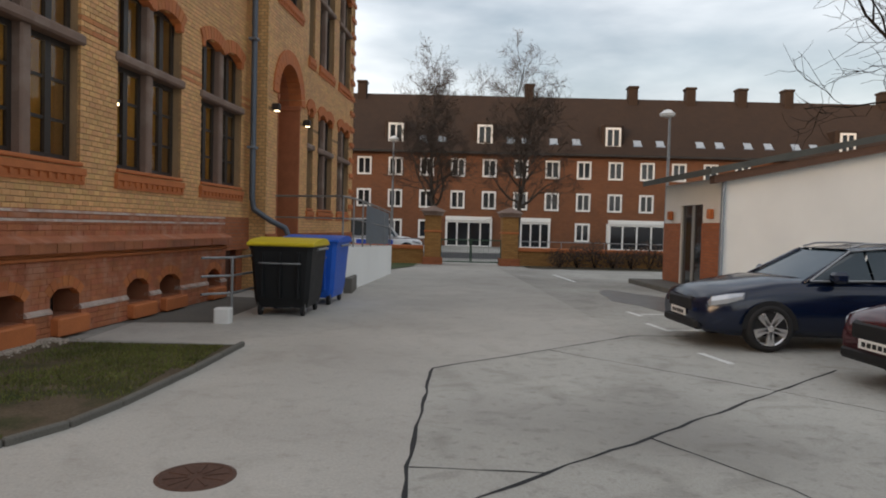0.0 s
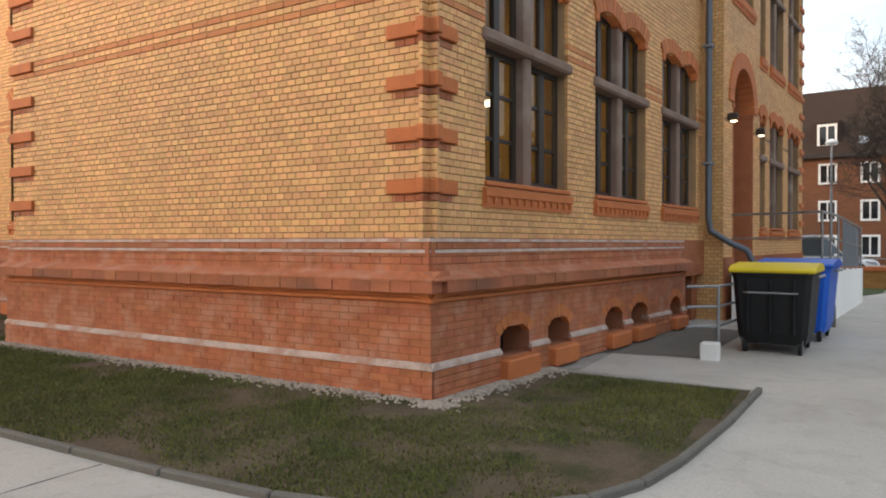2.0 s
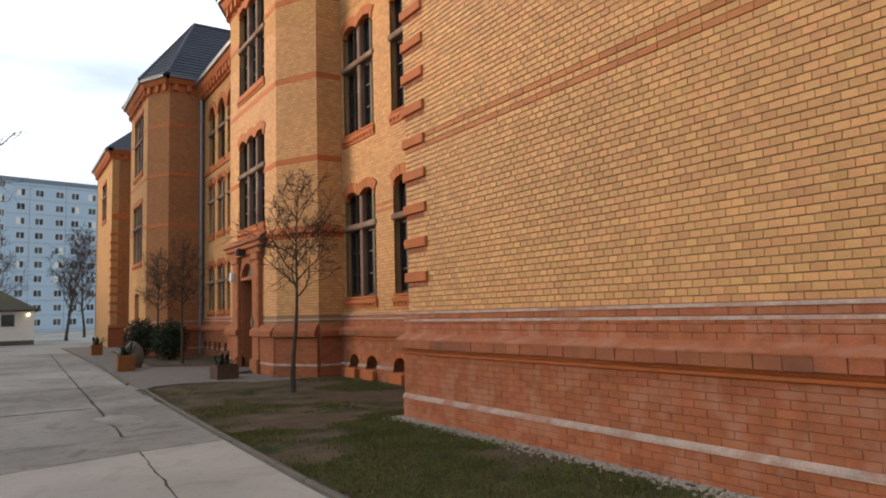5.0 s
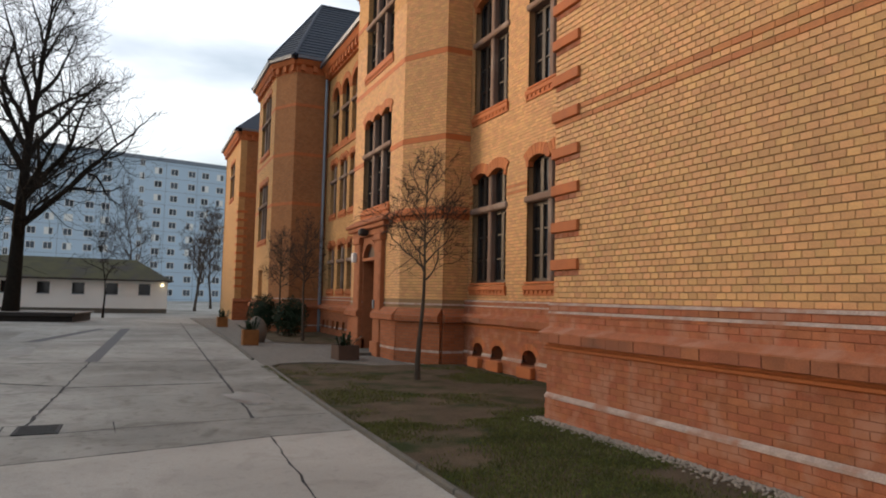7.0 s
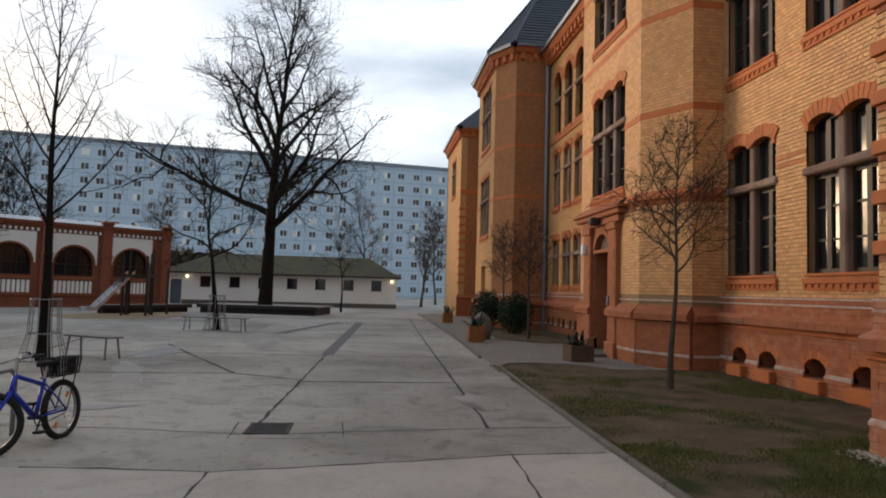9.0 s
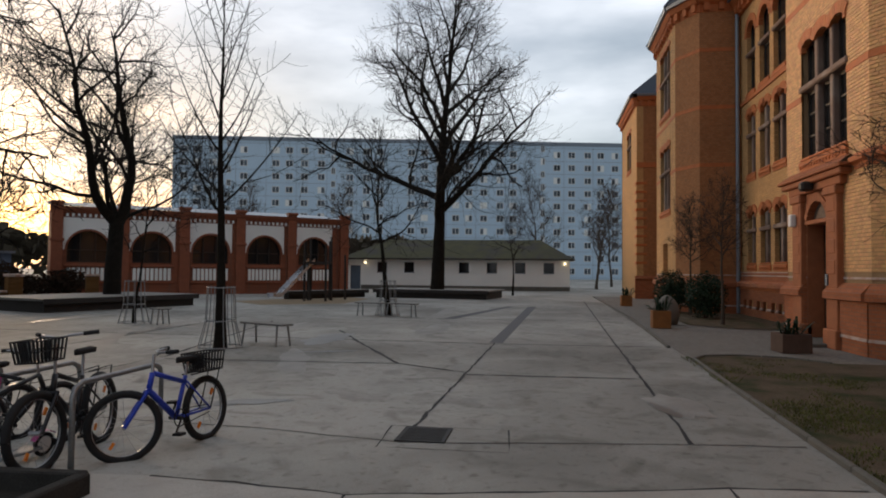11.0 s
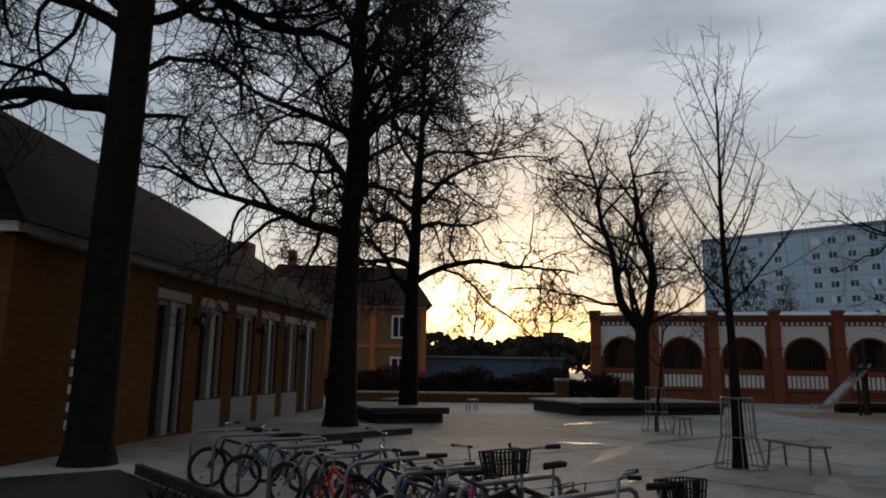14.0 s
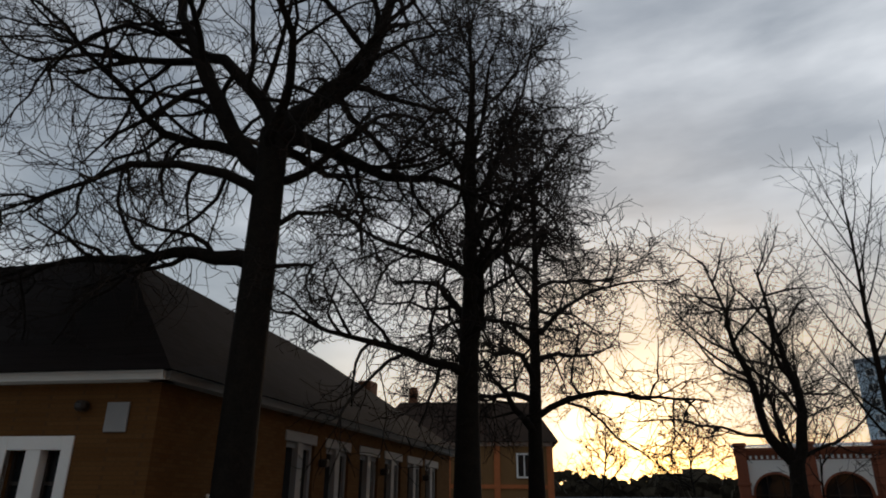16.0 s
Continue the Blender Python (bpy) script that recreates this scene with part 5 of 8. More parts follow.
            k = min(int(t * 12), 11)
            p = trunk[k].lerp(trunk[k + 1], t * 12 - k)
            a = i * 2.4 + r.uniform(-0.4, 0.4)
            tilt = 0.35 + 0.65 * (1 - t) * spread * 1.6
            d = Vector((math.cos(a) * tilt, math.sin(a) * tilt, up + 0.5 * t))
            ln = height * length * (1.2 - 0.75 * t) * r.uniform(0.8, 1.15)
            rr = radius * (1 - t) * limb_r + min_r * 1.6
            q = limb(p, d, ln, rr, max(min_r, rr * 0.22), 10, jitter * 0.6, (arch[0] * (1.1 - t), arch[1]) if arch else up * 0.1, wood, 6)
            side_shoots(q, max(3, round(twigs[0] * min(1.0, ln / (height * length * 0.85)))), 0.15, ln * 0.52, rr * 0.45, len(twigs) - 1)
    ob = thing(name, label, "tree", group)
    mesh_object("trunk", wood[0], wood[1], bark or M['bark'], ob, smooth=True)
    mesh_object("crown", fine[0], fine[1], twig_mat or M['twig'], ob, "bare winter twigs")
    return ob


tree("tree", (-41.6, -5.5), 20.2, 0.44, 21, "tall bare lime tree standing in a wooden platform", spread=0.72, fork=0.2, limbs=20, twigs=(9, 6, 6), length=0.38, min_r=0.009, up=0.66, jitter=0.18, sway=0.035, limb_r=0.72, arch=(-0.03, 0.05))
tree("tree", (-28.0, -17.1), 12.0, 0.36, 5, "bare tree with forked stems on a wooden platform", limbs=13, twigs=(8, 7, 6), min_r=0.010, up=0.5, jitter=0.16, right=(-0.746, 0.666),
     leaders=((3.5, -0.42, 1, 0.1, 8.8, 0.66, -0.1, 0.5), (3.4, 0.25, 1, -0.1, 9.0, 0.7, 0.1, 0.3), (3.6, 0.62, 1, 0.3, 6.6, 0.28, 0.1, 0.5), (3.6, -0.9, 0.8, -0.2, 6.0, 0.3, -0.7, -0.2), (3.6, 0.95, 0.7, 0.1, 5.6, 0.26, 0.1, 0.4), (3.6, 0.0, 0.9, 0.6, 7.4, 0.3, 0.1, 0.4)))
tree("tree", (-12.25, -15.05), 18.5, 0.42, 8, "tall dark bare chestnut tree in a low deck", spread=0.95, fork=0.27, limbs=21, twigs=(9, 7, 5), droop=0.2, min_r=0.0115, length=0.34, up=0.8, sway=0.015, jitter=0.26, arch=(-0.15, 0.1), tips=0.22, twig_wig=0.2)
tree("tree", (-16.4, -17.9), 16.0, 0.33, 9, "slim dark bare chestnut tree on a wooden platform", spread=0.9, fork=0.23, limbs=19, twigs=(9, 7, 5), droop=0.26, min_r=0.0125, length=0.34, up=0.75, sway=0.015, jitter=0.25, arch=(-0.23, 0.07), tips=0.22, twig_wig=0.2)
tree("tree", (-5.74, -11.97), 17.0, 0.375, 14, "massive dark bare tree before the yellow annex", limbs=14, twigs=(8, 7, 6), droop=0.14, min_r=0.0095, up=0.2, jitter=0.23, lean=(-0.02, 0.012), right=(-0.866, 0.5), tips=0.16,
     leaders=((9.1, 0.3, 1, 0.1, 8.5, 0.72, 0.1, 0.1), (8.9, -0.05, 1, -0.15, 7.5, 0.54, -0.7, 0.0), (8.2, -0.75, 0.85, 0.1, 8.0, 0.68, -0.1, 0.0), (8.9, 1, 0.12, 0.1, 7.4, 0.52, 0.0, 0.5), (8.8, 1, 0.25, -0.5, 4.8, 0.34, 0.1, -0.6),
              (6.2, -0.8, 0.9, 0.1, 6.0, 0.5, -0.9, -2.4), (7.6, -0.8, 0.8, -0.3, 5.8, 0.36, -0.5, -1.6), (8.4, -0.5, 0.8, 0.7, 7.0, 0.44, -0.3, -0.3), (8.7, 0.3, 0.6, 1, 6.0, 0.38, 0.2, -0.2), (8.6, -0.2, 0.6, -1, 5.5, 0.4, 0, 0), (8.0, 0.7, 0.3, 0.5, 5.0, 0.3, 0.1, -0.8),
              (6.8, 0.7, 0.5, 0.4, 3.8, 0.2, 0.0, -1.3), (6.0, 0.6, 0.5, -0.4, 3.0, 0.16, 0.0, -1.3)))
tree("tree", (-15.0, -5.7), 7.5, 0.11, 31, "slender young bare tree inside a steel guard", spread=0.9, fork=0.32, limbs=17, twigs=(6, 3), min_r=0.005, length=0.38, up=0.6, jitter=0.06, sway=0.012, limb_r=0.3, twig_wig=0.08)
tree("tree", (-20.2, -11.0), 4.2, 0.05, 32, "thin young bare tree inside a steel guard", spread=0.6, fork=0.35, limbs=9, twigs=(5, 4), min_r=0.006)
tree("tree", (-25.5, -4.7), 6.6, 0.1, 33, "small round-headed bare tree between benches", spread=0.9, fork=0.32, limbs=14, twigs=(7, 6), min_r=0.008)
for i, (x, y, h) in enumerate(((-12.02, 5.9, 4.4), (-23.9, 6.2, 4.2), (-28.6, 6.2, 4.0))):
    tree("tree", (x, y), h, 0.055, 40 + i, "young bare ornamental tree in the bed by the school", spread=1.1, fork=0.4, limbs=20, twigs=(8, 6), min_r=0.0055, length=0.36, up=0.5, sway=0.03, limb_r=0.42, jitter=0.26, twig_mat=M['twig_pale'], bark=M['young'], group="young trees along the school", z=0.03)
tree("tree", (-47.0, -1.3), 5.5, 0.07, 50, "thin young bare tree before the white building", fork=0.35, limbs=9, twigs=(5, 4), min_r=0.01)
for i, (x, y, h) in enumerate(((6.3, 38.5, 8.6), (11.0, 38.5, 8.8))):
    tree("street_tree", (x, y), h, 0.2, 60 + i, "bare street tree beyond the gate", spread=0.9, fork=0.28, limbs=20, twigs=(7, 6, 5), min_r=0.009, up=0.5, length=0.46, twig_mat=M['twig_pale'], bark=M['young'], group="street trees")
for i, (x, y, h) in enumerate(((6.2, 80, 21), (16.1, 80, 23), (12.5, 84, 18))):
    tree("tree", (x, y), h, 0.35, 70 + i, "large bare tree rising behind the brown house", spread=0.6, limbs=13, twigs=(7, 6, 5), min_r=0.014, twig_mat=M['twig_pale'])
tree("tree", (22.5, 20.5), 15.0, 0.3, 77, "bare tree behind the white shed", spread=1.1, limbs=15, twigs=(7, 6, 5), min_r=0.011, length=0.55, droop=0.1)
for i, (x, y, h) in enumerate(((-66, 5.5, 10), (-72, 0, 12), (-75, -22, 12), (-68, -30, 11), (-78, 8, 11))):
    tree("tree", (x, y), h, 0.13, 80 + i, "bare tree before the tall apartment block", spread=0.6, fork=0.16, limbs=16, twigs=(6, 4, 3), min_r=0.012, length=0.34, up=0.6, twig_mat=M['twig_pale'], bark=M['young'], group="trees before the apartment block")
for i, (x, y, h) in enumerate(((-41, -44, 9), (-47, -40, 10), (-37, -50, 8), (-52, -34, 11), (-56, -28, 10))):
    tree("tree", (x, y), h, 0.15, 90 + i, "bare tree beyond the yard wall", spread=0.7, limbs=12, twigs=(6, 5, 3), min_r=0.02, group="trees beyond the yard wall")

# ---- far buildings ----
def framed_window(parent, m, w, h, frame_mat, bars=1, depth=0.12, name="window", border=0.12):
    """A window with its frame, bars and pane, in the local plane x-z, facing -y."""
    win = new(name)
    win.parent = parent
    bm = bmesh.new()
    box(bm, -w / 2, -w / 2 + border, -depth, 0.05, 0, h)
    box(bm, w / 2 - border, w / 2, -depth, 0.05, 0, h)
    box(bm, -w / 2 + border, w / 2 - border, -depth, 0.05, 0, border)
    box(bm, -w / 2 + border, w / 2 - border, -depth, 0.05, h - border, h)
    for k in range(bars):
        x = -w / 2 + w * (k + 1) / (bars + 1)
        box(bm, x - border * 0.35, x + border * 0.35, -depth * 0.7, 0.05, border, h - border)
    bmesh.ops.transform(bm, matrix=m, verts=bm.verts)
    part("window_frame", bm, frame_mat, win)
    bm = bmesh.new()
    bm.faces.new([bm.verts.new(p) for p in ((-w / 2 + border, -0.01, border), (w / 2 - border, -0.01, border), (w / 2 - border, -0.01, h - border), (-w / 2 + border, -0.01, h - border))])
    bmesh.ops.transform(bm, matrix=m, verts=bm.verts)
    part("pane", bm, M['pane'], win)
    return win


def block(parent, name, m, mat, x0, x1, y0, y1, z0, z1, bevel=0.0, label=""):
    bm = bmesh.new()
    box(bm, x0, x1, y0, y1, z0, z1, bevel)
    bmesh.ops.transform(bm, matrix=m, verts=bm.verts)
    return part(name, bm, mat, parent, label)


# brown brick terrace beyond the street
terrace = thing("terraced_house", "long three-storey brown brick house with white windows and tiled roof", "house")
T = Matrix.Translation((5, 58, 0)) @ Matrix.Rotation(radians(-3), 4, 'Z') @ Matrix.Diagonal((0.975, 1, 1, 1)) @ Matrix.Translation((-5, 0, 0))
block(terrace, "wall", T, M['brownbrick'], -14, 62, 0, 10, -0.5, 7.95)
bm = bmesh.new()
sec = [(-0.5, 7.95), (5, 13.85), (10.5, 7.95)]
A_ = [bm.verts.new(T @ Vector((-14.3, y, z))) for y, z in sec]
B_ = [bm.verts.new(T @ Vector((62.3, y, z))) for y, z in sec]
for i in range(3):
    bm.faces.new((A_[i], A_[(i + 1) % 3], B_[(i + 1) % 3], B_[i]))
bm.faces.new(A_)
bm.faces.new(B_[::-1])
part("roof", bm, M['tiles'], terrace, "dark brown tiled roof")
block(terrace, "gutter", T, M['timber'], -14.2, 62.2, -0.65, -0.45, 7.9, 8.08)
x = -7.86
k = 0
while x < 52:
    for z in (5.95, 3.2):
        framed_window(terrace, T @ pose(x, 0, z), 1.25, 1.55, M['white'], 1, 0.1, border=0.15)
    if not (6.5 < x < 18) and x < 30:
        framed_window(terrace, T @ pose(x, 0, 0.6), 1.3, 1.6, M['white'], 1, 0.1, border=0.16)
    x += 2.76
    k += 1
for x, w in ((9.75, 4.1), (15.2, 3.4), (24.5, 5.0), (33.5, 5.0)):
    framed_window(terrace, T @ pose(x, -0.1, -0.1), w, 2.3, M['white'], 3, 0.15, "shop_window", 0.18)
    block(terrace, "shop_fascia", T, M['whitewash'], x - w / 2, x + w / 2, -0.35, 0, 2.2, 2.55)
for x in (5.5, 7.2, 13.3, 14.6, 17.1, 19.1, 24.5, 26.5, 30, 31.7, 34.2, 36, 38.4, 40):
    m = T @ pose(x, 0.72, 9.2, -43, 0, 0)
    block(terrace, "roof_window", m, M['zinc'], -0.42, 0.42, -0.04, 0.12, -0.45, 0.45)
    block(terrace, "roof_window_pane", m, M_skypane, -0.34, 0.34, -0.06, -0.041, -0.37, 0.37)
for x in (3.1, 11.0, 22.3, 42.8):
    block(terrace, "dormer", T, M['tiles'], x - 1.0, x + 1.0, 0.5, 4, 8.2, 10.9, 0.2)
    framed_window(terrace, T @ pose(x, 0.48, 8.75), 1.35, 1.75, M['white'], 1, 0.1, border=0.17)
for x in (-0.6, 15.25, 25.0, 30.4, 35.2, 39.5, 48.5):
    block(terrace, "chimney", T, M['tiles'], x - 0.42, x + 0.42, 4.4, 5.4, 12.8, 14.75, 0.03)
    block(terrace, "chimney_cap", T, M['tiles'], x - 0.5, x + 0.5, 4.32, 5.48, 14.75, 14.95, 0.03)
# tall slab block of flats
slab = thing("apartment_block", "very long eleven-storey pale grey-blue panel block of flats", "apartment block")
pa, pb = Vector((-149.0, 18.2, 0)), Vector((-129.8, -74.6, 0))
SL = Face(pb.xy, (pa - pb).normalized().xy, Vector((-(pa - pb).y, (pa - pb).x, 0)).normalized().xy)
if SL.n.x < 0:
    SL = Face(pb.xy, SL.u.xy, (-SL.n).xy)
ln = (pa - pb).length
backing(SL, 0, ln, -2, 28.4, (), 0, 12, M['slabpanel'], slab, "wall")
strip(SL, "parapet", -0.2, ln + 0.2, [(-0.3, 28.1), (0.12, 28.1), (0.12, 28.9), (-0.3, 28.9)], M['zinc'], slab)
bmf, bmp, bms = bmesh.new(), bmesh.new(), bmesh.new()
cols_n = int(ln / 3.1)
rs = random.Random(3)
for j in range(10):
    z = 1.0 + j * 2.72
    for i in range(cols_n):
        s = 1.2 + i * 3.1 + (0.0 if i % 3 else 0.35)
        if i % 7 == 3:
            z_ = z + 1.3
            w = 0.9
        else:
            z_ = z
            w = 1.5
        if i % 9 == 5:
            continue
        box(bmf, s, s + w, -0.02, 0.05, z_, z_ + 1.35)
        box(bmp if rs.random() > 0.16 else bms, s + 0.1, s + w / 2 - 0.05, 0.05, 0.06, z_ + 0.1, z_ + 1.25)
        box(bmp if rs.random() > 0.16 else bms, s + w / 2 + 0.05, s + w - 0.1, 0.05, 0.06, z_ + 0.1, z_ + 1.25)
SL.link("window_frames", bmf, M['white'], slab)["kind"] = "stuff"
SL.link("panes", bmp, material("far_dark_panes", (0.07, 0.085, 0.105), 0.3, spread=0.3, scale=0.3, random='island', pieces=0.5), slab)["kind"] = "stuff"
SL.link("curtained_panes", bms, M['whitewash'], slab)["kind"] = "stuff"
bm = bmesh.new()
for i in range(1, int(ln / 6.2)):
    box(bm, i * 6.2 + 0.3, i * 6.2 + 0.36, 0.0, 0.03, -1, 28.1)
for j in range(11):
    box(bm, 0, ln, 0.0, 0.025, 0.3 + j * 2.72, 0.36 + j * 2.72)
SL.link("panel_joints", bm, M['zinc'], slab)["kind"] = "stuff"
# low white building at the end of the yard
low = thing("white_outbuilding", "low white rendered building with small windows and a mossy hip roof", "building")
LOWF = Face((-58, -16.0), (0, 1), (1, 0))
lh = [(2.7 + 2.33 * i, 3.55 + 2.33 * i, 1.45, 2.3) for i in range(7)]
lh = [(a, b, c, d) for a, b, c, d in lh if b < 18.6]
backing(LOWF, 0, 18.8, -0.2, 2.6, lh + [(0.35, 1.25, -0.2, 2.0)], 0, 0.3, M['whitewash'], low, "wall")
strip(LOWF, "plinth", 1.3, 18.8, [(-0.1, -0.2), (0.03, -0.2), (0.03, 0.35), (-0.1, 0.35)], M['kerb'], low)
for a, b, c, d in lh:
    bm = bmesh.new()
    box(bm, a, b, -0.2, -0.16, c, d)
    pane = LOWF.link("window", bm, M['pane'], low)
    bm = bmesh.new()
    box(bm, a - 0.03, b + 0.03, -0.12, 0.04, c - 0.06, c)
    LOWF.link("sill", bm, M['zinc'], low)
bm = bmesh.new()
box(bm, 0.35, 1.25, -0.2, -0.14, 0, 2.0)
LOWF.link("door", bm, material("grey_blue_door", (0.10, 0.13, 0.17), 0.6), low, "grey-blue door")
moss = material("mossy_roof_felt", (0.062, 0.06, 0.03), 0.9, spread=0.4, scale=1.2, dirt=(0.05, 0.045, 0.04))
bm = bmesh.new()
c = [bm.verts.new(LOWF.w(s, o, z)) for s, o, z in ((-0.5, 0.5, 2.55), (19.2, 0.5, 2.55), (19.2, -8, 2.55), (-0.5, -8, 2.55), (2.8, -3.7, 4.35), (16.4, -3.7, 4.35))]
for q in ((0, 1, 5, 4), (1, 2, 5), (2, 3, 4, 5), (3, 0, 4), (3, 2, 1, 0)):
    bm.faces.new([c[i] for i in q])
part("roof", bm, moss, low, "mossy low hip roof")
strip(LOWF, "gutter", -0.5, 19.2, [(0.45, 2.5), (0.6, 2.5), (0.6, 2.62), (0.45, 2.62)], M['timber'], low)
block(low, "side_wall", Matrix.Identity(4), M['whitewash'], -65.5, -58.31, 2.5, 2.8, -0.2, 2.6)
for s in (1.7, 18.4):
    bm = bmesh.new()
    bmesh.ops.create_icosphere(bm, subdivisions=2, radius=0.1, matrix=Matrix.Translation((s, 0.15, 2.25)))
    LOWF.link("wall_lamp", bm, M['glow'], low, "small glowing wall lamp")
# brick arcade hall
hall = thing("arcade_hall", "red brick hall with white-plastered arches and a brick balustrade", "building")
ARC = Face((-36.3, -26.5), (-0.6517, 0.7585), (0.7585, 0.6517))
bays = [(0.65 + 3.42 * i, 2.85 + 3.42 * i) for i in range(5)]
ah = [(a, b, 1.9, 3.72) for a, b in bays]
hall_brick = brickwork("hall_brickwork", (0.27, 0.088, 0.045), (0.15, 0.08, 0.055))
backing(ARC, 0, 17.8, -0.3, 5.0, ah, 0, 0.5, hall_brick, hall, "wall")
brick_dark = material("red_brick_pier", (0.24, 0.08, 0.042), 0.8, spread=0.2, scale=4)
for i in range(6):
    s = -0.15 + 3.42 * i + (0.35 if i == 5 else 0)
    bm = bmesh.new()
    box(bm, s, s + 0.6, -0.1, 0.22, -0.2, 5.25, 0.03)
    box(bm, s - 0.06, s + 0.66, -0.1, 0.28, 3.1, 3.25, 0.02)
    box(bm, s - 0.06, s + 0.66, -0.1, 0.3, 5.2, 5.38, 0.03)
    ARC.link("pier", bm, brick_dark, hall)
for a, b in bays:
    bm = bmesh.new()
    cs, w, zc = (a + b) / 2, (b - a) / 2, 2.62
    n = 18
    lo, hi = a - 0.1, b + 0.1
    for k in range(n):
        t0, t1 = math.pi * k / n, math.pi * (k + 1) / n
        R = w + 0.1
        p0, p1 = (cs - R * math.cos(t0), zc + R * math.sin(t0)), (cs - R * math.cos(t1), zc + R * math.sin(t1))
        bm.faces.new([bm.verts.new(q) for q in ((p0[0], 0.03, p0[1]), (p1[0], 0.03, p1[1]), (p1[0], 0.03, 4.45), (p0[0], 0.03, 4.45))])
    for s_a, s_b in ((a - 0.19, cs - w - 0.1), (cs + w + 0.1, b + 0.19)):
        bm.faces.new([bm.verts.new(q) for q in ((s_a, 0.03, zc), (s_b, 0.03, zc), (s_b, 0.03, 4.45), (s_a, 0.03, 4.45))])
    ARC.link("plaster_field", bm, M['whitewash'], hall, "white plastered field above the arch")
    bm = bmesh.new()
    arch_ring(bm, a, b, zc, w - 0.01, 0.11, -0.3, 0.06, 15)
    ARC.link("arch", bm, brick_dark, hall)["kind"] = "stuff"
    bm = bmesh.new()
    for x in (a, cs - 0.4, cs + 0.4, b):
        box(bm, x - 0.03, x + 0.03, -0.35, -0.28, 1.9, 3.72)
    for z in (1.95, 2.62):
        box(bm, a, b, -0.35, -0.28, z - 0.03, z + 0.03)
    ARC.link("window_frame", bm, M['timber'], hall)
    bm = bmesh.new()
    box(bm, a, b, -0.42, -0.38, 1.9, 3.75)
    ARC.link("pane", bm, M['pane'], hall)
    for k in range(9):
        x = a + (b - a) * (k + 0.5) / 9
        bm = bmesh.new()
        box(bm, x - 0.09, x + 0.09, -0.02, 0.05, 0.85, 1.6, 0.03)
        ARC.link("baluster", bm, M['whitewash'], hall)
    bm = bmesh.new()
    box(bm, a - 0.1, b + 0.1, -0.02, 0.1, 1.64, 1.78, 0.02)
    box(bm, a - 0.1, b + 0.1, -0.02, 0.1, 0.68, 0.81, 0.02)
    ARC.link("rail", bm, brick_dark, hall)
bm = bmesh.new()
for k in range(60):
    box(bm, 0.3 + k * 0.29, 0.42 + k * 0.29, 0.0, 0.1, 4.5, 4.68)
ARC.link("dentils", bm, M['whitewash'], hall)["kind"] = "stuff"
strip(ARC, "cornice", -0.2, 18.0, [(-0.5, 4.7), (0.12, 4.7), (0.3, 4.95), (0.3, 5.08), (-0.5, 5.08)], brick_dark, hall)
bm = bmesh.new()
c = [bm.verts.new(ARC.w(s, o, z)) for s, o, z in ((-0.3, 0.35, 5.08), (18.1, 0.35, 5.08), (18.1, -7, 5.9), (-0.3, -7, 5.9))]
bm.faces.new(c)
part("roof", bm, M['zinc'], hall)
block(hall, "side_wall", ARC.m(), hall_brick, -0.05, 0.25, -7, -0.51, -0.2, 5.2)
block(hall, "side_wall", ARC.m(), hall_brick, 17.55, 17.85, -7, -0.51, -0.2, 5.2)

# yellow annex on the left of the yard
annex = thing("yellow_annex", "ochre annex with tall grey windows and dark tiled roof", "building")
da = Vector((-0.712, -0.702, 0)).normalized()
ce = Vector((-4.35, -12.2, 0))
AL = Face(ce.xy, da.xy, (da.y, -da.x))
de = Vector((0.80, -0.60, 0))
AS = Face(ce.xy, de.xy, (0.60, 0.80))
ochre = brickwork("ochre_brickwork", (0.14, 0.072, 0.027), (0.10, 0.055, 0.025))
greyframe = material("grey_window_paint", (0.28, 0.28, 0.275), 0.6, spread=0.1)
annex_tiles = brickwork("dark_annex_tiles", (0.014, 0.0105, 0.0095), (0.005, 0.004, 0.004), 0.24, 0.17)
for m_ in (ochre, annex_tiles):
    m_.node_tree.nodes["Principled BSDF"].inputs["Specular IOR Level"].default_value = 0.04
AEV = 3.85
aw = [(4.5, 5.9), (6.55, 7.95), (8.7, 10.05), (10.6, 12.0), (12.65, 14.05), (14.5, 15.85)]
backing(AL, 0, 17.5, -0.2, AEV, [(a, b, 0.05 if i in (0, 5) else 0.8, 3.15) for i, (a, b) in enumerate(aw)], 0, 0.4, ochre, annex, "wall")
for i, (a, b) in enumerate(aw):
    win = new("window")
    win.parent = annex
    z0 = 0.05 if i in (0, 5) else 0.8
    bm = bmesh.new()
    box(bm, a, a + 0.12, -0.2, -0.08, z0, 3.15)
    box(bm, b - 0.12, b, -0.2, -0.08, z0, 3.15)
    box(bm, (a + b) / 2 - 0.13, (a + b) / 2 + 0.13, -0.2, 0.0, z0, 3.15)
    box(bm, a + 0.1, b - 0.1, -0.2, -0.08, 3.03, 3.15)
    box(bm, a - 0.08, b + 0.08, -0.06, 0.03, 3.15, 3.4, 0.02)
    AL.link("window_frame", bm, greyframe, win)
    bm = bmesh.new()
    box(bm, a + 0.1, b - 0.1, -0.18, -0.16, z0, 3.03)
    AL.link("pane", bm, M['pane'], win)
    if i not in (0, 5):
        bm = bmesh.new()
        box(bm, a - 0.05, b + 0.05, -0.03, 0.02, 0.0, 0.76, 0.01)
        AL.link("panel", bm, greyframe, win, "pale grey panel under the window")
# black sheet on the wall paints the shaded recess of an arched doorway
bm = bmesh.new()
box(bm, 2.0, 3.3, 0.0, 0.012, 0.05, 2.2)
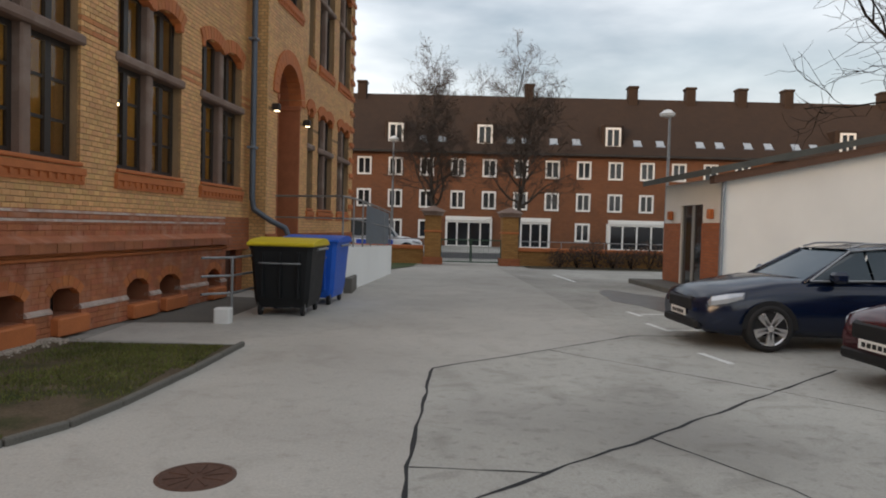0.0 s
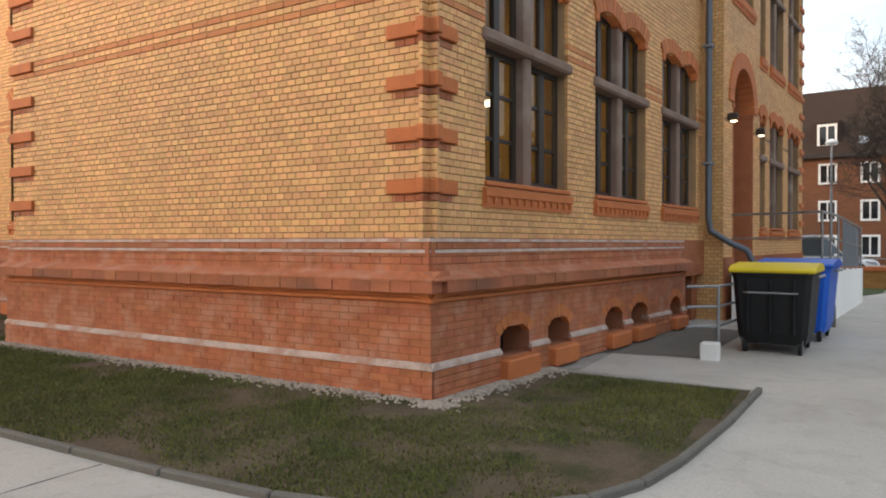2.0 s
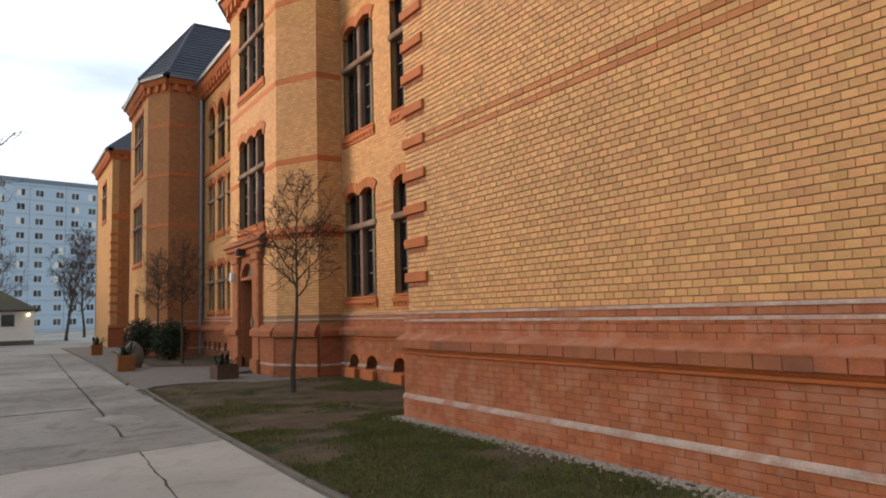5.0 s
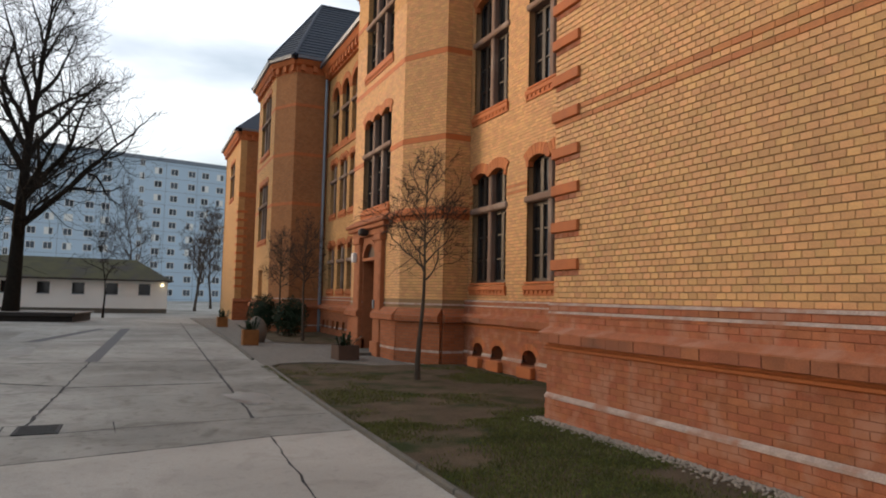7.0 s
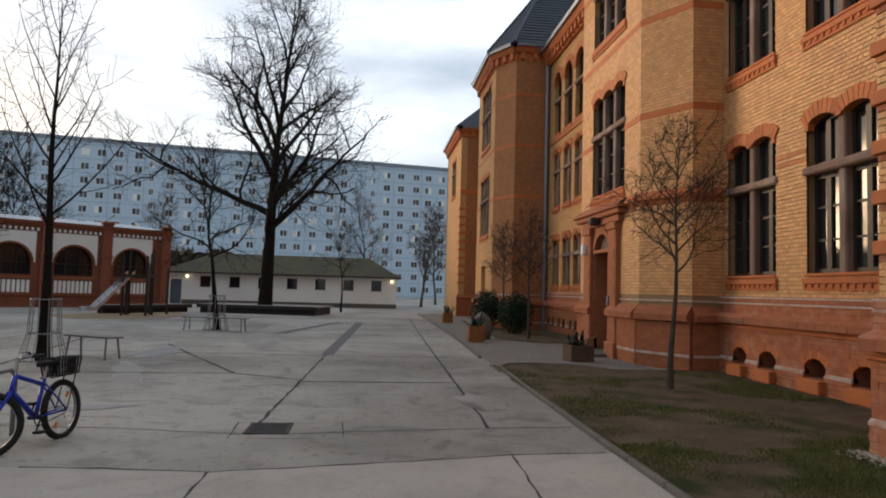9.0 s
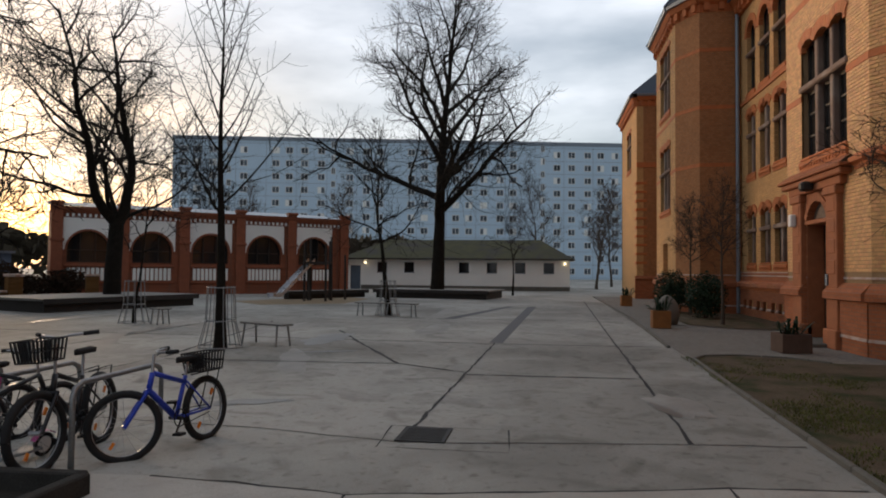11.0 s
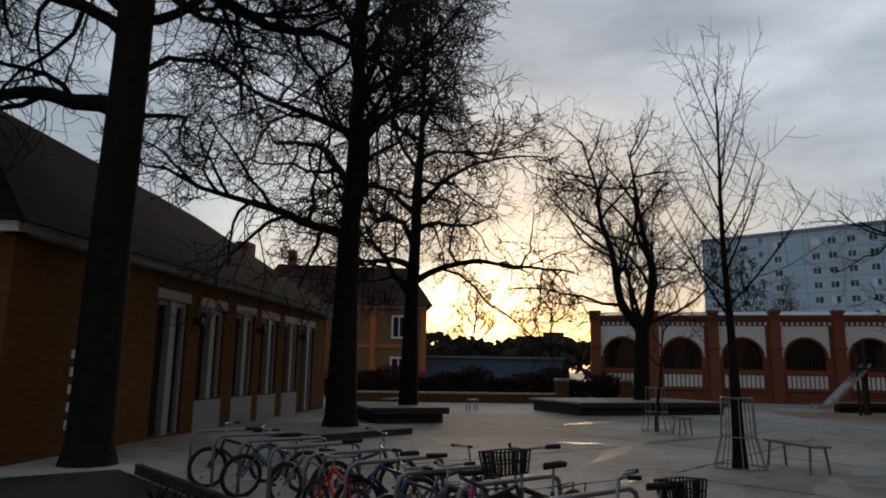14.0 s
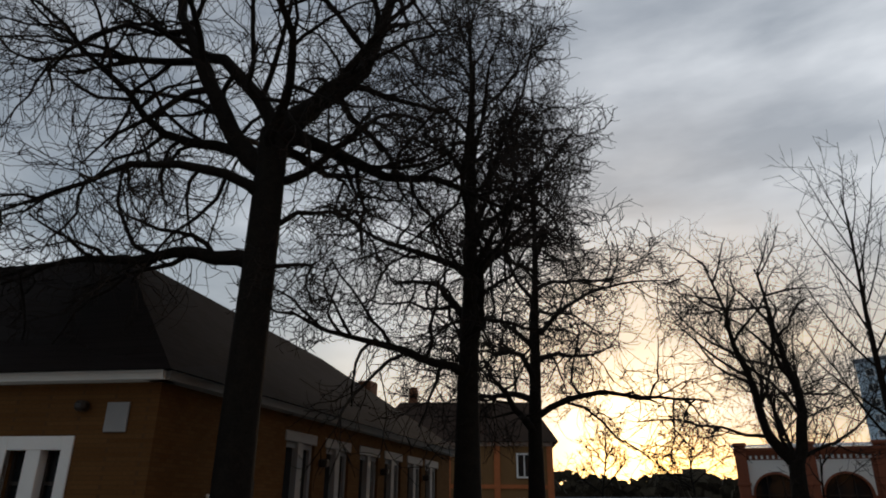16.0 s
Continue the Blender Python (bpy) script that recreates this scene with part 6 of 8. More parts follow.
arch_ring(bm, 2.05, 3.25, 2.2, 0.59, 0.02, 0.0, 0.012, 13)
n = 14
for k in range(n):
    t0, t1 = math.pi * k / n, math.pi * (k + 1) / n
    bm.faces.new([bm.verts.new(p) for p in ((2.65, 0.012, 2.2), (2.65 - 0.62 * math.cos(t0), 0.012, 2.2 + 0.62 * math.sin(t0)), (2.65 - 0.62 * math.cos(t1), 0.012, 2.2 + 0.62 * math.sin(t1)))])
AL.link("doorway_shade", bm, M_black, annex, "flat black sheet for the shade of an arched doorway near the corner")
for k in range(5):
    bm = bmesh.new()
    box(bm, 1.68, 1.95, 0.0, 0.05, 0.45 + 0.32 * k, 0.62 + 0.32 * k, 0.01)
    AL.link("quoin", bm, M['whitewash'], annex, "white jamb stone" if k == 0 else "")
for s in (6.22, 10.32, 14.27):
    bm = bmesh.new()
    box(bm, s - 0.1, s + 0.1, 0.0, 0.25, 2.65, 2.85, 0.04)
    AL.link("wall_lamp", bm, M['timber'], annex, "small black wall lamp")
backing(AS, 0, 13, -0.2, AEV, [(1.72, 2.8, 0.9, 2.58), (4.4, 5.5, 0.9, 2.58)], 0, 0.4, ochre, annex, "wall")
for a, b in ((1.72, 2.8), (4.4, 5.5)):
    win = new("window")
    win.parent = annex
    bm = bmesh.new()
    box(bm, a - 0.22, a, -0.1, 0.03, 0.9, 2.82, 0.01)
    box(bm, b, b + 0.22, -0.1, 0.03, 0.9, 2.82, 0.01)
    box(bm, a, b, -0.1, 0.028, 2.58, 2.82, 0.01)
    box(bm, (a + b) / 2 - 0.15, (a + b) / 2 + 0.15, -0.2, 0.02, 0.9, 2.58, 0.01)
    AS.link("surround", bm, M['whitewash'], win, "white painted window surround")
    bm = bmesh.new()
    for l_, r_ in ((a, (a + b) / 2 - 0.15), ((a + b) / 2 + 0.15, b)):
        box(bm, l_, l_ + 0.05, -0.24, -0.18, 0.9, 2.58)
        box(bm, r_ - 0.05, r_, -0.24, -0.18, 0.9, 2.58)
        box(bm, l_ + 0.05, r_ - 0.05, -0.24, -0.18, 2.0, 2.06)
    AS.link("window_frame", bm, M['timber'], win)
    bm = bmesh.new()
    box(bm, a, b, -0.3, -0.25, 0.9, 2.58)
    AS.link("pane", bm, M['pane'], win)
bm = bmesh.new()
box(bm, 0.53, 0.97, 0, 0.04, 2.88, 3.4, 0.01)
AS.link("notice_board", bm, greyframe, annex, "small grey plate on the wall")
bm = bmesh.new()
box(bm, 1.3, 1.52, 0, 0.22, 3.24, 3.42, 0.05)
AS.link("wall_lamp", bm, M['timber'], annex, "small black floodlight under the eaves")
for fc, l_ in ((AL, 17.9), (AS, 13.4)):
    strip(fc, "eave_board", -0.2, l_, [(-0.2, AEV - 0.1), (0.3, AEV - 0.1), (0.35, AEV + 0.05), (-0.2, AEV + 0.05)], M['whitewash'] if fc is AS else greyframe, annex, "pale eaves board")
bm = bmesh.new()
e0, e1 = ce + (AL.n + AS.n) * 0.45, ce + da * 18 + AL.n * 0.45
inn = -AL.n
r0 = ce + da * 2.8 + de * 3.6 * 1.0 + Vector((0, 0, 7.4))
r1 = ce + da * 14.5 + inn * 4.6 + Vector((0, 0, 7.4))
far_l = ce + de * 13.4 + AS.n * 0.45
back0, back1 = far_l + da * 9.5, e1 + inn * 10
Z = Vector((0, 0, AEV + 0.03))
q = [bm.verts.new(p) for p in (e0 + Z, e1 + Z, back1 + Z, back0 + Z, far_l + Z, r0, r1, far_l + da * 4.5 + Vector((0, 0, 7.4)))]
for fc in ((0, 1, 6, 5), (1, 2, 6), (2, 3, 5, 6), (0, 5, 7, 4), (3, 4, 7), (3, 7, 5)):
    bm.faces.new([q[i] for i in fc])
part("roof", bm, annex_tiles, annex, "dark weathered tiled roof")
for s in (8.5, 12.5, 15.2):
    p = ce + da * s + inn * 2.2 + Vector((0, 0, AEV + 1.75))
    block(annex, "roof_window", Matrix.Translation(p) @ Matrix.Rotation(math.atan2(da.y, da.x), 4, 'Z') @ Matrix.Rotation(radians(38), 4, 'X'), M['zinc'], -0.28, 0.28, -0.4, 0.4, -0.03, 0.06)
p = ce + da * 16.6 + inn * 3.4
block(annex, "chimney", Matrix.Translation(p) @ Matrix.Rotation(math.atan2(da.y, da.x), 4, 'Z'), M['brownbrick'], -0.4, 0.4, -0.3, 0.3, 5.0, 6.75, 0.03)

# ochre villa at the back
villa = thing("villa", "two-storey ochre villa with arched windows and a dark hip roof", "house")
vm = pose(-28.3, -39.16, 0, 0, 0, 180 - 32)
villa_wall = material("villa_ochre", (0.21, 0.115, 0.046), 0.9, spread=0.15, scale=1)
block(villa, "wall", vm, villa_wall, -3.4, 3.6, -0.0, 8, -0.2, 6.0)
block(villa, "side_wing", vm, villa_wall, -8.2, -3.4, 0.9, 8, -0.2, 6.0)
block(villa, "side_wing_base", vm, M['red_plain'], -8.26, -3.41, 0.84, 1.1, -0.2, 2.6)
for x in (-4.6, -6.6):
    framed_window(villa, vm @ pose(x, 0.9, 3.7), 0.95, 1.6, M['white'], 1, 0.08, border=0.12)
block(villa, "base", vm, material("villa_red_base", (0.20, 0.06, 0.035), 0.9, spread=0.2), -3.46, 3.66, -0.06, 0.1, -0.2, 1.5)
for x in (-3.3, 0.0, 3.5):
    block(villa, "pilaster", vm, M['red_plain'], x - 0.2, x + 0.2, -0.1, 0.05, 1.5, 5.75)
block(villa, "string_course", vm, M['red_plain'], -3.45, 3.65, -0.08, 0.05, 3.05, 3.3)
block(villa, "string_course", vm, M['lime'], -3.5, 3.7, -0.15, 0.05, 5.75, 6.05)
for x in (-2.0, 1.8):
    framed_window(villa, vm @ pose(x, 0, 0.7), 1.15, 1.75, M['white'], 1, 0.08, border=0.12)
    framed_window(villa, vm @ pose(x, 0, 3.7), 1.05, 1.6, M['white'], 1, 0.08, border=0.12)
bm = bmesh.new()
q = [bm.verts.new(p) for p in ((-8.7, -0.5, 6.0), (4.1, -0.5, 6.0), (4.1, 8.5, 6.0), (-8.7, 8.5, 6.0), (-6.9, 1.7, 8.9), (2.4, 1.7, 8.9), (2.4, 6.3, 8.9), (-6.9, 6.3, 8.9))]
for fc in ((0, 1, 5, 4), (1, 2, 6, 5), (2, 3, 7, 6), (3, 0, 4, 7), (4, 5, 6, 7), (3, 2, 1, 0)):
    bm.faces.new([q[i] for i in fc])
bmesh.ops.transform(bm, matrix=vm, verts=bm.verts)
part("roof", bm, M['tiles'], villa)
block(villa, "chimney", vm, M['brownbrick'], -6.3, -5.7, 2, 2.7, 8.0, 10.0)
# low yard wall with pillars, dark hedge and sheds behind it
yard_wall = thing("yard_wall", "low ochre wall with a pale coping and end pillar", "wall", kind="structure")
YW = Face((-20.5, -29.6), (Vector((-29.8, -23.6)) - Vector((-20.5, -29.6))).normalized(), (0.54, 0.84))
lw = (Vector((-29.8, -23.6)) - Vector((-20.5, -29.6))).length
block(yard_wall, "wall", YW.m(), ochre, 0, lw, -0.3, 0, -0.1, 0.42)
block(yard_wall, "coping", YW.m(), M['lime'], -0.05, lw, -0.35, 0.05, 0.42, 0.52, 0.02)
block(yard_wall, "pillar", YW.m(), ochre, lw, lw + 0.6, -0.45, 0.15, -0.1, 1.15, 0.02)
block(yard_wall, "coping", YW.m(), M['lime'], lw - 0.05, lw + 0.65, -0.5, 0.2, 1.15, 1.28, 0.02)
p2 = thing("gate_pillar", "short ochre pillar with a pale cap near the hall", "pillar")
block(p2, "shaft", pose(-34.3, -22.6, 0, 0, 0, 40), ochre, -0.3, 0.3, -0.3, 0.3, -0.1, 1.15, 0.02)
block(p2, "cap", pose(-34.3, -22.6, 0, 0, 0, 40), M['lime'], -0.36, 0.36, -0.36, 0.36, 1.15, 1.27, 0.02)


def shrub(name, at, size, seed, label, leaves=700, leaf=0.06, mat=None, group="", category="bush"):
    """A clump of small leaves on stems, with an uneven outline."""
    r = random.Random(seed)
    v, f = [], []
    for _ in range(leaves):
        d = Vector((r.gauss(0, 1), r.gauss(0, 1), r.gauss(0, 1))).normalized() * (r.random() ** 0.4)
        d *= 1 + 0.3 * noise.noise(d * 2.5 + Vector((seed, 0, 0)))
        c = Vector((at[0] + d.x * size[0], at[1] + d.y * size[1], at[2] + size[2] * (1 + d.z) * 0.98))
        a = Vector((r.gauss(0, 1), r.gauss(0, 1), r.gauss(0, 1))).normalized() * leaf
        b = a.orthogonal().normalized() * leaf * r.uniform(0.4, 0.8)
        k = len(v)
        v += [c - a, c + b, c + a, c - b]
        f.append((k, k + 1, k + 2, k + 3))
    ob = thing(name, label, category, group)
    mesh_object("foliage", v, f, mat, ob)
    bm = bmesh.new()
    for i in range(7):
        a = r.uniform(0, 6.28)
        tube(bm, [(at[0], at[1], at[2] - 0.05), (at[0] + math.cos(a) * size[0] * 0.5, at[1] + math.sin(a) * size[1] * 0.5, at[2] + size[2] * r.uniform(0.8, 1.6))], [0.02, 0.006], 5)
    part("stem", bm, M['bark'], ob)
    return ob


evergreen = material("dark_evergreen", (0.012, 0.03, 0.012), 0.7, spread=0.5, scale=5, random='island')
brownleaf = material("brown_winter_twigs", (0.07, 0.045, 0.03), 0.9, spread=0.5, scale=5, random='island')
shrub("bush", (-26.9, 6.35, 0.0), (0.8, 0.72, 0.82), 3, "round dark evergreen bush in the bed", 4200, 0.042, evergreen, "evergreen bushes")
shrub("bush", (-29.9, 5.75, 0.0), (0.8, 0.72, 0.86), 4, "round dark evergreen bush in the bed", 4200, 0.042, evergreen, "evergreen bushes")
for i in range(11):
    t = i / 10
    shrub("hedge_bush", (-22.5 - 13.5 * t, -33.5 + 8.0 * t, 0), (1.3, 1.2, 0.62 + 0.18 * (i % 3)), 20 + i, "dark leafless hedge bush behind the yard wall", 3200, 0.08, brownleaf, "hedge behind the wall")
# base colour lifted to stand in for the sunset glare over woods and blocks
dist = material("glare_lifted_far", (0.10, 0.085, 0.06), 0.95, spread=0.5, scale=0.2)
shed_b = thing("container_shed", "long low blue-grey shed behind the hedge", "shed")
sm = pose(-36, -38, 0, 0, 0, 180 - 38)
block(shed_b, "wall", sm, material("blue_grey_sheet", (0.10, 0.13, 0.18), 0.6, spread=0.2), -7, 7, 0, 4, 0, 2.5)
block(shed_b, "roof", sm, M['zinc'], -7.2, 7.2, -0.2, 4.2, 2.5, 2.65)
# distant tree line and blocks that meet the horizon towards the sunset
v, f = [], []
rd = random.Random(5)
for i in range(9000):
    a = rd.uniform(-2.95, -1.2)
    dd = rd.uniform(78, 96)
    h = (5.2 + 1.8 * noise.noise(Vector((a * 6, 0, 0))) + 1.0 * noise.noise(Vector((a * 24, 3, 0)))) * rd.random() ** 0.35
    c = Vector((-3 + math.cos(a) * dd, math.sin(a) * dd, h))
    u = Vector((rd.gauss(0, 1), rd.gauss(0, 1), rd.gauss(0, 1))).normalized() * 0.75
    w = u.orthogonal().normalized() * 0.5
    k = len(v)
    v += [c - u, c + w, c + u, c - w]
    f.append((k, k + 1, k + 2, k + 3))
tagged(mesh_object("far_woods", v, f, dist), "dark line of distant trees under the sunset", "trees", kind="stuff")
far = thing("distant_block", "grey block of flats far beyond the trees", "building")
fm = pose(-66.5, -56.5, 0, 0, 0, 135)
block(far, "wall", fm, dist, -5.5, 1.0, 0, 8, 0, 5.9)
block(far, "stair_tower", fm, dist, -2.2, 0.4, -0.4, 0, 0, 6.4)
block(far, "low_wing", fm, dist, -16, -5.5, 0.3, 8, 0, 4.6)

# ---- car park side ----
shed = thing("white_shed", "white rendered shed with brown brick base and sloping felt roof", "shed")
SF = Face((12.9, 16.0), (1, 0), (0, -1))
SW = Face((12.9, 16.0), (0, 1), (-1, 0))
def slope_wall(face, l0, z0, z1, mat, name):
    bm = bmesh.new()
    a = [bm.verts.new((0, 0, -0.1)), bm.verts.new((l0, 0, -0.1)), bm.verts.new((l0, 0, z1)), bm.verts.new((0, 0, z0))]
    b = [bm.verts.new((v.co.x, -0.25, v.co.z)) for v in a]
    bm.faces.new(a)
    bm.faces.new(b[::-1])
    for i in range(4):
        bm.faces.new((a[i], b[i], b[(i + 1) % 4], a[(i + 1) % 4]))
    return face.link(name, bm, mat, shed)
slope_wall(SF, 9.0, 3.0, 5.0, M['render'], "front_wall")
backing(SW, 0.25, 4.0, -0.1, 2.98, [(1.25, 2.75, -0.1, 2.35)], 0, 0.25, M['render'], shed, "door_wall")
for a, b in ((0, 1.25), (2.75, 4.0)):
    strip(SW, "brick_base", a + 0.004, b, [(-0.1, -0.1), (0.02, -0.1), (0.02, 1.85), (-0.1, 1.85)], M['red_far'], shed, "brown brick wainscot")
    bm = bmesh.new()
    box(bm, (a + b) / 2 - 0.1, (a + b) / 2 + 0.1, 0.02, 0.14, 1.95, 2.2, 0.02)
    SW.link("wall_lamp", bm, M['red_plain'], shed)
for a in (1.25, 2.01):
    bm = bmesh.new()
    box(bm, a, a + 0.74, -0.15, -0.08, 0, 2.35)
    d = SW.link("door", bm, M['pane'], shed, "dark glazed door leaf")
    bm = bmesh.new()
    for x in (a, a + 0.68):
        box(bm, x, x + 0.06, -0.09, -0.05, 0, 2.35)
    SW.link("door_frame", bm, greyframe, d)
bm = bmesh.new()
q = [bm.verts.new(SF.w(s, o, z)) for s, o, z in ((-0.55, 0.45, 2.98), (9.4, 0.45, 5.2), (9.4, -4.5, 5.2), (-0.55, -4.5, 2.98), (-0.55, 0.45, 3.14), (9.4, 0.45, 5.36), (9.4, -4.5, 5.36), (-0.55, -4.5, 3.14))]
for fc in ((0, 1, 2, 3), (7, 6, 5, 4), (0, 4, 5, 1), (1, 5, 6, 2), (2, 6, 7, 3), (3, 7, 4, 0)):
    bm.faces.new([q[i] for i in fc])
part("roof", bm, material("roofing_felt", (0.07, 0.075, 0.07), 0.85, spread=0.3), shed, "dark felt roof")
bm = bmesh.new()
box(bm, -0.4, 9.3, 0.02, 0.3, 2.78, 2.98, m=Matrix.Identity(4))
for v in bm.verts:
    v.co.z += max(0, v.co.x) * 0.22
SF.link("fascia", bm, material("brown_fascia", (0.11, 0.06, 0.04), 0.7), shed, "brown timber fascia")
bm = bmesh.new()
tube(bm, [(12.85, 15.9, 2.95), (12.8, 15.88, 2.6), (12.8, 15.88, 0.0)], 0.05, 10)
part("downpipe", bm, M['zinc'], shed)
block(shed, "step", SW.m(), M['kerb'], -0.2, 4.2, 0.0, 1.0, -0.05, 0.14, 0.02)


def wheel(parent, at, radius, width, rim_mat, tyre_mat, axis='y', spokes=5):
    """A car wheel: tyre and spoked rim."""
    w = new("wheel")
    w.parent = parent
    w.matrix_local = Matrix.Translation(at)
    bm = bmesh.new()
    prof = [(radius * 0.72, -width / 2), (radius * 0.9, -width / 2), (radius, -width * 0.32), (radius, width * 0.32), (radius * 0.9, width / 2), (radius * 0.72, width / 2)]
    n = 26
    rings = [[bm.verts.new((r_ * math.cos(2 * math.pi * k / n), o, r_ * math.sin(2 * math.pi * k / n))) for k in range(n)] for r_, o in prof]
    for a, b in zip(rings, rings[1:] + rings[:1]):
        for k in range(n):
            bm.faces.new((a[k], a[(k + 1) % n], b[(k + 1) % n], b[k]))
    part("tyre", bm, tyre_mat, w, smooth=True)
    bm = bmesh.new()
    for k in range(spokes):
        a = 2 * math.pi * k / spokes + 0.3
        for da_ in (-0.13, 0.13):
            box(bm, 0.04, radius * 0.7, -width / 2 - 0.006, -width / 2 + 0.03, -0.026, 0.026, m=Matrix.Rotation(a + da_, 4, 'Y'))
    lathe_pts = [(radius * 0.735, -width / 2 + 0.01), (radius * 0.67, -width / 2 + 0.03), (radius * 0.67, width / 2)]
    rings = [[bm.verts.new((r_ * math.cos(2 * math.pi * k / n), o, r_ * math.sin(2 * math.pi * k / n))) for k in range(n)] for r_, o in lathe_pts]
    for a, b in zip(rings, rings[1:]):
        for k in range(n):
            bm.faces.new((a[k], a[(k + 1) % n], b[(k + 1) % n], b[k]))
    box(bm, -0.05, 0.05, -width / 2 - 0.01, -width / 2 + 0.04, -0.05, 0.05, 0.02)
    part("rim", bm, rim_mat, w)
    return w


def car(name, label, m, paint, length=4.7, width=1.82, height=1.5, estate=True):
    """A parked car; local x points backwards from the nose, -y is the visible side."""
    ob = thing(name, label, "car")
    ob.matrix_basis = m
    L_, H = length, height
    # lower body sections: x, half width, bottom, shoulder height
    secs = [(0.0, 0.62, 0.34, 0.62), (0.12, 0.76, 0.24, 0.74), (0.45, 0.86, 0.2, 0.82), (1.0, 0.9, 0.2, 0.93), (1.5, 0.905, 0.2, 0.97), (2.6, 0.91, 0.2, 0.98), (3.7, 0.905, 0.2, 1.0), (L_ - 0.35, 0.87, 0.24, 1.02), (L_ - 0.05, 0.8, 0.34, 0.98), (L_, 0.72, 0.42, 0.85)]
    bm = bmesh.new()
    rings = []
    for x, w, z0, z1 in secs:
        w = w * width / 1.82
        h = z1 - z0
        prof = [(w * 0.86, z0), (w * 0.97, z0 + h * 0.15), (w, z0 + h * 0.45), (w * 0.985, z0 + h * 0.75), (w * 0.93, z0 + h * 0.95), (w * 0.8, z1), (w * 0.4, z1 + 0.03 + (0.03 if x < 1.4 else 0))]
        ring = [bm.verts.new((x, -y, z)) for y, z in prof] + [bm.verts.new((x, y, z)) for y, z in prof[::-1]]
        rings.append(ring)
    n = len(rings[0])
    for a, b in zip(rings, rings[1:]):
        for k in range(n):
            bm.faces.new((a[k], a[(k + 1) % n], b[(k + 1) % n], b[k]))
    bm.faces.new(rings[0][::-1])
    bm.faces.new(rings[-1])
    body = part("body", bm, paint, ob, smooth=True)
    # cabin
    roof_end = L_ - 0.75 if estate else L_ - 1.6
    sec = [(1.35, 0.96, 0.80), (2.1, H - 0.06, 0.62), (2.7, H, 0.62), (roof_end, H - 0.05, 0.60), (L_ - 0.12, 0.98, 0.74)]
    bm, gl = bmesh.new(), bmesh.new()
    tops = []
    for x, z, w in sec:
        w = w * width / 1.82
        tops.append([(x, -w, z - 0.03), (x, -w * 0.8, z), (x, w * 0.8, z), (x, w, z - 0.03)])
    rows_ = [[bm.verts.new(p) for p in t] for t in tops[1:4]]
    for a, b in zip(rows_, rows_[1:]):
        for k in range(3):
            bm.faces.new((a[k], a[k + 1], b[k + 1], b[k]))
    for a, b in ((tops[0], tops[1]), (tops[3], tops[4])):
        for k in (0, 3):
            tube(bm, [a[k], b[k]], 0.035, 6)
    part("roof", bm, paint, ob, smooth=True)
    ws = 0.86 * width / 1.82
    for q in ((tops[0][0], tops[0][3], tops[1][3], tops[1][0]), (tops[3][0], tops[3][3], tops[4][3], tops[4][0])):
        gl.faces.new([gl.verts.new(p) for p in q])
    for sgn in (-1, 1):
        low_ = [(1.42, sgn * ws, 0.97), (2.25, sgn * ws, 0.985), (2.29, sgn * ws, 0.985), (3.2, sgn * ws, 1.0), (3.24, sgn * ws, 1.0), (L_ - 0.3, sgn * ws, 1.02)]
        up_ = [(2.05, sgn * 0.63, H - 0.1), (2.25, sgn * 0.63, H - 0.07), (2.29, sgn * 0.63, H - 0.07), (3.2, sgn * 0.62, H - 0.06), (3.24, sgn * 0.62, H - 0.06), (roof_end, sgn * 0.6, H - 0.1)]
        for i in (0, 2, 4):
            gl.faces.new([gl.verts.new(p) for p in (low_[i], low_[i + 1], up_[i + 1], up_[i])])
    part("glazing", gl, M_carglass, ob)
    bm = bmesh.new()
    for sgn in (-1, 1):
        tube(bm, [(1.40, sgn * (ws + 0.01), 0.965), (2.2, sgn * (ws + 0.01), 0.98), (L_ - 0.3, sgn * (ws + 0.01), 1.015)], 0.014, 6)
        tube(bm, [(1.40, sgn * (ws + 0.005), 0.97), (2.05, sgn * 0.66, H - 0.09), (2.6, sgn * 0.655, H - 0.035), (roof_end, sgn * 0.63, H - 0.085), (L_ - 0.3, sgn * (ws + 0.01), 1.02)], 0.013, 6)
    part("window_trim", bm, M_chrome, ob, "bright chrome window trim")
    bm = bmesh.new()
    for sgn in (-1, 1):
        tube(bm, [(2.12, sgn * 0.57, H - 0.045), (2.3, sgn * 0.57, H + 0.012), (2.7, sgn * 0.57, H + 0.028), (roof_end - 0.2, sgn * 0.555, H - 0.005), (roof_end - 0.02, sgn * 0.55, H - 0.055)], 0.016, 6)
    part("roof_rail", bm, M_chrome, ob)
    for sgn in (-1, 1):
        bm = bmesh.new()
        line = ((0.045, 0.56, 0.585, 0.66), (0.115, 0.765, 0.6, 0.72), (0.3, 0.838, 0.64, 0.765), (0.5, 0.868, 0.7, 0.79))
        rings = [[bm.verts.new((x + dx, sgn * (y - dy) * width / 1.82, z)) for dx, dy, z in ((0, 0, z0), (0, 0, (z0 + z1) / 2), (0.03, 0.035, z1), (0.1, 0.09, z1 - 0.02), (0.1, 0.09, z0))] for x, y, z0, z1 in line]
        for a, b in zip(rings, rings[1:]):
            for k in range(5):
                bm.faces.new((a[k], a[(k + 1) % 5], b[(k + 1) % 5], b[k]))
        bm.faces.new(rings[0])
        bm.faces.new(rings[-1][::-1])
        part("headlight", bm, M_headlight, ob, "clear glass headlight")
        bm = bmesh.new()
        box(bm, 1.62, 1.82, sgn * 0.98 - 0.09, sgn * 0.98 + 0.09, 0.95, 1.1, 0.04)
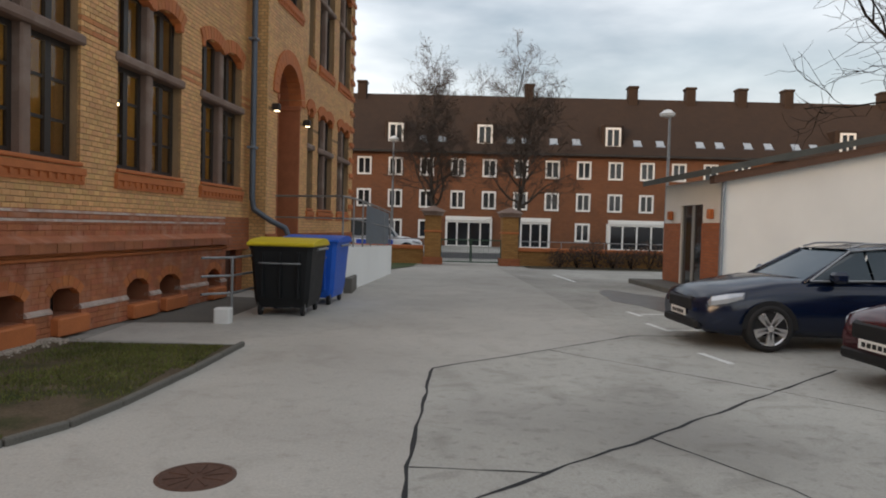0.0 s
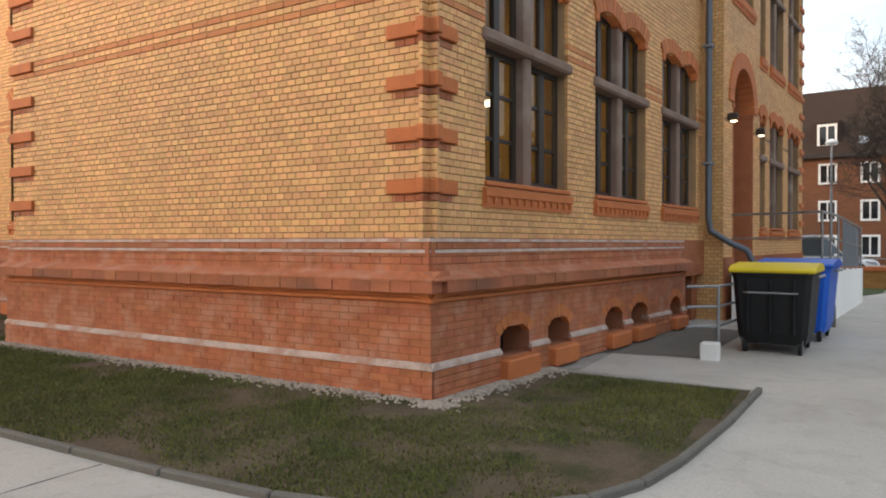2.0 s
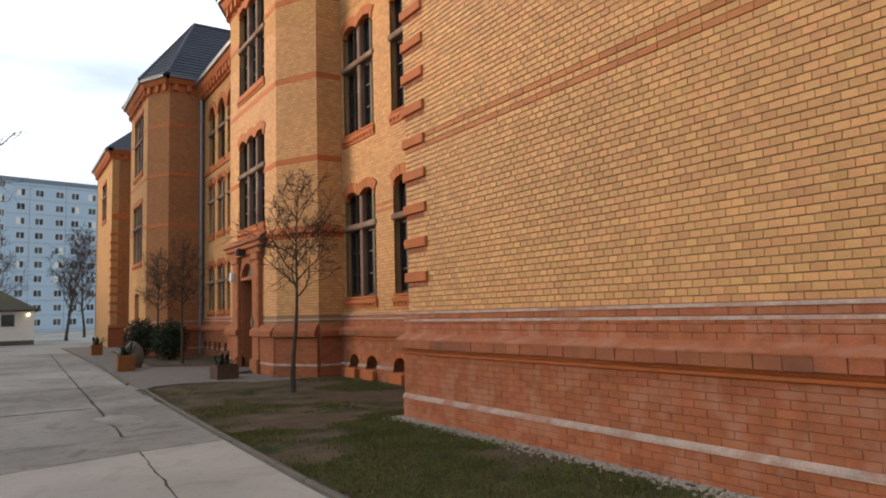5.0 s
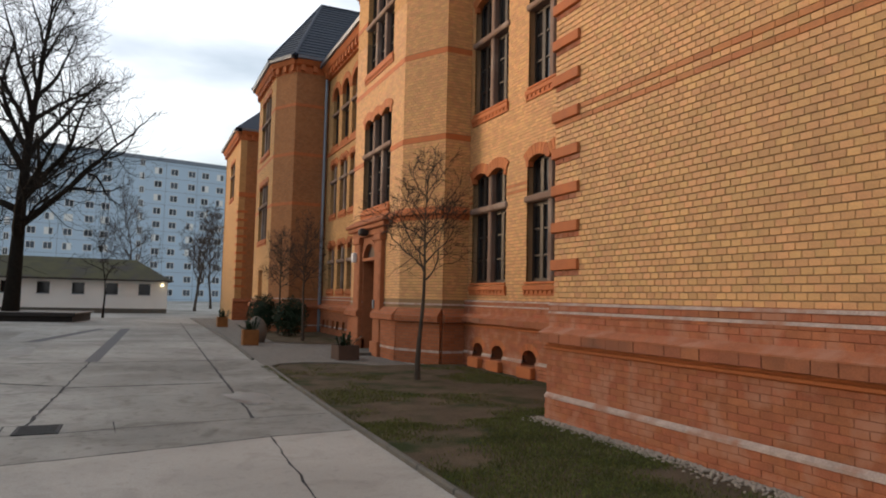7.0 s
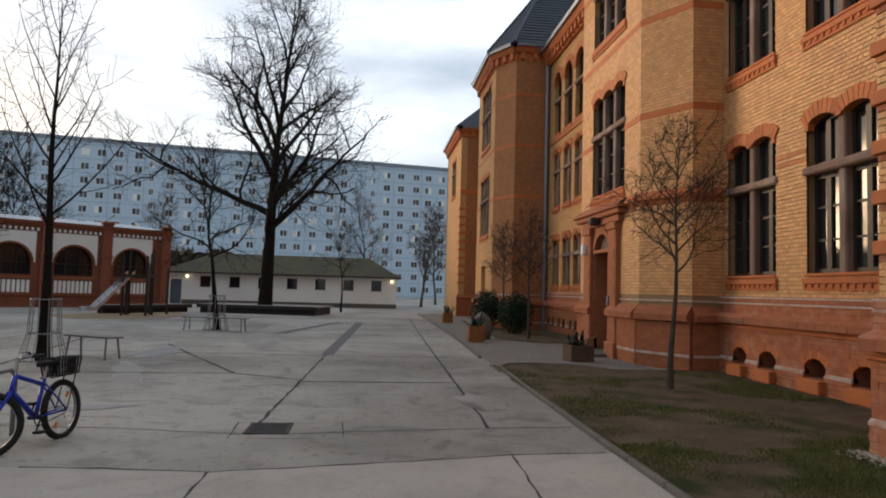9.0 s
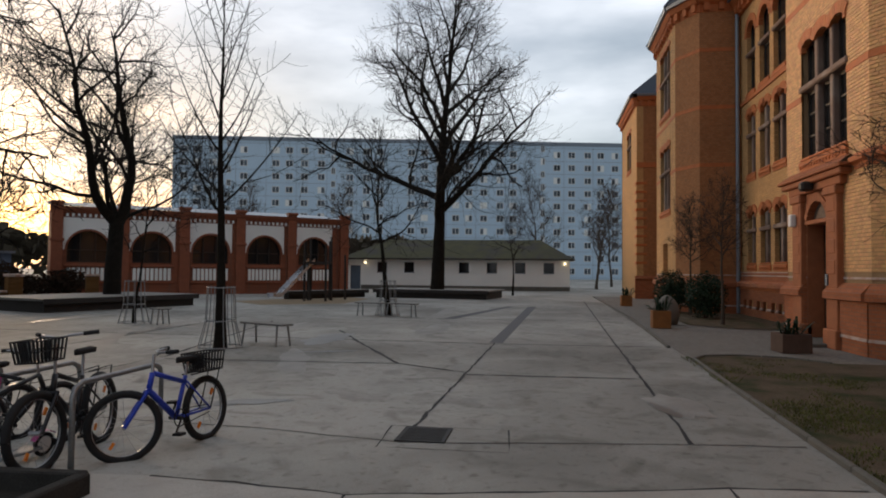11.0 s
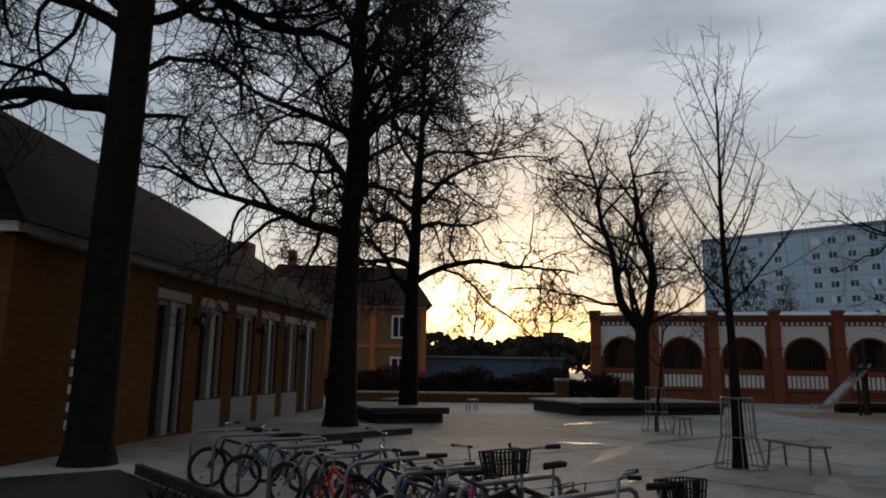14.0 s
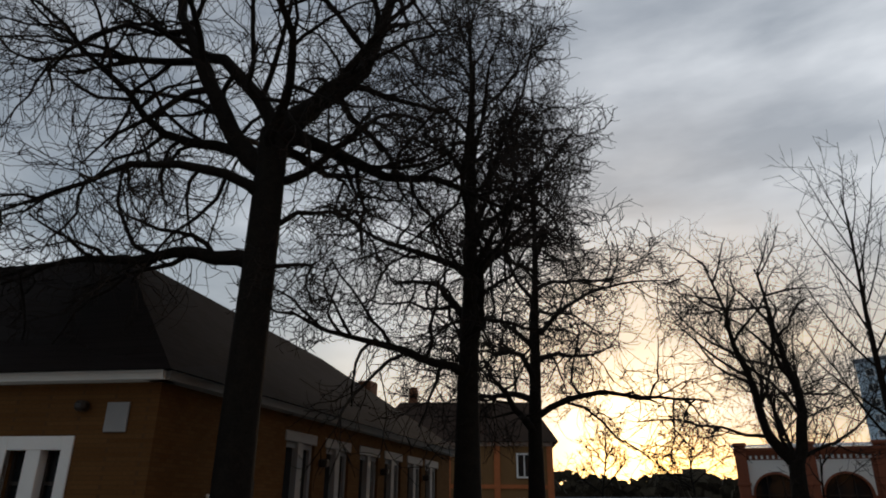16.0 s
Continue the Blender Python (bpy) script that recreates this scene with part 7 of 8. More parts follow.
        part("mirror", bm, paint, ob)
        for x in (0.86, L_ - 0.95):
            wheel(ob, (x, sgn * (width / 2 - 0.085), 0.325), 0.325, 0.21, M_alloy, M_rubber)
            # flat black half disc paints the dark wheel well on the closed body
            bm = bmesh.new()
            n = 18
            for k in range(n):
                a0, a1 = math.pi * k / n, math.pi * (k + 1) / n
                R0, R1 = 0.0, 0.385
                pts = [(x + R1 * math.cos(a), sgn * (width / 2 + 0.003), 0.31 + R1 * math.sin(a)) for a in (a0, a1)]
                bm.faces.new([bm.verts.new(p) for p in (pts[0], pts[1], (x, sgn * (width / 2 + 0.003), 0.31))])
            part("wheel_well_shade", bm, M_black, ob)
    bm = bmesh.new()
    box(bm, -0.02, 0.1, -0.42, 0.42, 0.48, 0.68, 0.03)
    box(bm, -0.02, 0.1, -0.6, 0.6, 0.25, 0.38, 0.03)
    part("grille", bm, M_black, ob)
    bm = bmesh.new()
    box(bm, -0.035, -0.02, -0.26, 0.26, 0.40, 0.5, 0.005)
    part("number_plate", bm, M['white'], ob, "plain white number plate")
    bm = bmesh.new()
    for k in range(5):
        box(bm, -0.04, -0.034, -0.2 + 0.085 * k, -0.14 + 0.085 * k, 0.425, 0.475)
    part("plate_bars", bm, M_black, ob)
    return ob


car("parked_car", "dark blue estate car with chrome trim parked in a bay", pose(9.28, 9.35, 0), material("dark_blue_paint", (0.004, 0.009, 0.028), 0.16, 0.0, spread=0.08, bump=0, spec=0.6), height=1.46)
car("parked_car", "dark red hatchback parked beside the blue car", pose(10.15, 6.35, 0), material("dark_red_paint", (0.06, 0.008, 0.012), 0.18, 0.0, spread=0.08, bump=0, spec=0.6), 4.0, 1.7, 1.45)
van = car("van", "white patrol van with a blue stripe behind the wall", Matrix.Translation((5.6, 37.5, 0)) @ Matrix.Rotation(math.pi, 4, 'Z'), material("white_car_paint", (0.7, 0.72, 0.74), 0.3, spread=0.05, bump=0), 4.9, 1.9, 1.95)
bm = bmesh.new()
box(bm, 1.6, 3.6, -0.96, 0.96, 0.55, 0.8)
part("stripe", bm, material("blue_stripe", (0.03, 0.09, 0.5), 0.4), van, "blue side stripe")


def container(name, label, m, body_mat, lid_mat, w=1.08, d=1.25, h=1.17):
    """A four-wheeled refuse container with a lid."""
    ob = thing(name, label, "bin")
    ob.matrix_basis = m
    bm = bmesh.new()
    lv = [(0.14, 0.42, 0.52), (0.3, 0.46, 0.56), (h - 0.08, 0.52, 0.62), (h, 0.54, 0.645)]
    rings = []
    for z, a, b in lv:
        a, b = a * w / 1.08, b * d / 1.29
        c = 0.07
        rings.append([bm.verts.new((x, y, z)) for x, y in ((-a + c, -b), (a - c, -b), (a, -b + c), (a, b - c), (a - c, b), (-a + c, b), (-a, b - c), (-a, -b + c))])
    for p, q in zip(rings, rings[1:]):
        for k in range(8):
            bm.faces.new((p[k], p[(k + 1) % 8], q[(k + 1) % 8], q[k]))
    bm.faces.new(rings[0][::-1])
    bm.faces.new(rings[-1])
    for k in range(3):
        box(bm, -0.3 + 0.3 * k - 0.02, -0.3 + 0.3 * k + 0.02, -d / 2 - 0.01, -d / 2 + 0.1, 0.3, h - 0.1, 0.01)
    part("body", bm, body_mat, ob)
    bm = bmesh.new()
    prof = [(-0.66, 0.0), (-0.66, 0.06), (-0.45, 0.10), (0.2, 0.14), (0.5, 0.12), (0.66, 0.05), (0.66, 0.0)]
    A_ = [bm.verts.new((-0.57 * w / 1.08, y * d / 1.29, h + z)) for y, z in prof]
    B_ = [bm.verts.new((0.57 * w / 1.08, y * d / 1.29, h + z)) for y, z in prof]
    for i in range(len(prof)):
        j = (i + 1) % len(prof)
        bm.faces.new((A_[i], A_[j], B_[j], B_[i]))
    bm.faces.new(A_)
    bm.faces.new(B_[::-1])
    bmesh.ops.bevel(bm, geom=list(bm.edges), offset=0.02, segments=1, affect='EDGES')
    part("lid", bm, lid_mat, ob, "hinged plastic lid")
    bm = bmesh.new()
    for sgn in (-1, 1):
        tube(bm, [(sgn * 0.58 * w / 1.08, -0.4, h - 0.05), (sgn * 0.62 * w / 1.08, 0, h - 0.04), (sgn * 0.58 * w / 1.08, 0.4, h - 0.05)], 0.022, 8)
    tube(bm, [(-0.35, -d / 2 - 0.02, h - 0.28), (-0.3, -d / 2 - 0.07, h - 0.28), (0.3, -d / 2 - 0.07, h - 0.28), (0.35, -d / 2 - 0.02, h - 0.28)], 0.014, 8)
    part("handle", bm, M['galv'], ob)
    for x in (-0.36, 0.36):
        for y in (-0.45, 0.45):
            cst = new("caster")
            cst.parent = ob
            bm = bmesh.new()
            lathe(bm, [(0.05, -0.025), (0.1, -0.025), (0.1, 0.025), (0.05, 0.025)], 16)
            bmesh.ops.transform(bm, matrix=Matrix.Translation((x, y, 0.1)) @ Matrix.Rotation(math.pi / 2, 4, 'Y'), verts=bm.verts)
            part("tyre", bm, M_rubber, cst)
            bm = bmesh.new()
            box(bm, x - 0.045, x - 0.032, y - 0.04, y + 0.04, 0.08, 0.22)
            box(bm, x + 0.032, x + 0.045, y - 0.04, y + 0.04, 0.08, 0.22)
            part("fork", bm, M['galv'], cst)
    return ob


black_pl = material("black_plastic", (0.009, 0.010, 0.011), 0.55, spread=0.25, scale=5, bump=0.05)
container("refuse_container", "black four-wheeled refuse container with a yellow lid", pose(3.2, 11.55, 0, 0, 0, -4), black_pl, material("yellow_plastic", (0.62, 0.48, 0.02), 0.5, spread=0.12))
blue_pl = material("blue_plastic", (0.015, 0.10, 0.50), 0.45, spread=0.15)
container("refuse_container", "blue four-wheeled waste paper container", pose(3.42, 13.25, 0, 0, 0, -6), blue_pl, blue_pl, h=1.2)
# areaway rail, downpipe, lamps
rail = thing("areaway_rail", "galvanised tube railing at the basement steps", "railing")
for k, (x, y) in enumerate(((2.56, 10.25), (2.72, 11.6))):
    bm = bmesh.new()
    tube(bm, [(x, y, 0), (x, y, 1.0)], 0.024, 10)
    part("post", bm, M['galv'], rail)
for z in (0.45, 0.72, 1.0):
    bm = bmesh.new()
    tube(bm, [(2.2, 9.9, z), (2.3, 10.05, z), (2.56, 10.25, z), (2.72, 11.6, z)], 0.02, 10)
    part("bar", bm, M['galv'], rail)
block(rail, "foot_block", Matrix.Identity(4), M['render'], 2.36, 2.6, 9.98, 10.2, -0.05, 0.24, 0.02, "pale concrete block")
flat("areaway_slab", [(0.98, 9.9), (2.35, 10.1), (2.6, 13.6), (1.45, 13.8)], 0.008, M['kerb'], "dark sunken concrete beside the basement door", "pavement")
pipe = thing("downpipe", "grey zinc rainwater pipe bending away at the foot", "downpipe")
bm = bmesh.new()
tube(bm, [tuple(EAST.w(*p)) for p in ((9.05, 0.06, 12), (9.05, 0.06, 2.1), (9.06, 0.1, 1.85), (9.2, 0.45, 1.6), (9.3, 0.75, 1.45), (9.34, 0.85, 1.2), (9.34, 0.86, 0.0))], 0.065, 12)
part("pipe", bm, material("dark_zinc_pipe", (0.10, 0.115, 0.135), 0.5, 0.4, spread=0.2), pipe, smooth=True)
bm = bmesh.new()
for z in (3.2, 5.6, 8.0, 10.4):
    box(bm, 8.95, 9.15, -0.05, 0.15, z, z + 0.06, 0.01)
EAST.link("clamp", bm, M['zinc'], pipe)
for s in (9.62, 12.05):
    lamp = thing("wall_lamp", "black wall lamp glowing beside the arched entrance", "lamp", "entrance lamps")
    bm = bmesh.new()
    box(bm, s - 0.06, s + 0.06, 0.0, 0.2, 4.16, 4.32, 0.03)
    BAY.link("housing", bm, M['timber'], lamp)
    bm = bmesh.new()
    box(bm, s - 0.04, s + 0.04, 0.06, 0.18, 4.13, 4.156, 0.01)
    BAY.link("lens", bm, M['glow'], lamp, "warm glowing lens")
# ramp and its rails before the side entrance
ramp = thing("ramp", "pale concrete access ramp with steel railings", "ramp")
bm = bmesh.new()
q = [(2.1, 15.2), (3.75, 14.95), (4.55, 21.7), (2.9, 21.9)]
a = [bm.verts.new((x, y, -0.05)) for x, y in q]
b = [bm.verts.new((x, y, z)) for (x, y), z in zip(q, (1.05, 1.05, 0.92, 0.92))]
bm.faces.new(b)
for i in range(4):
    bm.faces.new((a[i], a[(i + 1) % 4], b[(i + 1) % 4], b[i]))
part("ramp_body", bm, M['whitewash'], ramp, "pale concrete ramp side")
block(ramp, "kerb_foot", pose(0, 0, 0), M['kerb'], 3.75, 3.95, 15.0, 16.2, -0.05, 0.35, 0.02)
bm = bmesh.new()
tube(bm, [(1.95, 15.9, 2.2), (3.72, 15.0, 2.2), (3.95, 16.5, 2.18), (4.5, 21.6, 2.0), (4.5, 21.6, 0.9)], 0.025, 8)
part("handrail", bm, M['galv'], ramp)
bm = bmesh.new()
tube(bm, [(1.95, 15.9, 1.7), (3.72, 15.0, 1.7), (3.95, 16.5, 1.68), (4.5, 21.6, 1.5)], 0.018, 8)
part("handrail", bm, M['galv'], ramp)
for t in range(7):
    x, y = 3.72 + 0.78 * t / 6, 15.0 + 6.6 * t / 6
    bm = bmesh.new()
    tube(bm, [(x, y, 0.95 - 0.1 * t / 6), (x, y, 2.2 - 0.2 * t / 6)], 0.022, 8)
    part("post", bm, M['galv'], ramp)
bm = bmesh.new()
bm.faces.new([bm.verts.new(p) for p in ((4.06, 17.3, 1.08), (4.46, 21.4, 0.98), (4.46, 21.4, 1.95), (4.06, 17.3, 2.1))])
part("panel", bm, material("grey_mesh_panel", (0.13, 0.15, 0.17), 0.6), ramp, "grey panel in the railing")

# ---- gate, wall and street ----
pillar_mat = brickwork("gate_brick", (0.36, 0.19, 0.06), (0.18, 0.1, 0.05))
for x in (6.0, 9.25):
    gp = thing("gate_pillar", "square yellow brick gate pillar with a stepped brick cap", "pillar", "gate pillars")
    G_ = Matrix.Translation((x, 28.2, 0))
    block(gp, "foot", G_, M['red_far'], -0.42, 0.42, -0.42, 0.42, -0.3, 0.3, 0.02)
    block(gp, "shaft", G_, pillar_mat, -0.34, 0.34, -0.34, 0.34, 0.3, 2.05, 0.01)
    block(gp, "collar", G_, M['red_plain'], -0.37, 0.37, -0.37, 0.37, 1.35, 1.43, 0.01)
    bm = bmesh.new()
    for z0, z1, w in ((2.05, 2.16, 0.42), (2.16, 2.24, 0.47)):
        box(bm, -w, w, -w, w, z0, z1, 0.01)
    lathe(bm, [(0.6, 2.24), (0.05, 2.46)], 4)
    bmesh.ops.transform(bm, matrix=G_ @ Matrix.Rotation(0, 4, 'Z'), verts=bm.verts)
    part("cap", bm, M['stone'], gp, "dark brown stone cap")
for a, b in ((1.0, 5.62), (9.63, 30.0)):
    bw = thing("boundary_wall", "low yellow brick boundary wall with a red coping", "wall", kind="structure")
    block(bw, "wall", Matrix.Identity(4), pillar_mat, a, b, 28.05, 28.4, -0.3, 0.62)
    block(bw, "coping", Matrix.Identity(4), M['red_plain'], a, b, 27.98, 28.47, 0.62, 0.78, 0.02)
    bm = bmesh.new()
    tube(bm, [(a, 28.22, 1.05), (b, 28.22, 1.05)], 0.02, 8)
    n = int((b - a) / 1.8)
    for i in range(n + 1):
        x = a + (b - a) * i / n
        tube(bm, [(x, 28.22, 0.75), (x, 28.22, 1.05)], 0.018, 6)
    part("rail", bm, M['galv'], bw)
gate = thing("gate", "low green mesh gate leaves between the pillars", "gate")
green = material("green_gate_paint", (0.03, 0.07, 0.04), 0.5, 0.2)
for a, b in ((6.36, 7.6), (7.66, 8.9)):
    leaf = new("gate_leaf")
    leaf.parent = gate
    bm = bmesh.new()
    for z in (0.12, 1.05):
        tube(bm, [(a, 28.25, z), (b, 28.25, z)], 0.025, 8)
    for x in (a, b):
        tube(bm, [(x, 28.25, 0.08), (x, 28.25, 1.1)], 0.025, 8)
    part("leaf_frame", bm, green, leaf)
    bm = bmesh.new()
    n = 12
    for i in range(1, n):
        x = a + (b - a) * i / n
        tube(bm, [(x, 28.25, 0.12), (x, 28.25, 1.05)], 0.006, 5)
    part("bars", bm, green, leaf)
for i in range(9):
    shrub("shrub", (11.2 + i * 0.75, 27.2, 0), (0.55, 0.4, 0.4 + 0.12 * (i % 3)), 60 + i, "brown leafless shrub along the boundary wall", 420, 0.05, brownleaf, "shrubs along the wall")
flat("verge", [(9.8, 26.4), (19, 26.4), (19, 28.0), (9.8, 28.0)], 0.03, M['earth'], "narrow soil verge along the wall", "verge")
flat("verge", [(3.9, 22.2), (5.2, 25.8), (5.4, 27.9), (1.0, 27.9), (1.5, 22.3)], 0.03, material("verge_grass", (0.05, 0.07, 0.022), 0.9, spread=0.4, scale=2), "small grass verge beside the ramp", "verge")
def street_lamp(at, h, arm):
    ob = thing("street_lamp", "grey street lamp with a round head", "street lamp", "street lamps")
    bm = bmesh.new()
    tube(bm, [(*at, 0), (*at, h * 0.5), (*at, h)], [0.09, 0.07, 0.05], 10)
    part("pole", bm, M['galv'], ob)
    bm = bmesh.new()
    lathe(bm, [(0.05, -0.1), (0.3, -0.05), (0.34, 0.05), (0.15, 0.2), (0.02, 0.24)], 16, (at[0] + arm, at[1], h))
    part("head", bm, M['white'], ob, "pale lamp head")
street_lamp((16.2, 28.9), 6.7, -0.1)
street_lamp((3.6, 44.0), 7.2, 0.0)

# ---- yard things ----
dark_wood = material("dark_weathered_timber", (0.035, 0.03, 0.027), 0.8, spread=0.35, scale=4, fine=30)
grey_wood = material("grey_weathered_timber", (0.20, 0.19, 0.175), 0.8, spread=0.25, scale=5, fine=40)
def platform(p, q, depth, h, label, planks=10):
    """A low timber sitting platform with boards on a dark base; p to q is its front edge."""
    p, q = Vector((*p, 0)), Vector((*q, 0))
    u = (q - p).normalized()
    inn_ = Vector((u.y, -u.x, 0))
    if inn_.dot(p - Vector((-3, 0.8, 0))) < 0:
        inn_ = -inn_
    m = Matrix(((u.x, inn_.x, 0, p.x), (u.y, inn_.y, 0, p.y), (0, 0, 1, 0), (0, 0, 0, 1)))
    ob = thing("platform", label, "platform")
    l_ = (q - p).length
    block(ob, "base", m, dark_wood, 0.15, l_ - 0.15, 0.15, depth - 0.15, -0.05, h - 0.09)
    for i in range(planks):
        y0 = depth * i / planks
        block(ob, "plank", m, grey_wood if h < 1 else dark_wood, 0, l_, y0 + 0.008, y0 + depth / planks - 0.008, h - 0.085, h, 0.01)
    block(ob, "front_board", m, dark_wood, 0, l_, -0.04, -0.005, h - 0.2, h - 0.005, 0.008)
    return ob
platform((-23.2, -16.4), (-29.8, -14.2), 4.2, 0.5, "large low timber platform round a two-stemmed tree")
platform((-14.3, -16.8), (-16.7, -16.1), 3.0, 0.48, "dark square timber platform round a slim tree")
platform((-40.8, -9.2), (-39.6, -2.3), 4.0, 0.5, "long low timber platform round the lime tree")
platform((-36.2, -12.6), (-41.3, -9.6), 0.7, 0.45, "low timber bench edge by the sandpit", 3)
platform((-10.6, -13.2), (-13.6, -13.75), 2.9, 0.16, "low grey deck round the chestnut tree")


def bench(at, turn, length=1.25, label="small grey bench with splayed steel legs"):
    ob = thing("bench", label, "bench", "yard benches", at=at, turn=turn)
    for k in range(2):
        bm = bmesh.new()
        box(bm, -length / 2, length / 2, -0.17 + 0.175 * k, -0.005 + 0.175 * k, 0.43, 0.47, 0.008)
        part("slat", bm, grey_wood, ob)
    for x in (-length / 2 + 0.15, length / 2 - 0.15):
        for y in (-0.14, 0.14):
            bm = bmesh.new()
            tube(bm, [(x, y, 0.44), (x * 1.06, y * 1.35, 0.0)], 0.022, 8)
            part("leg", bm, M['galv'], ob)
    return ob


bench((-15.75, -5.05, 0), 62, 1.35)
bench((-20.0, -10.05, 0), 62, 0.6)
bench((-25.2, -5.2, 0), 75, 1.2)
bench((-25.0, -4.1, 0), 75, 1.2)
bench((-21.5, -20.6, 0), 40, 1.0)
bench((-18.9, -22.5, 0), 30, 1.7, "grey table-like bench before the yard wall")


def guard(at):
    """A conical steel tree guard of bars and hoops."""
    ob = thing("tree_guard", "galvanised steel tree guard with flared bars", "tree guard", "tree guards", at=at)
    for k in range(10):
        a = 2 * math.pi * k / 10
        bm = bmesh.new()
        tube(bm, [(0.44 * math.cos(a), 0.44 * math.sin(a), 0.0), (0.3 * math.cos(a), 0.3 * math.sin(a), 0.55), (0.27 * math.cos(a), 0.27 * math.sin(a), 1.25)], 0.01, 6)
        part("bar", bm, M['galv'], ob)
    for r_, z in ((0.44, 0.03), (0.3, 0.55), (0.27, 1.22)):
        bm = bmesh.new()
        tube(bm, [(r_ * math.cos(2 * math.pi * k / 20), r_ * math.sin(2 * math.pi * k / 20), z) for k in range(21)], 0.011, 6)
        part("hoop", bm, M['galv'], ob)
for p in ((-15.0, -5.7, 0), (-20.2, -11.0, 0), (-25.5, -4.7, 0)):
    guard(p)

# playground slide tower in a sand patch
flat("sandpit", [(-33.5, -14.4), (-30.8, -11.8), (-33.0, -8.6), (-38.5, -8.8), (-41.0, -11.5)], 0.012, material("sand", (0.24, 0.18, 0.11), 0.95, spread=0.2, scale=2), "brown sand round the slide", "sandpit")
slide = thing("slide", "playground slide with a steel chute and timber posts", "slide")
bm = bmesh.new()
a0 = Vector((-33.7, -12.1, 0.25))
b0 = Vector((-35.3, -11.0, 2.0))
run_ = (b0 - a0)
run_.z = 0
w_ = Vector((-run_.y, run_.x, 0)).normalized() * 0.26
tip = a0 - run_.normalized() * 0.5
ring = [[bm.verts.new(c + o) for c, o in ((p - w_, Vector((0, 0, 0.2))), (p - w_, Vector()), (p + w_, Vector()), (p + w_, Vector((0, 0, 0.2))))] for p in (tip, a0, b0)]
for x_, y_ in zip(ring, ring[1:]):
    for k in range(3):
        bm.faces.new((x_[k], x_[k + 1], y_[k + 1], y_[k]))
part("chute", bm, material("worn_steel_chute", (0.55, 0.56, 0.58), 0.3, 0.8, spread=0.1), slide, "shiny steel chute")
block(slide, "deck", Matrix.Translation(b0), dark_wood, -0.6, 0.5, -0.3, 0.9, -0.1, 0.0)
block(slide, "side_wall", Matrix.Translation(b0), dark_wood, -0.65, -0.1, -0.3, -0.24, -2.1, 0.0)
for k, (x, y, h) in enumerate(((-0.55, -0.25, 3.2), (0.5, -0.2, 3.0), (-0.6, 0.85, 3.3), (0.45, 0.9, 2.9), (-1.4, 0.5, 3.1), (-1.9, 1.2, 2.4))):
    bm = bmesh.new()
    tube(bm, [(b0.x + x, b0.y + y, -0.05), (b0.x + x + 0.05, b0.y + y, h)], [0.07, 0.055], 8)
    part("post", bm, dark_wood, slide)

# planters
def planter(at, turn, label, w=0.58, h=0.38, wood=(0.09, 0.055, 0.04), seed=1):
    ob = thing("planter", label, "planter", at=at, turn=turn)
    mat = material("planter_boards", wood, 0.8, spread=0.3, scale=4)
    for sx, sy, ex, ey in ((-w / 2, -w / 2, w / 2, -w / 2 + 0.05), (-w / 2, w / 2 - 0.05, w / 2, w / 2), (-w / 2, -w / 2 + 0.05, -w / 2 + 0.05, w / 2 - 0.05), (w / 2 - 0.05, -w / 2 + 0.05, w / 2, w / 2 - 0.05)):
        bm = bmesh.new()
        box(bm, sx, ex, sy, ey, 0.0, h, 0.008)
        part("side_board", bm, mat, ob)
    bm = bmesh.new()
    box(bm, -w / 2 + 0.05, w / 2 - 0.05, -w / 2 + 0.05, w / 2 - 0.05, 0.02, h - 0.06)
    part("soil", bm, M['earth'], ob)
    r_ = random.Random(seed)
    bm = bmesh.new()
    for k in range(34):
        a, e = r_.uniform(0, 6.28), r_.uniform(0.5, 1.3)
        l_ = r_.uniform(0.25, 0.55)
        p0 = Vector((r_.uniform(-0.15, 0.15), r_.uniform(-0.15, 0.15), h - 0.08))
        p1 = p0 + Vector((math.cos(a) * math.cos(e), math.sin(a) * math.cos(e), math.sin(e))) * l_
        sd = Vector((-math.sin(a), math.cos(a), 0)) * 0.025
        p2 = p1 + Vector((math.cos(a), math.sin(a), -0.5)) * 0.12
        v = [bm.verts.new(p) for p in (p0 - sd * 0.5, p0 + sd * 0.5, p1 + sd, p1 - sd, p2)]
        bm.faces.new(v[:4])
        bm.faces.new((v[3], v[2], v[4]))
    part("plant", bm, evergreen, ob, "spiky dark green plant")
    return ob
planter((-16.75, 5.75, 0.012), 5, "square rusty planter with a spiky green plant", seed=2)
planter((-22.3, 4.1, 0.012), 0, "small square orange-brown wooden planter at the path edge", 0.5, 0.5, (0.24, 0.10, 0.03), 3)
planter((-35.0, 4.6, 0.012), 0, "small square orange-brown wooden planter by the far bed", 0.5, 0.5, (0.24, 0.10, 0.03), 4)
bm = bmesh.new()
bmesh.ops.create_icosphere(bm, subdivisions=3, radius=0.5)
for v in bm.verts:
    v.co = Vector((v.co.x * 0.75, v.co.y * 0.7, v.co.z * 1.1 + 0.35)) * (1 + 0.12 * noise.noise(v.co * 2.2))
bmesh.ops.transform(bm, matrix=Matrix.Translation((-23.6, 4.5, 0)), verts=bm.verts)
tagged(part("boulder", bm, M['kerb'], None, smooth=True), "grey upright boulder standing by the forecourt", "boulder")

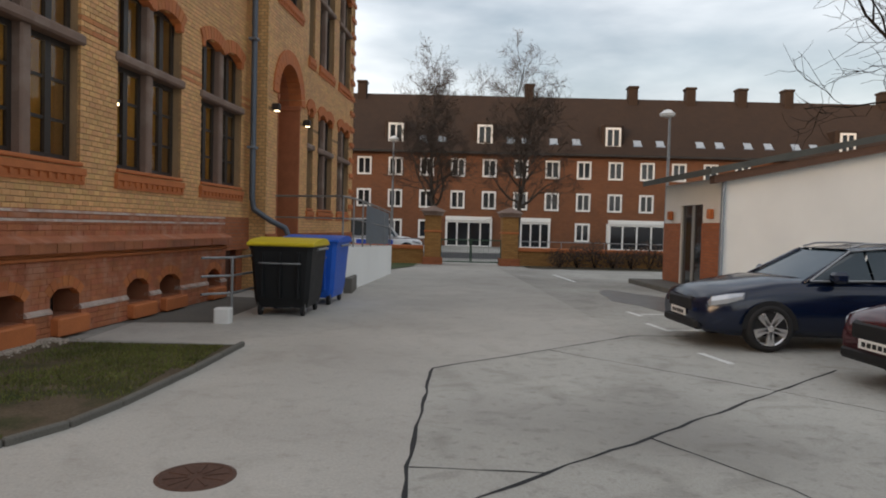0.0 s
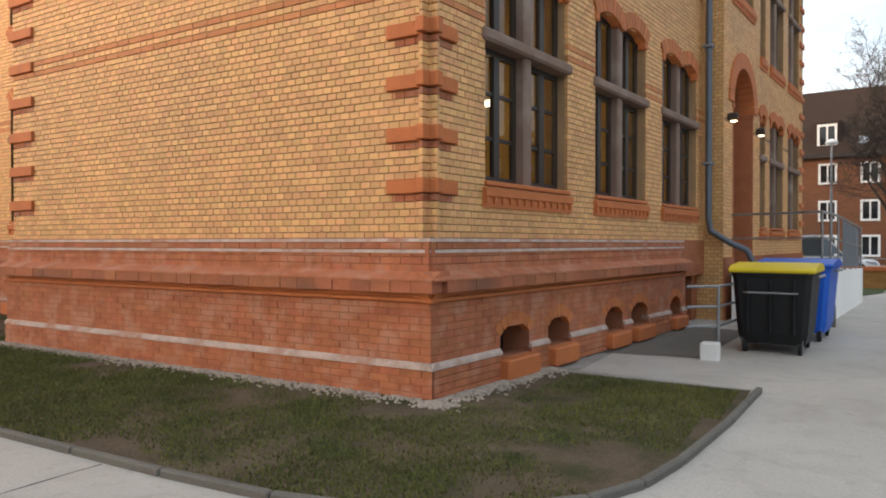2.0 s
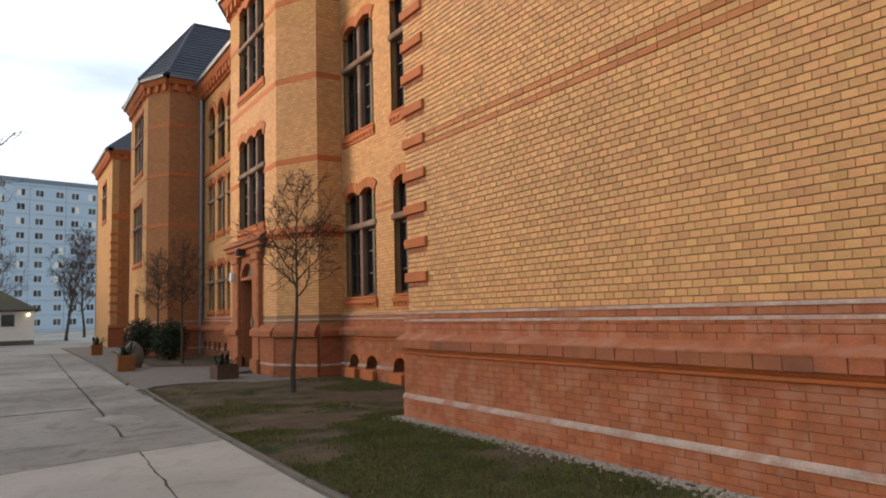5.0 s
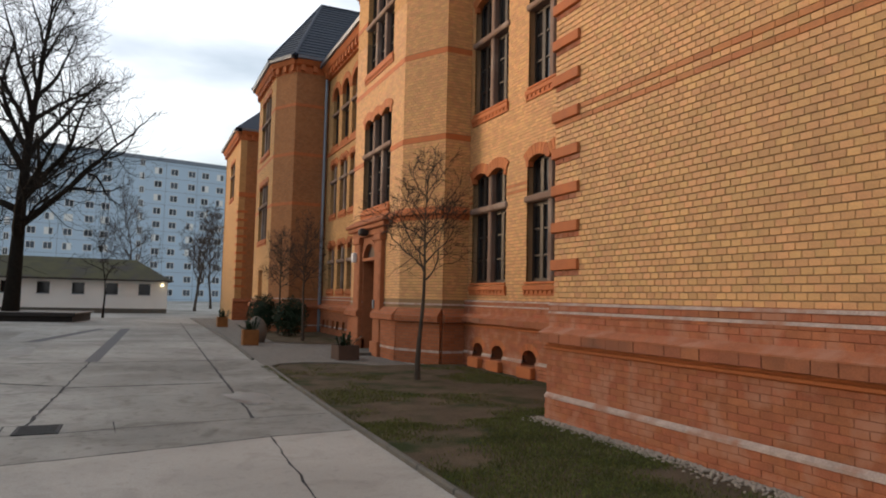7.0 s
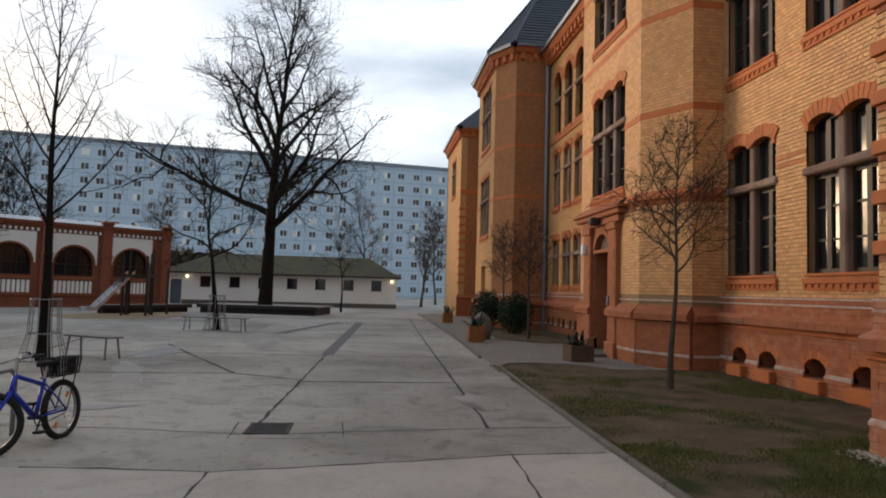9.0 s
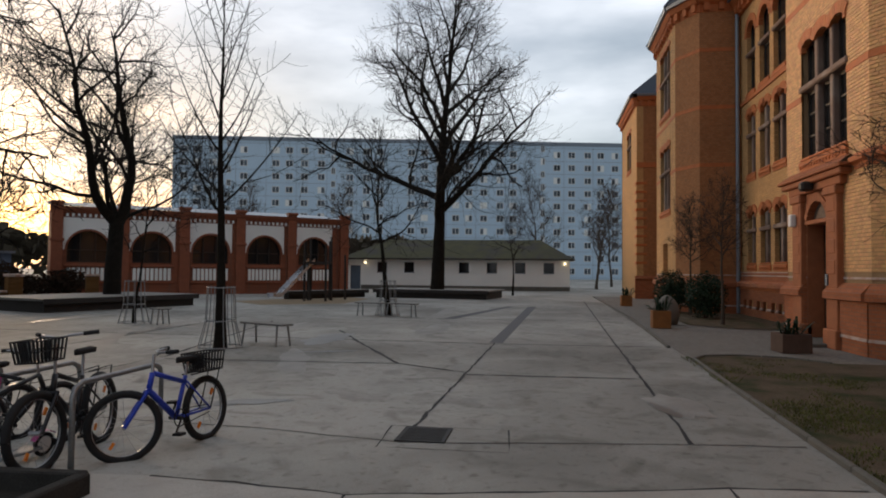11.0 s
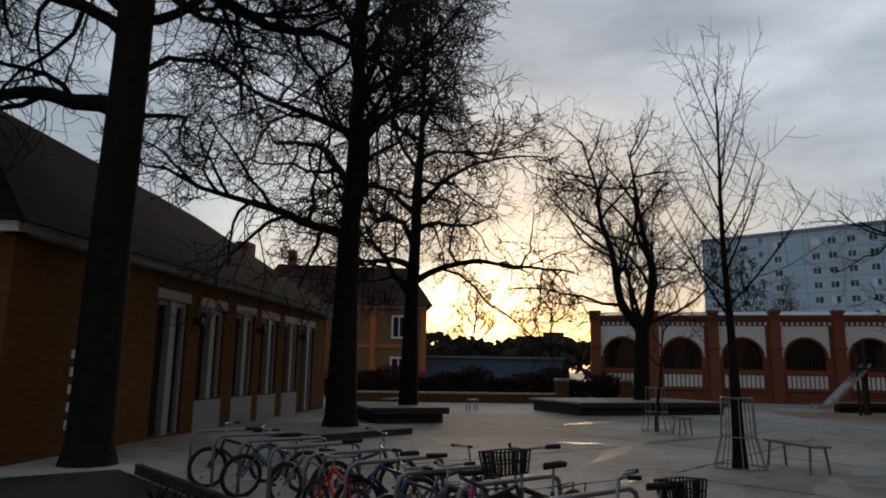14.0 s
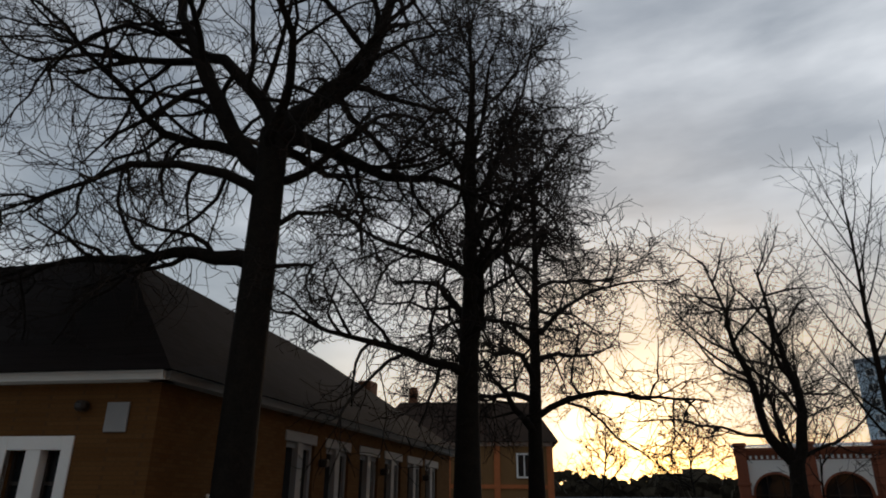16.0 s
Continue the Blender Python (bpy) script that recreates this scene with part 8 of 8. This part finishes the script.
# bicycle racks
def rack(x, y, length=1.25, h=0.68):
    ob = thing("bicycle_rack", "galvanised steel hoop bicycle rack", "bicycle rack", "bicycle racks", at=(x, y, 0))
    bm = bmesh.new()
    pts = [(0, 0, -0.05), (0, 0, h - 0.12), (-0.03, 0, h - 0.04), (-0.11, 0, h), (-length + 0.11, 0, h), (-length + 0.03, 0, h - 0.04), (-length, 0, h - 0.12), (-length, 0, -0.05)]
    tube(bm, pts, 0.024, 10)
    part("hoop", bm, M['galv'], ob, smooth=True)
for k in range(9):
    rack(-6.95 + 0.04 * k, -2.88 - 0.84 * k)


def bicycle(label, m, paint, R=0.28, base=0.92, basket=None, seat_z=0.78, bar_z=0.9, steer=0.0, fender=None, lean=4, group="parked bicycles", size=1.0):
    """A bicycle; local x points forwards, origin under the middle of the wheels."""
    ob = thing("bicycle", label, "bicycle", group)
    ob.matrix_basis = m @ Matrix.Rotation(radians(lean), 4, 'X') @ Matrix.Scale(size, 4)
    f, r_ = Vector((base / 2, 0, R)), Vector((-base / 2, 0, R))
    bb = Vector((-0.06, 0, R * 0.95))
    head_b, head_t = Vector((base / 2 - 0.2, 0, R + 0.28)), Vector((base / 2 - 0.25, 0, R + 0.42))
    seat = Vector((-0.2, 0, R + 0.34))
    S_ = Matrix.Translation(head_b) @ Matrix.Rotation(radians(steer), 4, 'Z') @ Matrix.Translation(-head_b)
    for c, mm in ((f, S_), (r_, Matrix.Identity(4))):
        w = new("wheel")
        w.parent = ob
        bm = bmesh.new()
        n = 28
        tube(bm, [mm @ (c + Vector((R * 0.955 * math.cos(2 * math.pi * k / n), 0, R * 0.955 * math.sin(2 * math.pi * k / n)))) for k in range(n + 1)], R * 0.115, 8, False)
        part("tyre", bm, M_rubber, w, smooth=True)
        bm = bmesh.new()
        tube(bm, [mm @ (c + Vector((R * 0.86 * math.cos(2 * math.pi * k / n), 0, R * 0.86 * math.sin(2 * math.pi * k / n)))) for k in range(n + 1)], 0.009, 6, False)
        tube(bm, [mm @ (c + Vector((0, -0.05, 0))), mm @ (c + Vector((0, 0.05, 0)))], 0.02, 8)
        for k in range(16):
            a = 2 * math.pi * k / 16
            tube(bm, [mm @ (c + Vector((0.015 * math.cos(a + 1.2), 0.03 * (1 if k % 2 else -1), 0.015 * math.sin(a + 1.2)))), mm @ (c + Vector((R * 0.86 * math.cos(a), 0, R * 0.86 * math.sin(a))))], 0.0018, 3, False)
        part("rim", bm, M_chrome, w, "spoked alloy rim")
        for a in (2.2, 5.3):
            bm = bmesh.new()
            box(bm, -0.03, 0.03, -0.008, 0.008, -0.012, 0.012, m=mm @ Matrix.Translation(c + Vector((R * 0.6 * math.cos(a), 0, R * 0.6 * math.sin(a)))) @ Matrix.Rotation(-a, 4, 'Y'))
            part("reflector", bm, M_orange, w, "orange spoke reflector")
    bm = bmesh.new()
    tube(bm, [head_b, bb], 0.027, 8)
    tube(bm, [head_t, seat + Vector((0, 0, -0.06))], 0.022, 8)
    tube(bm, [bb, seat], 0.02, 8)
    for sgn in (-1, 1):
        tube(bm, [seat + Vector((0, 0.015 * sgn, -0.05)), r_ + Vector((0, 0.055 * sgn, 0))], 0.009, 6)
        tube(bm, [bb + Vector((0, 0.03 * sgn, 0)), r_ + Vector((0, 0.055 * sgn, 0))], 0.011, 6)
    tube(bm, [head_t, head_b], 0.024, 8)
    part("frame", bm, paint, ob, smooth=True)
    bm = bmesh.new()
    for sgn in (-1, 1):
        tube(bm, [S_ @ (head_b + Vector((0.01, 0.05 * sgn, -0.0))), S_ @ (f + Vector((0, 0.055 * sgn, 0)))], 0.016, 8)
    tube(bm, [S_ @ (head_b + Vector((0.01, -0.055, 0))), S_ @ (head_b + Vector((0.01, 0.055, 0)))], 0.018, 8)
    part("fork", bm, paint, ob)
    bm = bmesh.new()
    ht = Vector((head_t.x - 0.03, 0, bar_z))
    tube(bm, [head_t, ht], 0.013, 8)
    tube(bm, [S_ @ (ht + Vector((-0.12, -0.28, 0.03))), S_ @ (ht + Vector((0.0, -0.1, 0.02))), S_ @ ht, S_ @ (ht + Vector((0.0, 0.1, 0.02))), S_ @ (ht + Vector((-0.12, 0.28, 0.03)))], 0.012, 8)
    bars = part("handlebar", bm, M_chrome, ob)
    for sgn in (-1, 1):
        bm = bmesh.new()
        tube(bm, [S_ @ (ht + Vector((-0.05, 0.2 * sgn, 0.026))), S_ @ (ht + Vector((-0.125, 0.29 * sgn, 0.03)))], 0.018, 8)
        part("grip", bm, M_rubber, bars)
    bm = bmesh.new()
    tube(bm, [seat, Vector((seat.x - 0.04, 0, seat_z))], 0.013, 8)
    part("seat_post", bm, M_chrome, ob)
    bm = bmesh.new()
    prof = [(-0.13, 0.06), (-0.1, 0.07), (0.0, 0.042), (0.1, 0.022), (0.14, 0.016)]
    up_, dn_ = [], []
    for x, w in prof:
        up_.append([bm.verts.new((seat.x - 0.04 + x, -w, seat_z + 0.03)), bm.verts.new((seat.x - 0.04 + x, 0, seat_z + 0.045)), bm.verts.new((seat.x - 0.04 + x, w, seat_z + 0.03))])
        dn_.append([bm.verts.new((seat.x - 0.04 + x, w * 0.8, seat_z - 0.01)), bm.verts.new((seat.x - 0.04 + x, -w * 0.8, seat_z - 0.01))])
    rings = [a + b for a, b in zip(up_, dn_)]
    for a, b in zip(rings, rings[1:]):
        for k in range(5):
            bm.faces.new((a[k], a[(k + 1) % 5], b[(k + 1) % 5], b[k]))
    bm.faces.new(rings[0])
    bm.faces.new(rings[-1])
    part("saddle", bm, M_rubber, ob, smooth=True)
    bm = bmesh.new()
    tube(bm, [bb + Vector((0, -0.07, 0)), bb + Vector((0, 0.07, 0))], 0.018, 8)
    tube(bm, [bb + Vector((0, 0.06, 0)), bb + Vector((0.09, 0.07, -0.12))], 0.01, 6)
    tube(bm, [bb + Vector((0, -0.06, 0)), bb + Vector((-0.09, -0.07, 0.12))], 0.01, 6)
    n = 20
    tube(bm, [bb + Vector((0.075 * math.cos(2 * math.pi * k / n), 0.045, 0.075 * math.sin(2 * math.pi * k / n))) for k in range(n + 1)], 0.006, 5, False)
    tube(bm, [bb + Vector((0, 0.045, 0.075)), r_ + Vector((0, 0.045, 0.035))], 0.005, 4)
    tube(bm, [bb + Vector((0, 0.045, -0.075)), r_ + Vector((0, 0.045, -0.035))], 0.005, 4)
    part("crank", bm, M_black, ob)
    bm = bmesh.new()
    box(bm, bb.x + 0.05, bb.x + 0.13, 0.06, 0.15, bb.z - 0.135, bb.z - 0.11, 0.005)
    part("pedal", bm, M_black, ob)
    bm = bmesh.new()
    box(bm, bb.x - 0.13, bb.x - 0.05, -0.15, -0.06, bb.z + 0.11, bb.z + 0.135, 0.005)
    part("pedal", bm, M_black, ob)
    if fender is not None:
        for c, mm, lo, hi in ((f, S_, 0.5, 2.7), (r_, Matrix.Identity(4), 0.3, 2.9)):
            bm = bmesh.new()
            pts = [(c + Vector((R * 1.1 * math.cos(a), 0, R * 1.1 * math.sin(a)))) for a in (lo + (hi - lo) * k / 12 for k in range(13))]
            for p, q in zip(pts, pts[1:]):
                bm.faces.new([bm.verts.new(mm @ (x + Vector((0, y, 0)))) for x, y in ((p, -0.03), (q, -0.03), (q, 0.03), (p, 0.03))])
            part("mudguard", bm, fender, ob)
    bm = bmesh.new()
    for sgn in (-1, 1):
        tube(bm, [Vector((seat.x - 0.02, 0.05 * sgn, R * 2 + 0.06)), Vector((r_.x - 0.15, 0.06 * sgn, R * 2 + 0.06)), r_ + Vector((0, 0.06 * sgn, 0))], 0.007, 6)
    part("carrier", bm, M_black, ob)
    if basket:
        bx = (r_.x, R * 2 + 0.07) if basket == 'rear' else (head_t.x + 0.17, bar_z - 0.16)
        bk = new("basket")
        bk.parent = ob
        bm = bmesh.new()
        a, b, hh = 0.16, 0.12, 0.17
        for z, gx in ((0, 0.85), (hh * 0.5, 0.93), (hh, 1.0)):
            c = [Vector((bx[0] + sx * a * gx, sy * b * gx, bx[1] + z)) for sx, sy in ((-1, -1), (1, -1), (1, 1), (-1, 1), (-1, -1))]
            tube(bm, [S_ @ p if basket != 'rear' else p for p in c], 0.007, 5, False)
        for k in range(28):
            t = k / 28 * 4
            i, fr_ = int(t), t - int(t)
            cs = ((-1, -1), (1, -1), (1, 1), (-1, 1), (-1, -1))
            sx, sy = cs[i][0] + (cs[i + 1][0] - cs[i][0]) * fr_, cs[i][1] + (cs[i + 1][1] - cs[i][1]) * fr_
            p, q = Vector((bx[0] + sx * a * 0.85, sy * b * 0.85, bx[1])), Vector((bx[0] + sx * a, sy * b, bx[1] + hh))
            tube(bm, [S_ @ p, S_ @ q] if basket != 'rear' else [p, q], 0.008, 4)
        part("wire_mesh", bm, M_black, bk)["kind"] = "stuff"
        bm = bmesh.new()
        cs = [Vector((bx[0] + sx * a * 0.85, sy * b * 0.85, bx[1] + 0.004)) for sx, sy in ((-1, -1), (1, -1), (1, 1), (-1, 1))]
        bm.faces.new([bm.verts.new(S_ @ p if basket != 'rear' else p) for p in cs])
        part("basket_floor", bm, M_black, bk)
    return ob


def at_pose(front, rear):
    f_, r_ = Vector((*front, 0)), Vector((*rear, 0))
    d = f_ - r_
    c = (f_ + r_) / 2
    return Matrix.Translation(c) @ Matrix.Rotation(math.atan2(d.y, d.x), 4, 'Z')


paints = {c: material(c + "_bicycle_paint", v, 0.35, 0.2, spread=0.1, bump=0, spec=0.6) for c, v in (("blue", (0.01, 0.04, 0.42)), ("black", (0.015, 0.015, 0.018)), ("red", (0.42, 0.03, 0.015)), ("silver", (0.10, 0.105, 0.12)), ("light_blue", (0.05, 0.10, 0.18)), ("white", (0.22, 0.22, 0.22)), ("dark_blue", (0.02, 0.03, 0.12)), ("pink", (0.5, 0.08, 0.28)))}
bicycle("blue child's bicycle with a black rear basket", at_pose((-7.22, -2.52), (-8.12, -2.36)), paints["blue"], 0.285, 0.92, 'rear', 0.76, 0.86, -42)
bicycle("black bicycle with a wire front basket leaning on the rack", at_pose((-6.85, -3.05), (-7.85, -3.25)), paints["black"], 0.31, 1.0, 'front', 0.85, 1.02, -12)
bicycle("dark grey bicycle with wide handlebars", at_pose((-7.75, -3.55), (-6.85, -3.75)), paints["black"], 0.3, 0.98, None, 0.85, 0.95, 8, size=0.90, lean=-4)
bicycle("silver bicycle with pale mudguards", at_pose((-6.9, -4.22), (-7.85, -4.05)), paints["silver"], 0.28, 0.95, None, 0.8, 0.88, 20, paints["white"], size=0.87, lean=5)
bicycle("light blue child's bicycle with mudguards", at_pose((-6.78, -4.75), (-7.7, -4.7)), paints["light_blue"], 0.28, 0.92, None, 0.74, 0.84, 10, paints["silver"], size=0.84, lean=-4)
bicycle("small red child's bicycle standing across the racks", at_pose((-6.75, -5.95), (-6.85, -5.2)), paints["red"], 0.25, 0.78, None, 0.62, 0.8, 0, size=0.90, lean=5)
bicycle("dark blue bicycle in the rack", at_pose((-7.0, -5.5), (-7.9, -5.55)), paints["dark_blue"], 0.29, 0.95, None, 0.82, 0.92, -15, size=0.87, lean=-4)
bicycle("white bicycle with black saddle", at_pose((-6.95, -7.1), (-7.2, -6.25)), paints["white"], 0.29, 0.95, None, 0.8, 0.9, 10, paints["white"], size=0.84, lean=5)
bicycle("silver and blue bicycle in the rack", at_pose((-6.7, -7.9), (-7.6, -7.8)), paints["light_blue"], 0.29, 0.95, None, 0.82, 0.92, 5, size=0.90, lean=-4)
bicycle("black bicycle at the end of the rack", at_pose((-6.6, -8.8), (-7.5, -8.75)), paints["black"], 0.3, 0.98, None, 0.85, 0.95, 0, size=0.87, lean=5)
bicycle("dark bicycle seen past the racks", at_pose((-8.35, -4.9), (-7.6, -5.2)), paints["black"], 0.3, 0.95, None, 0.85, 0.95, 5, size=0.84, lean=-4)
bicycle("dark red bicycle in the rack", at_pose((-8.2, -6.4), (-7.3, -6.6)), paints["dark_blue"], 0.3, 0.95, None, 0.85, 0.95, 5, size=0.90, lean=5)
# pink scooter
sc = thing("kick_scooter", "pink child's kick scooter beside the rack", "scooter")
sc.matrix_basis = at_pose((-6.74, -3.5), (-7.3, -3.42)) @ Matrix.Rotation(radians(-6), 4, 'X')
for x in (0.29, -0.29):
    w = new("wheel")
    w.parent = sc
    bm = bmesh.new()
    tube(bm, [(x + 0.085 * math.cos(2 * math.pi * k / 18), 0, 0.1 + 0.085 * math.sin(2 * math.pi * k / 18)) for k in range(19)], 0.017, 8, False)
    part("tyre", bm, M_rubber, w)
    bm = bmesh.new()
    lathe(bm, [(0.07, -0.008), (0.07, 0.008)], 16)
    bmesh.ops.transform(bm, matrix=Matrix.Translation((x, 0, 0.1)) @ Matrix.Rotation(math.pi / 2, 4, 'X'), verts=bm.verts)
    part("hub", bm, M['white'], w)
bm = bmesh.new()
box(bm, -0.24, 0.2, -0.06, 0.06, 0.075, 0.1, 0.01)
part("deck", bm, M['galv'], sc)
bm = bmesh.new()
tube(bm, [(0.29, 0, 0.1), (0.25, 0, 0.24), (0.2, 0, 0.75)], 0.02, 8)
tube(bm, [(0.2, 0, 0.1), (0.25, 0, 0.26)], 0.018, 8)
part("stem", bm, paints["pink"], sc)
bm = bmesh.new()
tube(bm, [(0.19, -0.2, 0.76), (0.19, 0.2, 0.76)], 0.016, 8)
part("handlebar", bm, M_rubber, sc)
bm = bmesh.new()
for k in range(8):
    a0_, a1_ = 0.4 + 2.0 * k / 8, 0.4 + 2.0 * (k + 1) / 8
    bm.faces.new([bm.verts.new((-0.29 + 0.12 * math.cos(a), y, 0.1 + 0.12 * math.sin(a))) for a, y in ((a0_, -0.03), (a1_, -0.03), (a1_, 0.03), (a0_, 0.03))])
part("mudguard", bm, paints["pink"], sc)

# planting bed with kerb before the racks
flat("planting_bed", [(-6.42, -2.5), (-3.9, -2.62), (-3.3, -11), (-6.0, -11)], 0.02, M['soil'], "dark soil bed before the bicycle racks", "bed")
kb = thing("kerb", "grey concrete kerb round the planting bed", "kerb", kind="structure")
kerb([(-6.15, -10.5), (-6.5, -2.42), (-3.85, -2.55), (-3.3, -11)], kb, 0.1, 0.15, mat=material("dark_old_kerb", (0.04, 0.038, 0.035), 0.9, spread=0.35, scale=4, spec=0.1))
for i in range(6):
    r_ = random.Random(300 + i)
    shrub("dry_shrub", (-5.3 + r_.uniform(-0.8, 1.2), -6.3 - i * 0.35, 0.02), (0.3, 0.3, 0.14), 310 + i, "low dry brown shrub in the bed", 70, 0.018, brownleaf, "shrubs in the bed")

# ---- single bricks of the wing wall ----
def one_brick(w):
    bm = bmesh.new()
    box(bm, -w / 2, w / 2, -0.025, 0.025, -0.033, 0.033, 0.003)
    me = bpy.data.meshes.new("brick")
    bm.to_mesh(me)
    bm.free()
    me.materials.append(M['yellow_one'])
    return me
brick_mesh = one_brick(0.12)
for i in near:
    s0, s1, z0, z1, p = sb[i]
    b = new("brick", brick_mesh)
    b.parent = south_wall
    c = SOUTH.w((s0 + s1) / 2, p - 0.025, (z0 + z1) / 2)
    b.matrix_basis = Matrix.Translation(c) @ Matrix.Diagonal(((s1 - s0) / 0.12, 1, (z1 - z0) / 0.066, 1))
